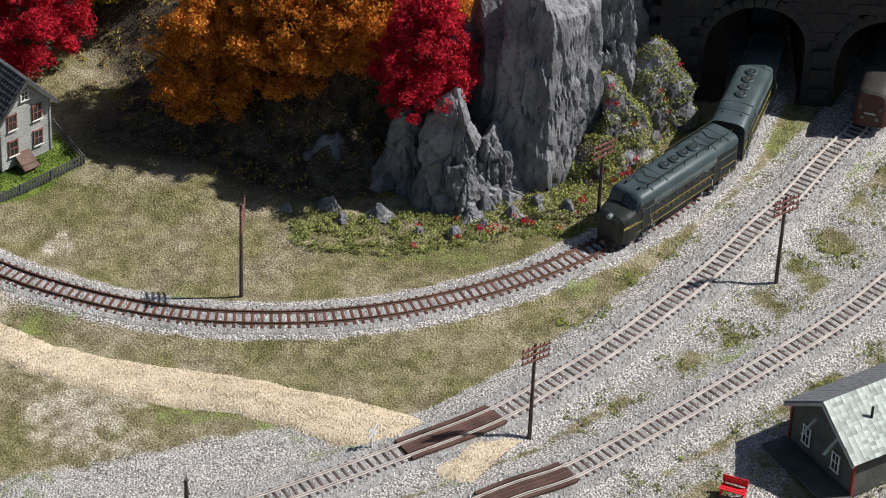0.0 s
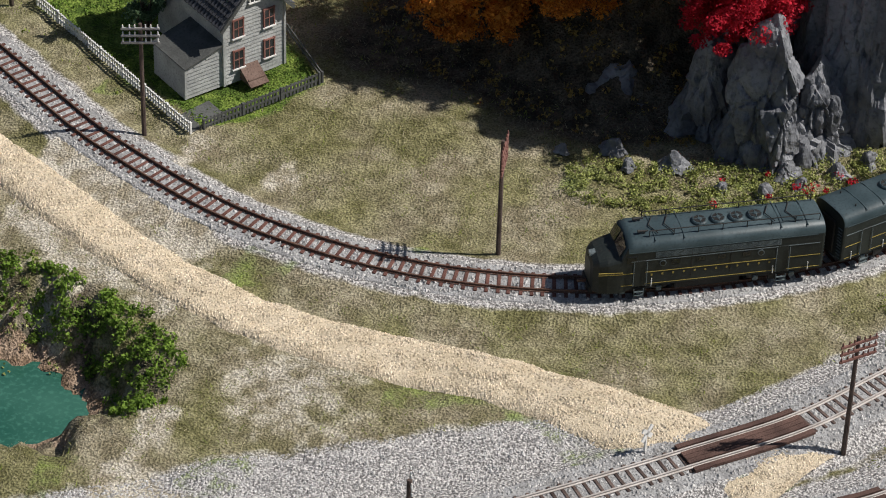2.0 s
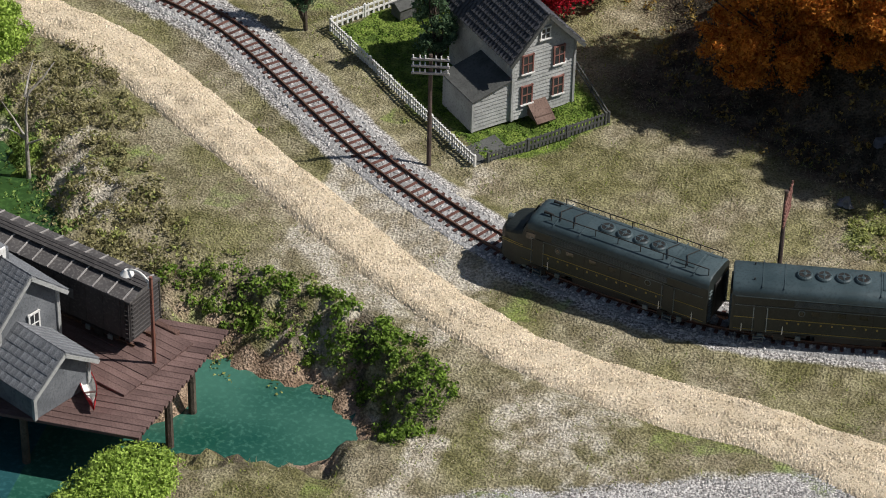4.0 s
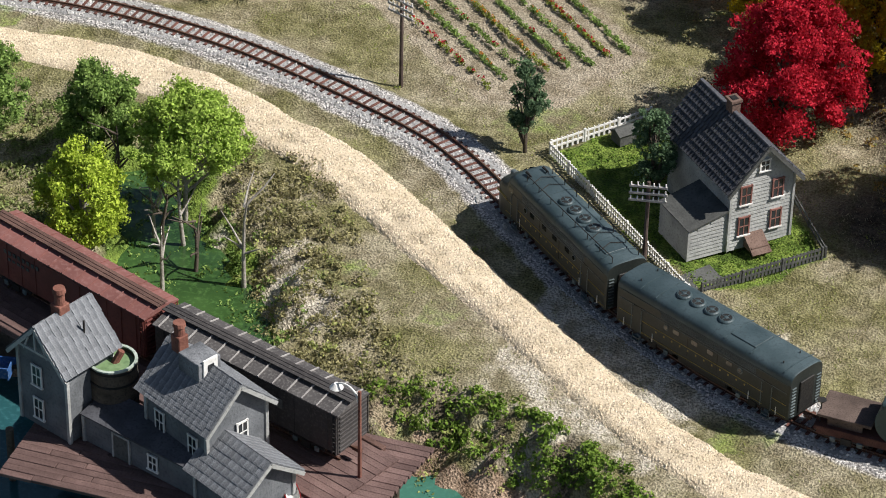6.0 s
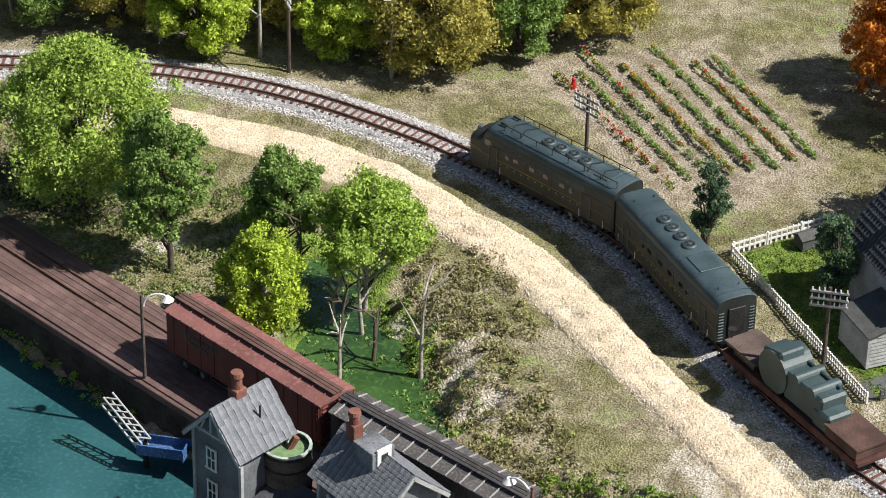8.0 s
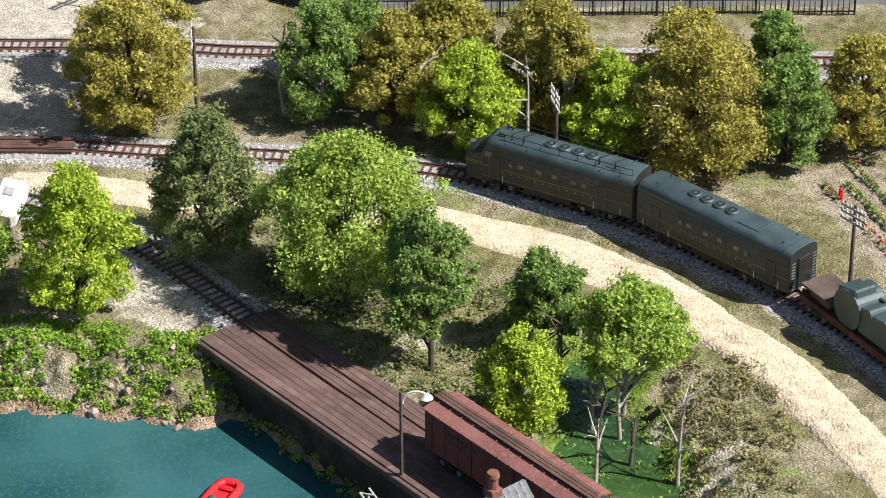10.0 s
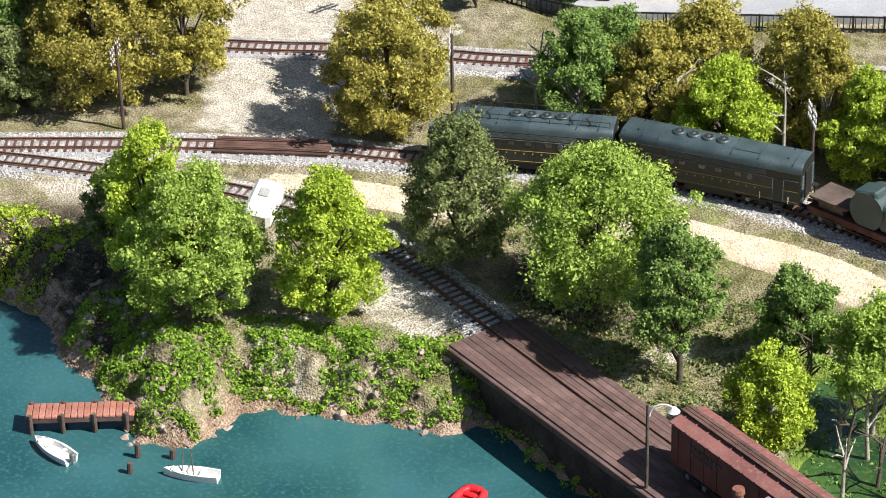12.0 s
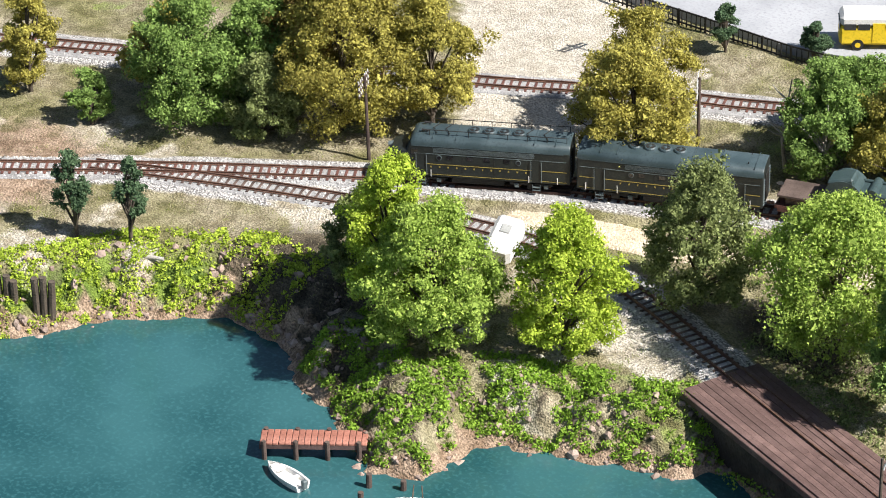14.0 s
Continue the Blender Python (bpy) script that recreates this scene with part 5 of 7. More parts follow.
def fence(name, pts, height, gap, pick_w, material, label, rails=(0.3, 0.75), pick=True, posts=3.0):
    f = thing(name, Matrix(), label, "fence")
    me = pm = None
    for a, b in zip(pts[:-1], pts[1:]):
        a, b = np.array(a), np.array(b)
        L = np.linalg.norm(b - a)
        ang = math.degrees(math.atan2(*(b - a)[::-1]))
        mid = (a + b) / 2
        for q in rails:
            part("rail", boxes(((0, 0, 0), (L, 0.1, 0.16))), material, f).matrix_local = at(mid[0], mid[1], -0.7 + height * q, 0, 0, ang)
        k = int(L / gap)
        for i in range(k + 1 if pick else 0):
            p = a + (b - a) * i / k
            if me is None:
                bm = boxes(((0, 0, height / 2), (pick_w, 0.08, height)))
                for v in bm.verts:
                    if v.co.z > height * 0.9 and abs(v.co.x) > 0.01:
                        v.co.x *= 0.35
                o = part("picket", bm, material, f)
                me = o.data
            else:
                o = new("picket", me)
                o.parent = f
            o.matrix_local = at(p[0], p[1], -0.8, 0, random.uniform(-3, 3), ang)
        k = max(1, int(L / posts))
        for i in range(k + 1):
            p = a + (b - a) * i / k
            if pm is None:
                o = part("post", boxes(((0, 0, height / 2), (0.2, 0.2, height * 1.06), None, 0.03)), material, f)
                pm = o.data
            else:
                o = new("post", pm)
                o.parent = f
            o.matrix_local = at(p[0], p[1], -0.8, 0, 0, ang)


fence("picket_fence", [(-58.7, 209.6), (-42.9, 193.9)], 1.15, 0.36, 0.22, M_WHITE, "white picket fence with worn paint along the yard")
fence("picket_fence", [(-42.0, 194.6), (-34.4, 202.4)], 1.1, 0.34, 0.24, M_SIDING_DARK, "dark grey picket fence in front of the house")
fence("board_fence", [(-58.7, 209.9), (-52.4, 217.6)], 1.2, 0.5, 0.2, M_WHITE, "white ladder-like board fence at the garden")
fence("picket_fence", [(-34.2, 202.7), (-38.4, 209.5)], 1.0, 0.5, 0.22, M_SIDING_DARK, "old grey fence beside the house", pick=False)
tagged(part("stone_path", prism(bmesh.new(), [(-44.6, 195.6), (-42.8, 194.0), (-40.6, 196.6), (-42.4, 198.4)], -1.0, -0.62), M_SIDING_DARK), "grey stone slab path at the house gate", "path")
tagged(part("doghouse", boxes(((0, 0, 0.5), (1.6, 1.3, 1.0)), ((0, -0.35, 1.15), (1.9, 0.9, 0.12), pose(0, 0, 0, 28)), ((0, 0.35, 1.15), (1.9, 0.9, 0.12), pose(0, 0, 0, -28))), M_SIDING_DARK), "small grey wooden kennel in the yard", "kennel").matrix_world = at(-53.6, 213.6, -0.8, 0, 0, 50)


# ---------------------------------------------------------------- poles, sign, lamps
def pole(x, y, h, turn, arms=3, arm_mat=None, lean=(0, 0)):
    z = max(float(ground(x, y)[0]), -1.2)
    p = thing("telegraph_pole", at(x, y, z, lean[0], lean[1], turn), "brown wooden telegraph pole with stacked crossarms" if arms == 3 else "brown telegraph pole with several crossarms", "utility pole", "telegraph poles along the tracks")
    part("post", rods(((0, 0, -0.3), (0, 0, h), 0.19, 0.14)), M_POLE, p)
    arm_mat = arm_mat or M_ARM
    for i in range(arms):
        zz = h - 0.35 - i * 0.62
        a = part("crossarm", boxes(((0, -0.16, zz), (2.9, 0.14, 0.2), None, 0.02)), arm_mat, p)
        for k in (-1.3, -0.8, -0.4, 0.4, 0.8, 1.3):
            part("insulator", rods(((k, -0.16, zz + 0.08), (k, -0.16, zz + 0.36), 0.075, 0.05), seg=6), arm_mat if arm_mat is M_ARM else M_WHITE, a)
    return p


pole(-17.8, 182.7, 10.2, 88, 4)
pole(8.0, 164.9, 10.3, 35)
pole(-46.3, 193.0, 10.4, 10, 3, M_ARM_GREY)
pole(30.3, 188.3, 9.6, 35)
pole(14.3, 197.8, 8.4, 40)
pole(-73.6, 215.4, 8.7, -25, 3, M_ARM_GREY)
pole(-104.3, 222.6, 8.6, -50, 3, M_ARM_GREY)
pole(-139.1, 218.4, 8.6, -60, 3, M_ARM_GREY)
pole(-164.0, 200.8, 9.0, -70, 3, M_POLE, (0, 2.5))
pole(-154.8, 232.4, 9.0, 70, 2, M_POLE)
pole(-19.9, 152.0, 4.6, 100, 4, M_POLE)


def crossing_sign(x, y):
    s = thing("crossing_sign", at(x, y, -0.8, 0, 0, 55), "small white crossbuck sign on a white post", "sign")
    part("post", boxes(((0, 0, 1.2), (0.14, 0.14, 2.4))), M_WHITE, s)
    for a in (45, -45):
        part("board", boxes(((0, -0.1, 2.2), (1.4, 0.08, 0.34), pose(0, 0, 0, 0, a))), M_WHITE, s)


crossing_sign(-5.3, 162.2)


def dock_lamp(x, y, h, turn, paint):
    p = thing("dock_lamp", at(x, y, 0, 0, 0, turn), "rusty dock lamp post with white curved arm", "lamp post", "dock lamps")
    part("post", rods(((0, 0, -0.1), (0, 0, h), 0.15, 0.12)), paint, p)
    pts = [(0.12 + 2.2 * (1 - math.cos(t)) * 0.5, 0, h - 1.0 + 1.1 * math.sin(t)) for t in np.linspace(0, 2.3, 9)]
    tubes("arm", [(pts, 0.09, 0.07)], M_WHITE, p, "white curved arm")
    e = pts[-1]
    part("shade", rods(((e[0], 0, e[2] + 0.05), (e[0], 0, e[2] - 0.3), 0.18, 0.5), seg=14), M_WHITE, p, "white enamel shade")


dock_lamp(-94.2, 174.4, 7.4, 25, M_BARK)
dock_lamp(-58.8, 163.9, 7.4, 165, M_BRICK)


# ---------------------------------------------------------------- dock, boxcars and mill
def dock():
    d = thing("dock", Matrix(), "reddish-brown plank dock beside the siding with dark piles", "dock", kind="structure")
    u = np.array([0.9245, -0.381])
    v = np.array([0.381, 0.9245])
    o = np.array([-117.9, 184.1])
    # long planks along the siding
    for i in range(12):
        off = i * 0.62
        cuts = [0, 9 + (i * 37) % 9, 24 + (i * 23) % 7, 38 + i % 4, 52 - i % 3, 63.0]
        for a, b in zip(cuts[:-1], cuts[1:]):
            c = o + u * (a + b) / 2 + v * (off + 0.15)
            q = part("plank", boxes(((0, 0, 0), (b - a - 0.05, 0.6, 0.3), None, 0.02)), M_DECK, d)
            q.matrix_local = at(c[0], c[1], -0.32 + 0.025 * math.sin(i * 5 + a), 0, 0, -22.4)
    # cross planks under the mill
    for i in range(21):
        y = 156.4 + i * 0.62
        xe = -57.4 + (y - 156.2) * 0.19
        for a, b in ((-83.0, -80.5 + (i * 7) % 5), (-80.45 + (i * 7) % 5, -70.0 + (i * 5) % 4), (-69.95 + (i * 5) % 4, xe)):
            q = part("plank", boxes(((0, 0, 0), (b - a, 0.59, 0.28), None, 0.03)), M_DECK, d)
            q.matrix_local = at((a + b) / 2, y, -0.5 + 0.02 * math.sin(i * 3 + a), 0, 0, 0)
    fm = mat("dock_wall", (0.04, 0.03, 0.025), (0.08, 0.06, 0.05), None, 40, 400, 0.95, 0.6)
    c = o + u * 17 + v * 0.6
    q = part("retaining_wall", boxes(((0, 0, -2.9), (34, 0.8, 4.9))), fm, d)
    q.matrix_local = at(c[0], c[1], 0, 0, 0, -22.4)
    q = part("edge_beam", boxes(((0, 0, 0), (34, 0.45, 0.6), None, 0.05)), M_DECK, d)
    c = o + u * 17 + v * -0.3
    q.matrix_local = at(c[0], c[1], -0.62, 0, 0, -22.4)
    for x, y in ((-57.7, 156.8), (-56.9, 161.0), (-56.5, 165.0), (-66, 156.8), (-74, 156.8), (-84, 156.8), (-84.4, 161), (-84.4, 166)):
        part("pile", rods(((x, y, -6.2), (x, y, -0.4), 0.32, 0.3)), M_BARK, d)
    part("kerb_beam", boxes(((0, 0, 0), (7, 0.5, 0.4), None, 0.05)), M_PLANK, d).matrix_local = at(-61.5, 168.9, -0.25, 0, 0, -22.4)


dock()


def boxcar(s, body_mat, label, roofwalk_mat, roof_mat):
    c = thing("boxcar", Matrix(), label, "rail car", "boxcars on the dock siding")
    L, W = 17.2, 3.3
    rib_mat = M_ARM_GREY if body_mat is M_BOXCAR_GREY else roof_mat
    part("body", boxes(((0, 0, 2.75), (L, W, 3.5), None, 0.06)), body_mat, c)
    bm = bmesh.new()
    prof = [(-W / 2 - 0.12, 4.45), (W / 2 + 0.12, 4.45), (W / 2 + 0.12, 4.55), (0, 4.95), (-W / 2 - 0.12, 4.55)]
    a = [bm.verts.new((-L / 2 - 0.1, y, z)) for y, z in prof]
    b = [bm.verts.new((L / 2 + 0.1, y, z)) for y, z in prof]
    bm.faces.new(a)
    bm.faces.new(b[::-1])
    for i in range(5):
        bm.faces.new((a[i], a[(i + 1) % 5], b[(i + 1) % 5], b[i]))
    r = part("roof", bm, roof_mat, c, "pitched ribbed roof")
    for i in range(13):
        x = -L / 2 + 0.5 + i * (L - 1.0) / 12
        for sd in (-1, 1):
            part("roof_rib", boxes(((x, sd * W * 0.26, 4.79), (0.09, W * 0.56, 0.12), pose(0, 0, 0, -sd * 13.5))), rib_mat, r)
    for k in range(3):
        part("roofwalk_board", boxes(((0, -0.36 + 0.36 * k, 5.1), (L + 0.5, 0.3, 0.07))), roofwalk_mat, c)
    for sd in (-1, 1):
        y = sd * (W / 2 + 0.04)
        dr = part("door", boxes(((0, y, 2.75), (3.6, 0.1, 3.2), None, 0.03)), body_mat, c)
        part("door_rail", boxes(((0.9, y + sd * 0.06, 4.35), (6.0, 0.08, 0.12))), body_mat, dr)
        for i in range(11):
            x = -L / 2 + 0.9 + i * (L - 1.8) / 10
            if abs(x) > 2.0:
                part("side_rivet_strip", boxes(((x, y, 2.75), (0.07, 0.04, 3.3))), body_mat, c)
        for k, (x0, n, zz, h) in enumerate(((-6.3, 8, 3.6, 0.34), (-5.9, 5, 3.0, 0.24), (3.2, 1, 3.1, 0.85))):
            for i in range(n):
                part("letter_bar", boxes(((x0 + i * 0.5, y + sd * 0.03, zz), (0.3 if n > 1 else 0.8, 0.03, h))), M_SIDING_DARK, c)
        part("ladder", boxes(((L / 2 - 0.4, y + sd * 0.08, 2.7), (0.06, 0.08, 3.3)), ((L / 2 - 0.05, y + sd * 0.08, 2.7), (0.06, 0.08, 3.3)), *[((L / 2 - 0.22, y + sd * 0.1, 1.3 + 0.4 * k), (0.4, 0.06, 0.05)) for k in range(8)]), body_mat, c)
    for sx in (-1, 1):
        part("end_ribs", boxes(*[((sx * (L / 2 + 0.05), 0, 1.3 + 0.36 * k), (0.12, W - 0.3, 0.14), None, 0.03) for k in range(9)]), body_mat, c, "corrugated end")
        truck(c, sx * 5.6, 2.0)
        part("coupler", boxes(((sx * (L / 2 + 0.45), 0, 0.8), (0.7, 0.3, 0.28))), M_RAIL, c)
    part("underframe", boxes(((0, 0, 0.9), (L - 0.6, 1.6, 0.4))), M_BLACK, c)
    p, d = SIDING.p(s), SIDING.d(s)
    c.matrix_world = at(p[0], p[1], 0.0, 0, 0, math.degrees(math.atan2(d[1], d[0])))


boxcar(nearest_s(SIDING, (-84.9, 175.5)), M_BOXCAR, "oxide red boxcar with ribbed roof and running board", M_PLANK, mat("boxcar_roof", (0.17, 0.072, 0.062), (0.24, 0.105, 0.092), (0.28, 0.15, 0.135), 25, 300, 0.65, 0.1))
boxcar(nearest_s(SIDING, (-68.2, 168.6)), M_BOXCAR_GREY, "weathered black-brown boxcar with ribbed roof", M_BOXCAR_GREY, mat("boxcar_roof_grey", (0.06, 0.055, 0.055), (0.1, 0.093, 0.09), (0.2, 0.19, 0.18), 35, 500, 0.7, 0.1))


def shed(name, x, y, turn, w, d, e, r, label, wall_mat, front=(), side=(), z=-0.3, courses=13, roof_mat=None, trim=None, back_mat=None, group="mill buildings on the dock"):
    """A gabled shed; local x across the gable, y along the ridge, front at y = 0."""
    h = thing(name, at(x, y, z, 0, 0, turn), label, "building", group)
    roof_mat = roof_mat or M_SHINGLE
    bm = bmesh.new()
    prof = [(-w / 2, 0), (w / 2, 0), (w / 2, e), (0, r - 0.1), (-w / 2, e)]
    a = [bm.verts.new((p, 0, q)) for p, q in prof]
    b = [bm.verts.new((p, d, q)) for p, q in prof]
    bm.faces.new(a)
    bm.faces.new(b[::-1])
    for i in range(5):
        bm.faces.new((a[i], a[(i + 1) % 5], b[(i + 1) % 5], b[i]))
    part("wall", bm, wall_mat, h)
    for sx in (-1, 1):
        for yy in (0, d):
            part("corner_board", boxes(((sx * w / 2, yy, e / 2), (0.26, 0.26, e))), trim or M_SIDING, h)
    run = w / 2 + 0.5
    slope = math.atan2(r - e, w / 2)
    ln = run / math.cos(slope)
    for s in (-1, 1):
        mesh, rm = None, (back_mat or roof_mat) if s < 0 else roof_mat
        pl = part("roof", boxes(((0, 0, 0), (ln, d + 1.2, 0.16))), rm, h, "weathered shingle roof slope")
        pl.matrix_local = at(s * run / 2, d / 2, r - run / 2 * math.tan(slope) + 0.08, 0, s * math.degrees(slope), 0)
        for i in range(courses):
            n = int((d + 1.2) / 0.55)
            for j in range(n):
                if mesh is None:
                    o = part("shingle", boxes(((0, 0, 0), (ln / courses * 1.15, (d + 1.2) / n * 0.97, 0.04), pose(0, 0, 0, 0, -3))), rm, pl)
                    mesh = o.data
                else:
                    o = new("shingle", mesh)
                    o.parent = pl
                o.matrix_local = at((-0.5 + (i + 0.5) / courses) * ln, (-0.5 + (j + 0.5) / n) * (d + 1.2) + random.uniform(-0.04, 0.04), 0.11 + random.uniform(0, 0.02), 0, 0, 0 if s > 0 else 180)
        part("bargeboard", boxes(((0, 0, 0), (ln, 0.12, 0.28))), M_SIDING, h).matrix_local = at(s * run / 2, -0.6, r - run / 2 * math.tan(slope) - 0.1, 0, s * math.degrees(slope), 0)
    for p, q in front:
        window(h, p, -0.06, q, 0.9, 1.7, "x", M_WHITE, M_WHITE)
    for p, q in side:
        window(h, -w / 2 - 0.06, p, q, 0.9, 1.7, "y", M_WHITE, M_WHITE)
    return h


# gable of the first shed faces the water; the second turns its long side to it
s1 = shed("mill_shed", -81.8, 161.7, -22, 4.9, 4.4, 6.5, 9.2, "grey board mill shed with weathered shingle roof", M_MILL, front=((-0.5, 4.6), (-0.5, 1.7)))
part("gable_truss", boxes(((0, -0.55, 7.2), (3.6, 0.12, 0.2)), ((-0.9, -0.55, 7.6), (0.12, 0.12, 1.3), pose(0, 0, 0, 0, 25)), ((0.9, -0.55, 7.6), (0.12, 0.12, 1.3), pose(0, 0, 0, 0, -25)), ((0, -0.55, 7.9), (0.14, 0.12, 1.6))), M_SIDING, s1, "open timber truss in the gable")
ch = part("chimney", boxes(((-0.2, 2.2, 9.2), (1.0, 1.0, 1.3), None, 0.06)), M_BRICK, s1, "red chimney with round pot")
part("pot", rods(((-0.2, 2.2, 9.6), (-0.2, 2.2, 10.9), 0.4, 0.38), ((-0.2, 2.2, 10.8), (-0.2, 2.2, 11.15), 0.5, 0.43), seg=14), M_BRICK, ch)
part("vent_pipe", rods(((1.5, 2.8, 7.6), (1.5, 2.8, 8.8), 0.08)), M_BLACK, s1)
s2 = shed("mill_house", -66.9, 161.2, 62, 5.4, 6.6, 5.8, 8.3, "grey board mill house with slate-grey shingle roof", M_MILL, front=((0.4, 3.9),), side=((1.4, 3.4), (5.0, 3.6)))
dm = part("roof_dormer", boxes(((-0.2, 3.6, 8.2), (2.0, 2.2, 1.5), None, 0.04)), M_SHINGLE, s2, "small shingled dormer with pale front")
part("dormer_front", boxes(((-0.2, 2.45, 8.25), (1.3, 0.14, 1.9), None, 0.04)), M_WHITE, dm)
part("dormer_window", boxes(((-0.2, 2.36, 8.3), (0.5, 0.1, 0.8))), M_WINDARK, dm)
ch = part("chimney", boxes(((-0.3, 5.6, 8.9), (0.9, 0.9, 1.4), None, 0.06)), M_BRICK, s2)
part("pot", rods(((-0.3, 5.6, 9.3), (-0.3, 5.6, 10.4), 0.4, 0.38), ((-0.3, 5.6, 10.3), (-0.3, 5.6, 10.6), 0.48, 0.43), seg=14), M_BRICK, ch)
s3 = shed("mill_porch", -63.6, 158.2, 62, 5.0, 4.6, 2.7, 4.6, "low grey porch in front of the mill house", M_MILL, courses=6)
wing = thing("mill_wing", at(-78.7, 161.5, -0.3, 0, 0, -19), "low grey board wing joining the mill sheds", "building", "mill buildings on the dock")
bm = bmesh.new()
prof = [(0, 0), (2.6, 0), (2.6, 2.9), (0, 2.4)]
a, b = [bm.verts.new((0, y, z)) for y, z in prof], [bm.verts.new((11.5, y, z)) for y, z in prof]
bm.faces.new(a)
bm.faces.new(b[::-1])
for i in range(4):
    bm.faces.new((a[i], a[(i + 1) % 4], b[(i + 1) % 4], b[i]))
part("wall", bm, M_MILL, wing)
# dark tile colour stands in for the mill house's shade on this roof
part("roof", boxes(((5.75, 1.2, 2.72), (11.7, 3.0, 0.14), pose(0, 0, 0, 10.9))), M_TILE, wing, "shallow roof, dark tone for the shade on it")
part("door", boxes(((3.6, -0.05, 1.0), (1.4, 0.14, 2.0), None, 0.03)), M_SIDING_DARK, wing, "dark plank door with pale frame")
part("door_frame", boxes(((2.83, -0.1, 1.05), (0.14, 0.14, 2.1)), ((4.37, -0.1, 1.05), (0.14, 0.14, 2.1)), ((3.6, -0.1, 2.12), (1.68, 0.14, 0.14))), M_SIDING, wing)
part("corner_board", boxes(((0, -0.02, 1.2), (0.24, 0.24, 2.4))), M_SIDING, wing)
window(wing, 6.6, -0.06, 1.25, 0.8, 1.2, "x", M_WHITE, M_WHITE)


def tank_ring(r0, r1, z0, z1, n=28):
    bm = bmesh.new()
    rings = [[bm.verts.new((r * math.cos(6.2832 * i / n), r * math.sin(6.2832 * i / n), z)) for i in range(n)] for r, z in ((r0, z0), (r1, z0), (r1, z1), (r0, z1))]
    for k in range(4):
        a, b = rings[k], rings[(k + 1) % 4]
        for i in range(n):
            bm.faces.new((a[i], a[(i + 1) % n], b[(i + 1) % n], b[i]))
    return bm


def tank():
    t = thing("water_tank", at(-77.5, 164.2, -0.3), "dark wooden round tank with murky green water inside", "tank")
    bm = bmesh.new()
    n = 28
    rings = [[bm.verts.new((r * math.cos(6.2832 * i / n), r * math.sin(6.2832 * i / n), z)) for i in range(n)] for r, z in ((1.75, 0), (1.75, 5.6), (1.6, 5.6), (1.6, 5.0))]
    for a, b in zip(rings[:-1], rings[1:]):
        for i in range(n):
            bm.faces.new((a[i], a[(i + 1) % n], b[(i + 1) % n], b[i]))
    part("tank_wall", bm, M_BARK, t)
    part("tank_water", rods(((0, 0, 4.6), (0, 0, 5.25), 1.58, 1.58), seg=28), mat("tank_green", (0.16, 0.25, 0.12), (0.27, 0.36, 0.2), None, 30, 300, 0.4, 0.1), t, "pale green water")
    for z in (1.0, 2.6, 4.2, 5.3):
        part("hoop", tank_ring(1.75, 1.82, z, z + 0.14), M_BLACK, t)
    part("rim", tank_ring(1.58, 1.8, 5.56, 5.68), mat("pale_rim", (0.3, 0.36, 0.3), (0.42, 0.48, 0.42), None, 60, 400, 0.8, 0.1), t, "pale weathered rim")
    part("pipe", rods(((0.0, 0.1, 5.0), (0.5, 0.5, 6.1), 0.28, 0.28)), M_BRICK, t, "short red pipe")


tank()


def conveyor():
    a, b, e = Vector((-96.1, 171.5, -1.0)), Vector((-92.1, 169.8, -3.0)), Vector((-88.9, 170.4, -3.0))
    c = thing("loading_boom", Matrix(), "grey lattice loading boom with a faded blue skip beside the dock", "crane")
    side = Vector((0.39, 0.92, 0)) * 0.45
    up = Vector((0.3, -0.12, 0.75))
    for k in (-1, 1):
        for w in (0, 1):
            part("chord", rods((a + side * k + up * w, b + side * k + up * w, 0.09)), M_SIDING, c)
    for i in range(7):
        p, q = a.lerp(b, i / 7), a.lerp(b, (i + 1) / 7)
        part("lattice_bar", rods((p - side + up, q + side + up, 0.06), (p - side, q - side + up, 0.06), (p + side, q + side + up, 0.06)), M_SIDING, c)
    d = e - b
    m = Matrix.Translation((b + e) / 2) @ Matrix.Rotation(math.atan2(d.y, d.x), 4, "Z")
    blue = mat("blue_paint", (0.02, 0.07, 0.2), (0.04, 0.12, 0.3), (0.2, 0.25, 0.3), 60, 500, 0.7, 0.1)
    part("skip", boxes(((0, -0.75, 0.3), (3.6, 0.12, 0.9), m), ((0, 0.75, 0.3), (3.6, 0.12, 0.9), m), ((0, 0, -0.1), (3.6, 1.5, 0.12), m), ((-1.75, 0, 0.3), (0.1, 1.4, 0.9), m), ((1.75, 0, 0.3), (0.1, 1.4, 0.9), m)), blue, c, "faded blue skip")
    part("mast", rods((b + Vector((0, 0.3, -4)), b + Vector((0, 0.3, 0.4)), 0.25, 0.2)), M_BLACK, c)
    part("brace", rods((e + Vector((0, 0.2, 0.2)), e + Vector((2.5, 1.5, 0.8)), 0.15)), M_BLACK, c)


conveyor()


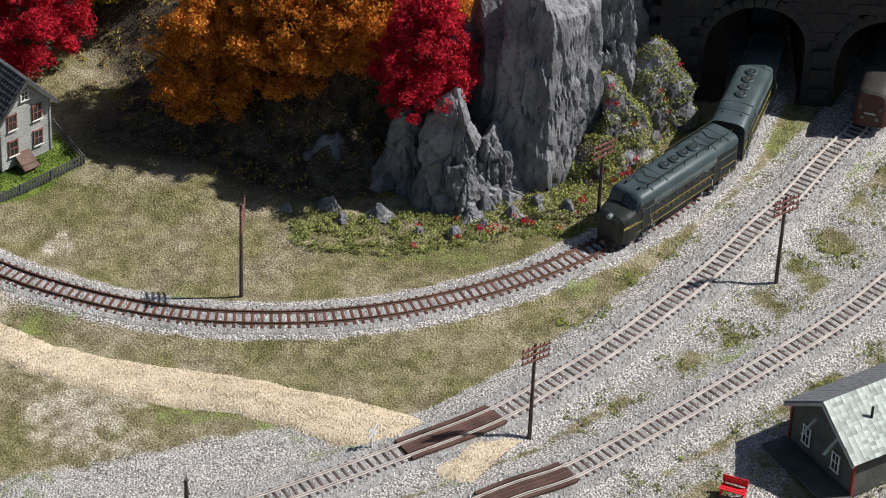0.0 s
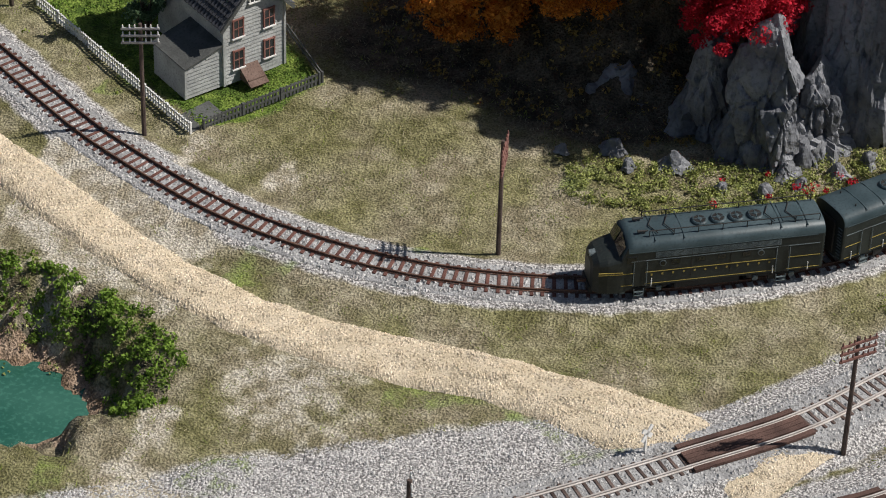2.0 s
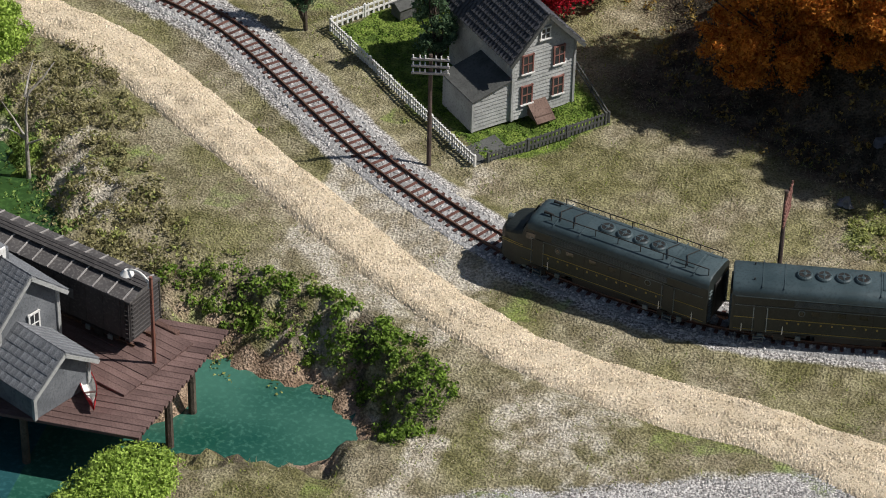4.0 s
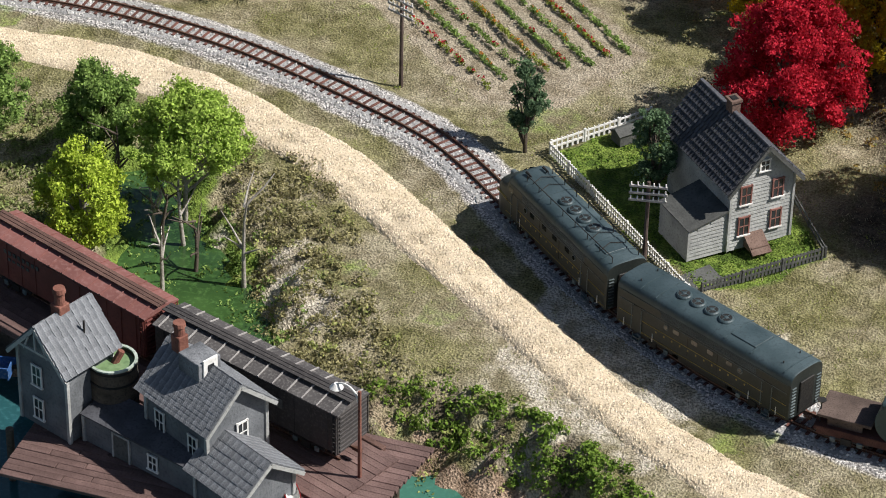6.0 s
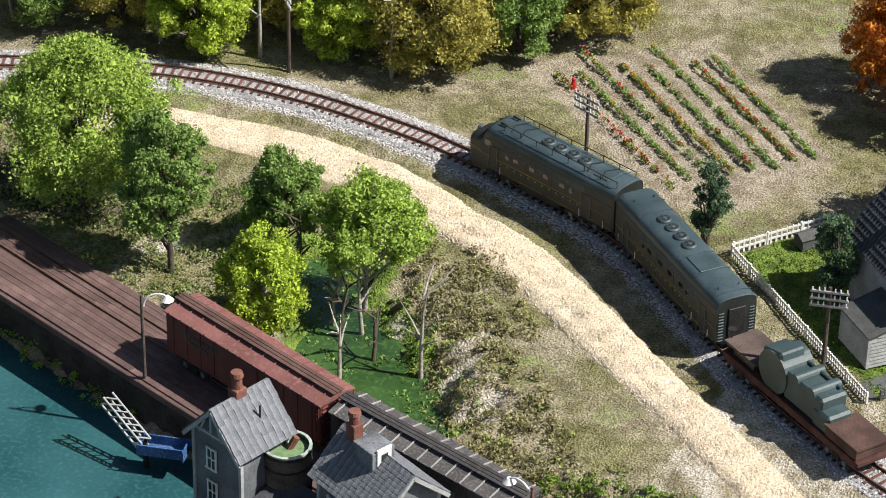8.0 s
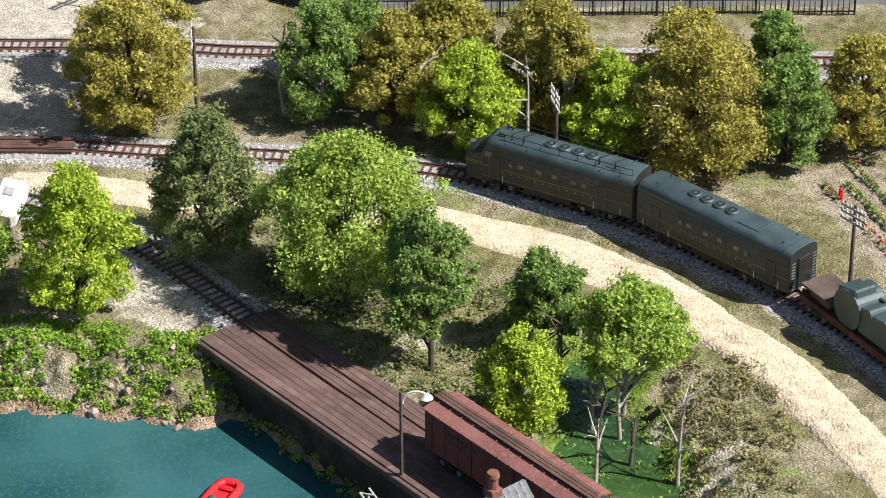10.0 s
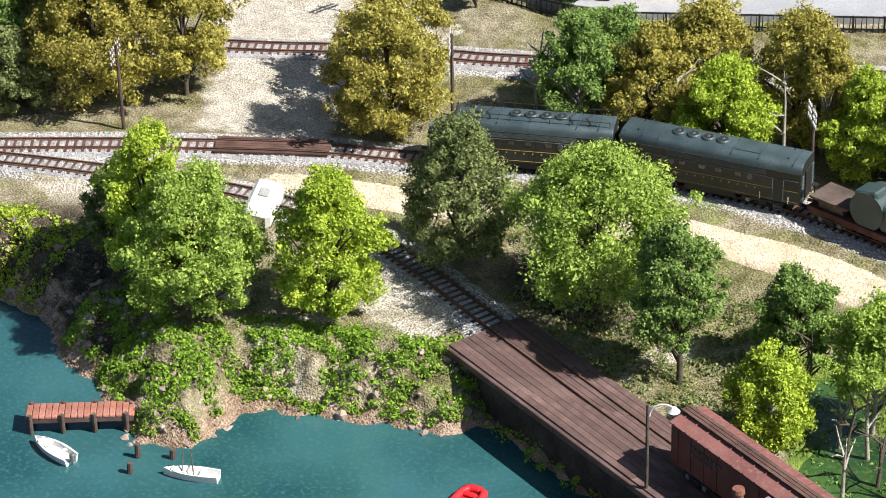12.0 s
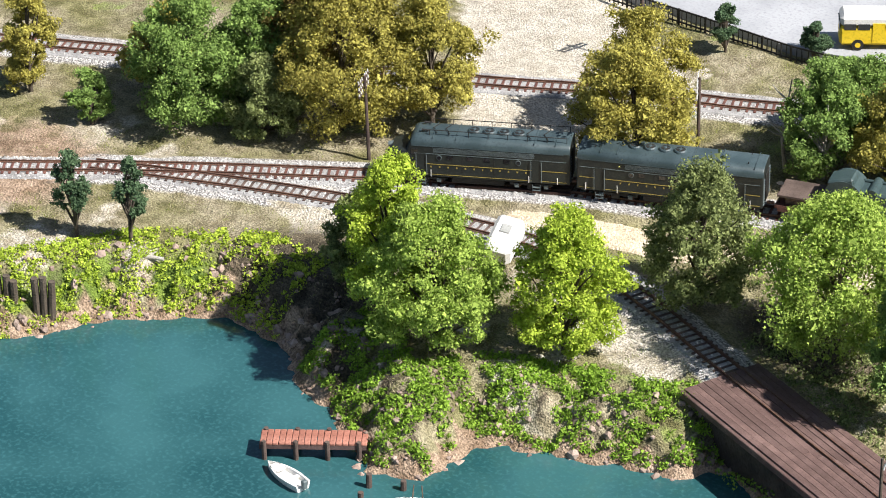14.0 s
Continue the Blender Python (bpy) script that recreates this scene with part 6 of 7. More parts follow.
# ---------------------------------------------------------------- lake things
def hull(name, m, length, width, label, mast=False):
    b = thing(name, m, label, "boat", "white boats by the pier")
    bm = bmesh.new()
    rings = []
    for i in range(9):
        t = i / 8
        w = width / 2 * (1 - max(0, (t - 0.35) / 0.65) ** 2.2) * (0.86 + 0.14 * min(1, t * 4))
        x = (t - 0.5) * length
        rings.append([bm.verts.new(c) for c in ((x, -w, 0.62), (x, -w * 0.75, -0.1), (x, 0, -0.2), (x, w * 0.75, -0.1), (x, w, 0.62), (x, w * 0.78, 0.62), (x, w * 0.62, 0.22), (x, 0, 0.18), (x, -w * 0.62, 0.22), (x, -w * 0.78, 0.62))])
    for a, c in zip(rings[:-1], rings[1:]):
        for i in range(10):
            bm.faces.new((a[i], a[(i + 1) % 10], c[(i + 1) % 10], c[i]))
    bm.faces.new(rings[0])
    part("hull", bm, M_WHITE, b)
    part("thwart", boxes(((-length * 0.2, 0, 0.45), (0.35, width * 0.8, 0.1))), M_WHITE, b)
    part("foredeck", boxes(((length * 0.22, 0, 0.58), (length * 0.25, width * 0.55, 0.08))), M_WHITE, b)
    if mast:
        part("oar", rods(((-0.4, 0.5, 0.4), (0.3, -1.2, 1.4), 0.05)), M_BARK, b)
        part("oar", rods(((0.6, 0.5, 0.4), (0.9, -1.0, 1.5), 0.05)), M_BARK, b)
    else:
        part("outboard", boxes(((-length / 2 - 0.15, 0, 0.6), (0.4, 0.45, 0.8), None, 0.08)), M_STEEL, b)


hull("motor_boat", at(-140.8, 160.3, -4.95, 0, 0, 168), 4.6, 1.7, "white open motor boat with outboard beside the pier")
hull("rowing_boat", at(-129.2, 163.2, -4.95, 0, 0, 199), 4.6, 1.4, "white rowing boat with oars on the lake", True)


def raft():
    r = thing("rubber_raft", at(-108.4, 171.0, -4.95, 0, 0, 92), "red inflatable raft floating on the lake", "raft")
    pts = [(1.9 * math.copysign(abs(math.cos(t)) ** 0.55, math.cos(t)), 0.95 * math.copysign(abs(math.sin(t)) ** 0.55, math.sin(t)), 0.35) for t in np.linspace(0, 6.2832, 29)]
    tubes("tube", [(pts, 0.36, 0.36)], M_REDPLASTIC, r)
    part("floor", boxes(((0, 0, 0.2), (3.6, 1.7, 0.12))), M_REDPLASTIC, r)
    part("seat", boxes(((0.9, 0, 0.42), (0.4, 1.5, 0.3), None, 0.1)), M_REDPLASTIC, r)
    bm = bmesh.new()
    bmesh.ops.create_icosphere(bm, subdivisions=2, radius=0.36, matrix=Matrix.Translation((-1.1, 0.2, 0.7)))
    part("gear_bag", bm, M_SIDING_DARK, r, "small grey bundle")


raft()


def canoe():
    """A slender red hull with a white inside, lying on the dock."""
    c = thing("canoe", at(-62.2, 159.7, -0.08, 0, 0, 118), "small red canoe with white inside lying on the dock", "boat")
    for name, mt, k, lift in (("hull", M_REDPLASTIC, 1.0, 0.0), ("inside", M_WHITE, 0.86, 0.07)):
        bm = bmesh.new()
        rings = []
        for i in range(9):
            t = i / 4 - 1
            w = (0.06 + 0.5 * (1 - t * t)) * k
            top = 0.55 + 0.2 * t * t
            rings.append([bm.verts.new(q) for q in ((2.3 * k * t, -w, top), (2.3 * k * t, -w * 0.7, 0.15 + lift), (2.3 * k * t, 0, lift), (2.3 * k * t, w * 0.7, 0.15 + lift), (2.3 * k * t, w, top))])
        for a, b in zip(rings[:-1], rings[1:]):
            for i in range(4):
                bm.faces.new((a[i], a[i + 1], b[i + 1], b[i]))
        part(name, bm, mt, c)
    for x in (-0.8, 0.8):
        part("thwart", boxes(((x, 0, 0.5), (0.16, 0.86, 0.06))), M_DECK, c)


canoe()


def pier():
    p = thing("pier", at(-141.3, 164.6, -4.0, 0, 0, 34), "short reddish plank pier on dark posts", "pier")
    for i in range(17):
        o = part("plank", boxes(((0, 0, 0), (0.48, 2.1, 0.2), None, 0.04)), mat_pier, p)
        o.matrix_local = at(-4.1 + i * 0.52, 0, 0.5, 0, 0, random.uniform(-1, 1))
    part("beam", boxes(((0, -0.9, 0.2), (8.8, 0.25, 0.4))), M_DECK, p)
    part("beam", boxes(((0, 0.9, 0.2), (8.8, 0.25, 0.4))), M_DECK, p)
    for x in (-4.0, -1.4, 1.2, 3.8):
        for y in (-1.0, 1.0):
            part("post", rods(((x, y, -2.2), (x, y, 0.75), 0.22, 0.2)), M_POLE, p)


mat_pier = mat("pier_plank", (0.3, 0.12, 0.085), (0.42, 0.19, 0.14), (0.2, 0.08, 0.06), 60, 600, 0.85, 0.4, vary=0.15)
pier()
for x, y, h in ((-134.6, 163.3, 1.3), (-133.8, 161.2, 1.0), (-132.1, 164.6, 0.9)):
    tagged(part("piling", rods(((0, 0, -1.4), (0.08, 0, h), 0.28, 0.24)), M_POLE), "dark rotten wooden piling in the lake", "piling", "rotten pilings").matrix_world = at(x, y, -5)

pal = thing("log_palisade", Matrix(), "upright grey-brown logs holding the bank", "retaining wall")
for i in range(11):
    t = i / 10
    if i in (6, 7):
        continue
    o = part("log", rods(((0, 0, -1.6), (0, 0, 3.2 + 0.4 * math.sin(i * 5)), 0.36, 0.33)), M_BARK, pal)
    o.matrix_local = at(-178.4 + 5.6 * t, 163.6 + 3.4 * t, -3.7, random.uniform(-3, 3), random.uniform(-3, 3), 0)
tubes("driftwood", [([(0, 0, 0), (1.2, 0.3, 0.2), (2.6, 0.5, 0.1)], 0.3, 0.18), ([(1.2, 0.3, 0.2), (1.7, 0.9, 0.5)], 0.14, 0.06)], M_BARK_PALE, None)
dw = bpy.data.objects["driftwood"]
dw.matrix_world = at(-170.4, 175.4, float(ground(-169, 176)[0]) + 0.3, 0, 0, 15)
tagged(dw, "bleached driftwood log on the bank", "log")


def camper():
    # a tilted white slab; the trailer form with hatch and wheels is made up
    c = thing("camper_trailer", at(-143.2, 193.6, -0.3, 8, -16, 105), "tilted white slab behind the trees, built as a small trailer", "trailer")
    bm = bmesh.new()
    box(bm, (0, 0, 1.6), (4.4, 2.5, 2.0), None, 0.35)
    part("body", bm, M_WHITE, c)
    part("roof_hatch", boxes(((0.4, 0, 2.65), (1.0, 0.9, 0.15), None, 0.05)), M_SIDING, c)
    for y in (-1.1, 1.1):
        part("wheel", rods(((0, y - 0.12, 0.45), (0, y + 0.12, 0.45), 0.45), seg=14), M_BLACK, c)


camper()


# ---------------------------------------------------------------- depot, railcar, far street
# depot walls take the deepened siding, which has the front's shade in its colour
dp = shed("depot", 32.4, 162.4, -57, 8.6, 12.0, 4.2, 7.2, "grey-green depot with red trim and pale shingle roof", M_SIDING_DARK, front=((-2.0, 2.2), (2.0, 2.2)), z=-0.7, courses=17, roof_mat=M_GREENSHINGLE, trim=M_MAROON, back_mat=M_SHINGLE, group="")
part("roof_brace", boxes(((-1.2, -0.7, 3.9), (0.2, 1.8, 0.2), pose(0, 0, 0, 40)), ((1.8, -0.7, 3.9), (0.2, 1.8, 0.2), pose(0, 0, 0, 40))), M_GREENSHINGLE, dp, "pale green timber brace")
part("platform", boxes(((0, -1.3, 0.1), (9.4, 2.4, 0.3))), M_SIDING_DARK, dp)
part("stove_pipe", rods(((2.2, 3.0, 5.2), (2.2, 3.0, 7.0), 0.12)), M_BLACK, dp)
bn = thing("station_bench", at(24.9, 158.2, -0.6, 0, 0, -20), "small red bench on the platform", "bench")
for k in range(3):
    part("seat_slat", boxes(((0, -0.4 + 0.3 * k, 0.8), (2.2, 0.24, 0.08))), M_REDPLASTIC, bn)
    part("back_slat", boxes(((0, 0.45, 1.05 + 0.26 * k), (2.2, 0.08, 0.2))), M_REDPLASTIC, bn)
for x in (-0.95, 0.95):
    part("leg", boxes(((x, 0, 0.4), (0.12, 1.0, 0.8)), ((x, 0.48, 1.2), (0.12, 0.1, 1.0))), M_REDPLASTIC, bn)


def railcar():
    c = thing("railcar", Matrix(), "maroon rail car with grey roof in the tunnel mouth, colours darkened for shade", "rail car")
    low, top = split_roof(shell([(8.5, 1.3, 0.8, 3.4, 4.4), (8.1, 1.65, 0.8, 3.6, 4.8), (-8.4, 1.7, 0.8, 3.7, 4.9)]), 3.7)
    # body and roof colours are deepened to hold the tunnel mouth's shade
    part("body", low, mat("maroon_car_shaded", (0.04, 0.013, 0.011), (0.065, 0.02, 0.017), None, 40, 300, 0.5, 0.05), c)
    part("roof", top, mat("car_roof_shaded", (0.028, 0.025, 0.024), (0.045, 0.04, 0.038), None, 40, 300, 0.6, 0.1), c, "grey-brown rounded roof, darkened for shade", smooth=True)
    for y in (-0.8, 0.8):
        part("end_window", boxes(((8.42, y, 2.9), (0.14, 0.7, 0.7), pose(0, 0, 0, 0, 0, y * -18))), M_GLASS, c)
        bm = bmesh.new()
        rod(bm, (8.4, y * 0.9, 1.7), (8.62, y * 0.9, 1.7), 0.2, seg=12)
        part("marker_lamp", bm, M_STEEL, c)
    part("number_bar", boxes(((8.5, 0, 2.2), (0.1, 1.1, 0.2))), M_SIDING, c)
    for x in (5.4, -5.4):
        truck(c, x)
    s = nearest_s(SECOND, (39.4, 213.0)) + 8.4
    p, dd = SECOND.p(s), SECOND.d(s)
    c.matrix_world = at(p[0], p[1], 0, 0, 0, math.degrees(math.atan2(dd[1], dd[0])) + 180)


railcar()

bm = prism(bmesh.new(), STREET, -1.2, 0.0)
tagged(part("street", bm, M_ASPHALT), "pale grey street beyond the far track", "road", kind="structure")
fence("iron_fence", [(-170.0, 241.9), (-162.8, 241.6), (-153.1, 241.2), (-142.8, 240.7), (-137.9, 241.1), (-133.4, 242.8), (-112, 254), (-92, 264.5)], 1.7, 0.55, 0.14, M_BLACK, "black iron railing along the street", rails=(0.12, 0.9))


def bus():
    b = thing("city_bus", at(-135.2, 248.6, 0.0, 0, 0, 34), "yellow city bus with white roof parked in the street", "bus")
    bm = bmesh.new()
    box(bm, (0, 0, 1.55), (12.0, 2.9, 2.0), None, 0.25)
    part("body", bm, M_YELLOW, b)
    bm = bmesh.new()
    box(bm, (0, 0, 3.05), (11.9, 2.85, 1.25), None, 0.35)
    part("roof", bm, M_WHITE, b, "white roof")
    for i in range(8):
        if i != 2:
            part("window", boxes(((-5.0 + i * 1.35, -1.44, 2.55), (1.15, 0.08, 0.6))), M_WINDARK, b)
    part("door", boxes(((-2.2, -1.47, 1.9), (1.2, 0.06, 2.1))), M_YELLOW, b)
    part("window", boxes(((-6.0, 0, 2.5), (0.1, 2.2, 0.7))), M_WINDARK, b)
    for x in (-4.2, 3.8):
        for y in (-1.35, 1.35):
            w = part("wheel", rods(((x, y - 0.15, 0.6), (x, y + 0.15, 0.6), 0.6), seg=18), M_BLACK, b)
            part("hub", rods(((x, y - 0.18, 0.6), (x, y + 0.18, 0.6), 0.28), seg=12), M_YELLOW, w)


bus()


# ---------------------------------------------------------------- garden
def garden():
    first = np.array([(-81.6, 231.0), (-66.4, 217.4)])
    last = np.array([(-68.4, 238.2), (-56.6, 226.8)])
    r = np.random.RandomState(9)
    for i in range(8):
        t = i / 7
        p0, p1 = first * (1 - t) + last * t
        p0, p1 = p0 - (p1 - p0) * r.uniform(0.05, 0.3), p1 + (p1 - p0) * r.uniform(-0.06, 0.04)
        row = thing("crop_row", Matrix(), "row of low green plants with red fruit in tilled soil", "plants", "garden rows")
        k = 84
        u = np.linspace(0, 1, k)
        keep = r.uniform(size=k) < (0.88 if i else 0.4)
        c = np.column_stack([p0[0] + (p1[0] - p0[0]) * u, p0[1] + (p1[1] - p0[1]) * u, np.full(k, -0.55)]) + r.normal(0, 0.06, (k, 3))
        v, f = leaf_cloud(r, c[keep], r.uniform(0.2, 0.34, keep.sum()), 26, 0.11)
        tagged(mesh_obj("plants", v, f, L_GREEN if i % 3 else L_GRASS, row), kind="stuff")
        q = c[r.uniform(size=k) < (0.4 if i % 3 == 0 else 0.16)] + np.array([0, 0, 0.25])
        v, f = leaf_cloud(r, q, np.full(len(q), 0.14), 10, 0.09)
        tagged(mesh_obj("fruit", v, f, L_RED if i % 2 == 0 else L_ORANGE, row, "red and orange fruit"), kind="stuff")
    bm = bmesh.new()
    rod(bm, (0, 0, 0), (0, 0, 0.7), 0.28, 0.2)
    bmesh.ops.create_icosphere(bm, subdivisions=2, radius=0.2, matrix=Matrix.Translation((0, 0, 0.85)))
    tagged(part("garden_figurine", bm, M_REDPLASTIC), "tiny plain red figurine standing in the garden", "figurine").matrix_world = at(-80.1, 230.2, -0.8)


garden()


# ---------------------------------------------------------------- dead trees
def dead_tree(x, y, h, seed, bark, spread=1.0):
    r = np.random.RandomState(seed)
    z = float(ground(x, y)[0])
    runs = []
    tr = [(0, 0, -0.4), (r.normal(0, 0.2), r.normal(0, 0.2), h * 0.35), (r.normal(0, 0.4), r.normal(0, 0.3), h * 0.7), (r.normal(0, 0.5), r.normal(0, 0.4), h)]
    runs.append((tr, 0.22, 0.05))
    for k in range(5):
        b = np.array(tr[1 + k % 2]) + np.array([0, 0, r.uniform(0, h * 0.25)])
        a = r.uniform(0, 6.28)
        e = b + np.array([math.cos(a), math.sin(a), r.uniform(0.3, 1.0)]) * r.uniform(1.0, 2.4) * spread
        runs.append(([b, (b + e) / 2 + r.normal(0, 0.15, 3), e], 0.11, 0.03))
    t = thing("dead_tree", at(x, y, z), "bare dead tree with forked twigs in the marsh" if bark is M_BARK else "bleached bare tree on the slope", "tree", "bare trees")
    tubes("trunk", runs[:1], bark, t)
    for q in runs[1:]:
        tubes("branch", [q], bark, t)


for i, (x, y, h, b) in enumerate([(-89.3, 191.8, 9.5, M_BARK), (-84.6, 189.6, 7.0, M_BARK), (-83.2, 190.6, 7.5, M_BARK_PALE), (-85.8, 190.8, 6.5, M_BARK_PALE), (-76.6, 186.8, 9.0, M_BARK_PALE), (-82.4, 184.2, 6.0, M_BARK_PALE), (-131.6, 221.6, 9.0, M_BARK_PALE), (-117.5, 223.5, 8.5, M_BARK_PALE), (-107.8, 224.0, 10.5, M_BARK_PALE), (-95.6, 225.4, 9.5, M_BARK_PALE), (-186.0, 172.2, 5.0, M_BARK_PALE), (-81.0, 187.5, 5.0, M_BARK)]):
    dead_tree(x, y, h, 200 + i, b, 1.2)


# ---------------------------------------------------------------- low growth
def scatter(name, n, box4, want, leaf, rad, per, size, label, category, seed, lift=0.1, kind="stuff"):
    """Leafy growth over the places that want() accepts."""
    r = np.random.RandomState(seed)
    p = np.column_stack([r.uniform(box4[0], box4[1], n), r.uniform(box4[2], box4[3], n)])
    p = p[want(p, r)]
    z = ground(p[:, 0], p[:, 1])
    c = np.column_stack([p, z + lift])
    v, f = leaf_cloud(r, c, r.uniform(0.5, 1.2, len(p)) * rad, per, size)
    return tagged(mesh_obj(name, v, f, leaf), label, category, kind=kind)


def bank_want(lo, hi, thr, s, seed):
    return lambda p, r: (lambda d: (d > lo) & (d < hi) & (wave(p[:, 0], p[:, 1], s, seed) > thr))(signed(p, LAKE))


scatter("bank_ivy", 11000, (-160, -104, 164, 192), lambda p, r: bank_want(0.9, 7.8, -0.25, 4, 31)(p, r) & (np.hypot(p[:, 0] + 155, p[:, 1] - 179.5) > 7) & (near(p, SIDING.c[::8]) > 3), L_IVY, 0.55, 24, 0.15, "green ivy covering the lake bank", "ivy", 41)
scatter("bank_weeds", 6500, (-190, -155, 158, 186), bank_want(0.6, 8.5, -0.5, 6, 33), L_LIME, 0.5, 14, 0.15, "yellow-green weeds on the lake bank", "weeds", 42)
M_BANKROCK = mat("bank_rock", (0.2, 0.145, 0.12), (0.4, 0.31, 0.26), (0.12, 0.085, 0.07), 40, 300, 0.95, 0.7, vary=0.3, island=True)


def bank_rocks():
    r = np.random.RandomState(77)
    p = np.column_stack([r.uniform(-192, -100, 6500), r.uniform(158, 190, 6500)])
    d = signed(p, LAKE)
    p = p[(d > -0.4) & (d < 6.5) & (wave(p[:, 0], p[:, 1], 5, 71) > 0.0)]
    p = p[r.uniform(size=len(p)) < 0.75]
    k = len(p)
    ico = bmesh.new()
    bmesh.ops.create_icosphere(ico, subdivisions=1, radius=1.0)
    v0, f0 = np.array([q.co[:] for q in ico.verts]), np.array([[q.index for q in f.verts] for f in ico.faces])
    ico.free()
    size = 0.16 + 0.4 * r.uniform(size=(k, 1, 1)) ** 3
    v = v0[None] * r.uniform(0.6, 1.3, (k, len(v0), 1)) * size * r.uniform(0.6, 1.3, (k, 1, 3))
    v = v + np.column_stack([p, ground(p[:, 0], p[:, 1])])[:, None]
    tagged(mesh_obj("bank_rocks", v.reshape(-1, 3), (f0[None] + len(v0) * np.arange(k)[:, None, None]).reshape(-1, 3), M_BANKROCK), "brown broken stones on the lake bank", "gravel", kind="stuff")


bank_rocks()
HEDGE = [(-63, 174.5), (-58, 177.5), (-51.4, 177), (-45.5, 174), (-40.8, 171.5), (-37.6, 167.6), (-38.4, 162.6), (-40.5, 160.6), (-42.6, 162.5), (-43.2, 167), (-48, 171), (-56, 173)]
scatter("pond_hedge", 1500, (-64, -35, 158, 179), lambda p, r: inside(p, HEDGE), L_HEDGE, 0.55, 30, 0.15, "dense green hedge round the pond", "hedge", 43, 0.2)
scatter("dock_ivy", 900, (-120, -92, 172, 186), lambda p, r: near(p, np.array([(-118.2, 183.6), (-96.0, 174.5)])) < 0.6, L_IVY, 0.45, 14, 0.13, "ivy along the dock edge", "ivy", 44, 0.9)
scatter("brush", 5200, (-82, -48, 168, 202), lambda p, r: (near(p, np.array([(-79, 199.), (-73, 191), (-70, 184), (-64, 176)])) < 4.2) & (wave(p[:, 0], p[:, 1], 5, 35) > -0.3), L_BRUSH, 0.5, 13, 0.13, "grey-olive dry brush on the slope above the creek", "brush", 45, 0.3)
scatter("brush_green", 1800, (-84, -46, 166, 202), lambda p, r: (near(p, np.array([(-76, 194.), (-70, 184), (-64, 176), (-52, 172)])) < 5) & (wave(p[:, 0], p[:, 1], 4, 36) > 0.2), L_MOSS, 0.5, 14, 0.13, "low yellow-green scrub on the slope", "brush", 46, 0.3)
scatter("cliff_weeds", 4200, (-14, 24, 189, 220), lambda p, r: (np.abs(near(p, np.array([(-12, 193.), (-3.5, 193.5), (4, 196), (12, 198), (17, 206), (18, 212), (19, 217)]))) < 3.2) & (wave(p[:, 0], p[:, 1], 4, 37) > -0.6), L_MOSS, 0.5, 30, 0.1, "green and yellow weeds at the cliff foot", "weeds", 47, 0.25)
scatter("red_flowers", 700, (-8, 24, 190, 218), lambda p, r: (near(p, np.array([(-4, 192.), (4, 195.2), (12, 197), (19, 210)])) < 1.6) & (wave(p[:, 0], p[:, 1], 3, 38) > 0.2), L_RED, 0.4, 26, 0.11, "small red flowers at the cliff foot", "flowers", 48, 0.55)
scatter("hill_scrub", 2600, (-40, 22, 196, 232), lambda p, r: (signed(p, HILL) < 1) & (wave(p[:, 0], p[:, 1], 5, 39) > -0.2), L_BROWN, 0.55, 12, 0.16, "dark leaf litter and scrub under the autumn trees", "scrub", 49, 0.15)
scatter("marsh_scrub", 2200, (-100, -70, 176, 206), lambda p, r: (np.abs(signed(p, CREEK) + 0.2) < 3.0) & (wave(p[:, 0], p[:, 1], 3, 40) > -0.2), L_GREEN, 0.5, 14, 0.15, "green marsh plants beside the creek", "marsh plants", 50, 0.2)
scatter("undergrowth", 3600, (-122, -80, 184, 205), lambda p, r: (np.hypot((p[:, 0] + 101) / 1.9, p[:, 1] - 194) < 9) & (signed(p, CREEK) > 1.5) & (near(p, SIDING.c[::8]) > 3) & (near(p, MAIN.c[::8]) > 9) & (wave(p[:, 0], p[:, 1], 4, 44) > -0.4), L_DARK, 0.55, 12, 0.15, "dark green undergrowth below the trees", "undergrowth", 58, 0.15)
scatter("track_weeds", 700, (-160, 40, 150, 220), lambda p, r: (np.abs(near(p, MAIN.c[::8]) - 4.4) < 0.9) & (wave(p[:, 0], p[:, 1], 6, 41) > 0.35), L_GRASS, 0.35, 16, 0.13, "small green weeds beside the ballast", "weeds", 51)
scatter("yard_weeds", 5200, (10, 46, 158, 214), lambda p, r: (np.min([near(p, t.c[::8]) for t in (SECOND, THIRD)], axis=0) > 2.4) & (wave(p[:, 0], p[:, 1], 7, 43) > 0.15), L_GRASS, 0.42, 14, 0.1, "yellow-green weeds between the yard tracks", "weeds", 57)
scatter("yard_grass", 3000, (-60, -33, 193, 219), lambda p, r: inside(p, YARD), L_LAWN, 0.3, 10, 0.1, "short green lawn behind the fence", "grass", 52, 0.0)
scatter("lot_bush", 420, (-61.9, -52.7, 146.5, 155.7), lambda p, r: np.hypot(p[:, 0] - -57.3, p[:, 1] - 151.1) < 3.9, L_BRIGHT, 0.9, 70, 0.13, "bright green bush beside the pond", "bush", 53, 1.4, "")


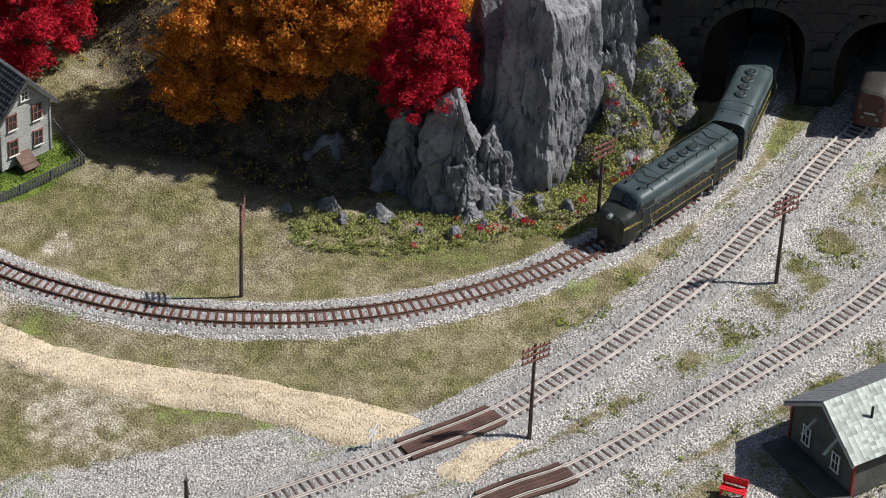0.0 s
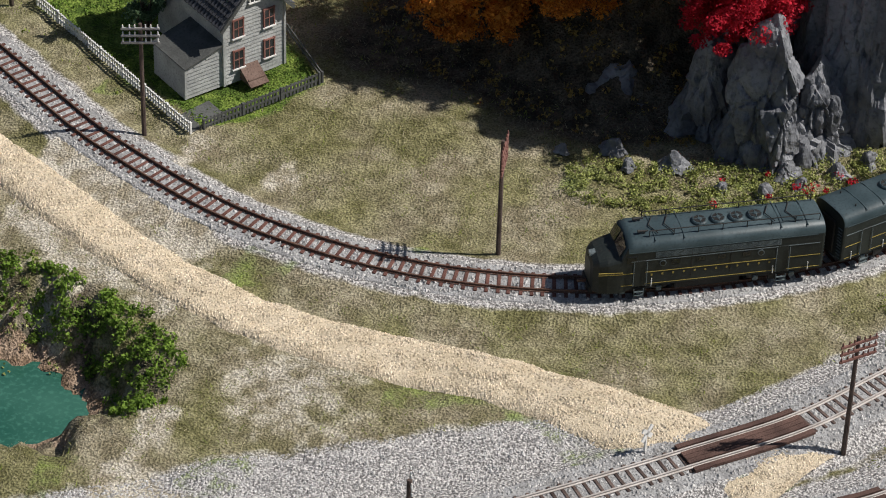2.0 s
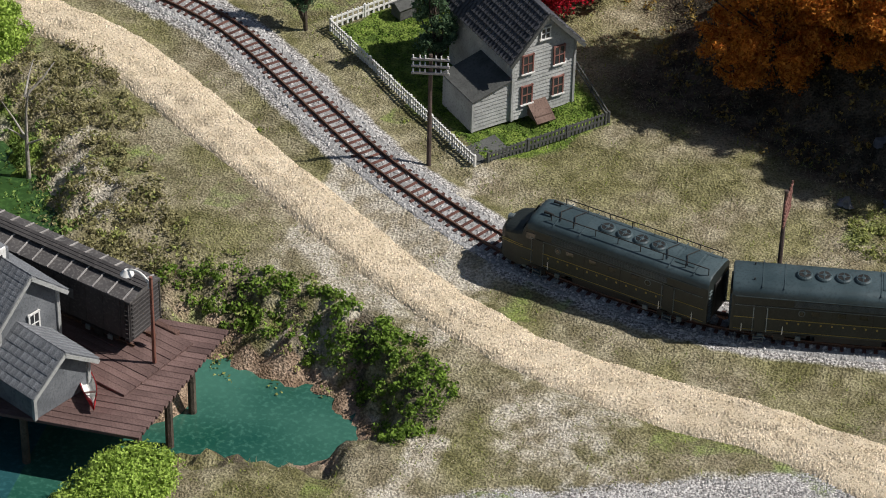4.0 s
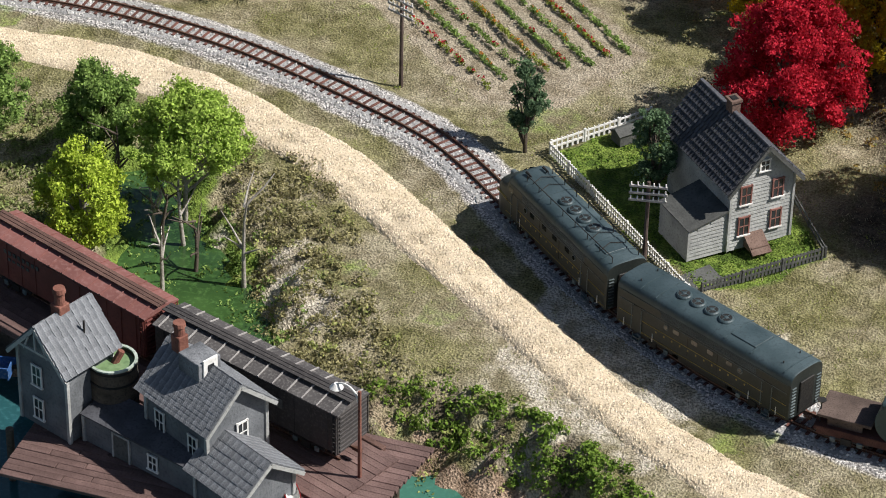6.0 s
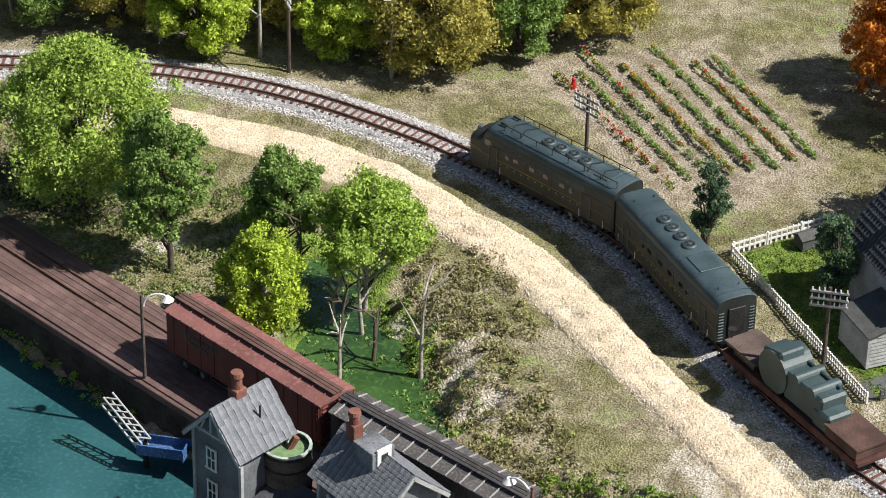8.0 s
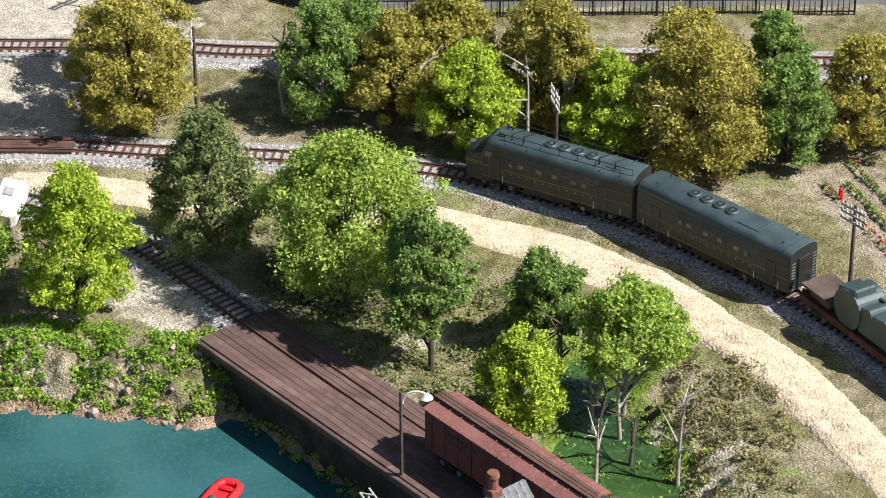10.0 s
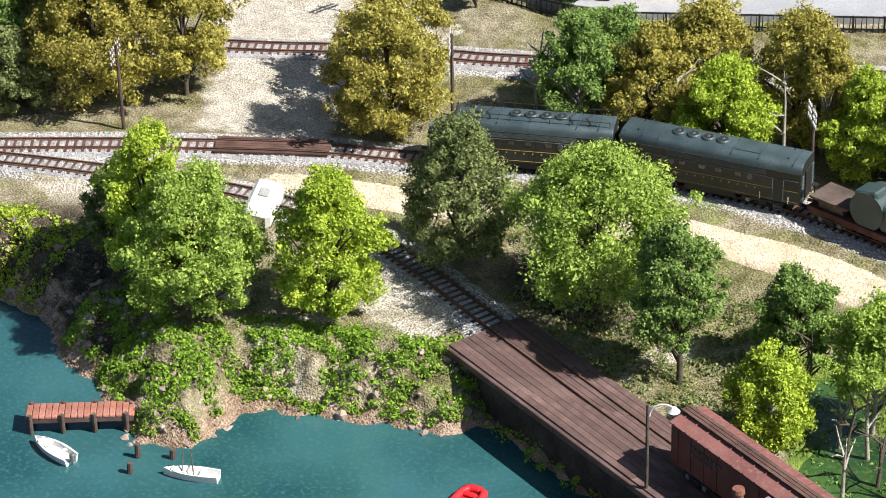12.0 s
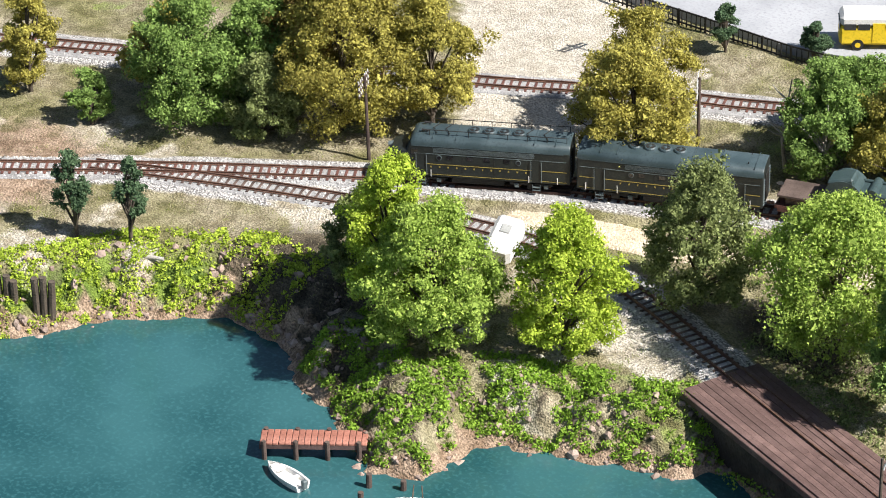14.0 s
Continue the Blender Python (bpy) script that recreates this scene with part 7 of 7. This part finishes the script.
def tufts(name, n, leaf, seed, thr, label, h=0.3):
    """Short blades standing all over the open grass."""
    r = np.random.RandomState(seed)
    p = np.column_stack([r.uniform(-200, 45, n), r.uniform(150, 246, n)])
    ok = (signed(p, LAKE) > 4) & (signed(p, CREEK) > 2) & (signed(p, HILL) > -3) & (p[:, 1] < 214 + (p[:, 0] < 20) * 40)
    for t, w in ((MAIN, 3.7), (SECOND, 4.0), (THIRD, 3.4), (SIDING, 2.2), (UPPER, 3.0)):
        ok &= near(p, t.c[::8]) > w
    for poly in (GARDEN, LOT, YARD, STREET, WHITE_ROAD):
        ok &= signed(p, poly) > 0
    road = list(map(tuple, ROAD_L)) + list(map(tuple, ROAD_R[::-1]))
    ok &= (signed(p, road) > 0.2) & (wave(p[:, 0], p[:, 1], 8, seed) > thr)
    p = p[ok]
    k = len(p)
    z = ground(p[:, 0], p[:, 1])
    base = np.column_stack([p, z - 0.05])
    a = r.uniform(0, 6.28, k)
    w = np.column_stack([np.cos(a), np.sin(a), np.zeros(k)]) * 0.04
    tip = base + np.column_stack([r.normal(0, 0.24, k), r.normal(0, 0.24, k), h * r.uniform(0.3, 1.1, k)])
    v = np.stack([base - w, base + w, tip], 1).reshape(-1, 3)
    tagged(mesh_obj(name, v, np.arange(3 * k).reshape(k, 3), leaf), label, "grass", kind="stuff")


def loose_gravel():
    r = np.random.RandomState(5)
    p = np.column_stack([r.uniform(-72, 46, 170000), r.uniform(150, 214, 170000)])
    w = zones(p[:, 0], p[:, 1])["gravel"]
    p = p[(w > 0.55) & (np.min([near(p, t.c[::8]) for t in (MAIN, SECOND, THIRD)], axis=0) > 3.2)]
    stones("loose_gravel", p, ground(p[:, 0], p[:, 1]), 0.11, M_STONE, "loose grey gravel between the tracks")


loose_gravel()
tufts("dry_grass", 235000, L_DRY, 61, -0.9, "short dry tan grass")
tufts("green_grass", 90000, L_GRASS, 62, 0.0, "patches of greenish grass", 0.34)

# ---------------------------------------------------------------- tracks with their ties
build_track("track_main", MAIN, 0.0, 335.0, M_TIE, M_RAIL, "curved single track with rusty rails and brown ties", (55, 285), skip=(X_MAIN,))
build_track("track_second", SECOND, 0.0, SECOND.n - 1, M_TIE_GREY, M_RAIL_BRIGHT, "track with worn bright rails and grey ties", (0, 90), skip=(X_SECOND,), bed=2.4)
build_track("track_third", THIRD, 0.0, THIRD.n - 1, M_TIE_GREY, M_RAIL_BRIGHT, "yard track with worn bright rails sunk in gravel", (0, 90), skip=(X_THIRD,), bed=2.2)
build_track("track_siding", SIDING, 0.0, SIDING.n - 0.5, M_TIE_GREY, M_RAIL, "dock siding with rusty rails and grey ties", (0, 76), skip=((76, 200),), bed=1.6, dense=11, ballast_to=71.0)
build_track("track_upper", UPPER, 0.0, UPPER.n, M_TIE, M_RAIL, "far track with rusty rails behind the trees", (0, 0), dense=5)


# ---------------------------------------------------------------- what moves
def motions():
    def rows(centre, half):
        out = []
        for i in range(29):
            t = i * 0.5
            s = float(np.interp(t, [0, 2, 3, 6.5, 9.5, 11, 14], [74.7, 103.8, 117.5, 165.1, 207.5, 228.2, 267.6])) - centre
            a, b = MAIN.p(s + half), MAIN.p(s - half)
            m = (a + b) / 2
            out.append((t, at(m[0], m[1], 0.0, 0, 0, math.degrees(math.atan2(a[1] - b[1], a[0] - b[0])))))
        return out

    for unit in (LOCO_A, LOCO_B):
        unit.scale = (0.966, 1.0, 0.99)
    walk(LOCO_A, rows(8.5, 4.9))
    walk(LOCO_B, rows(26.3, 4.9))
    walk(FLAT, rows(44.4, 6.0))


motions()
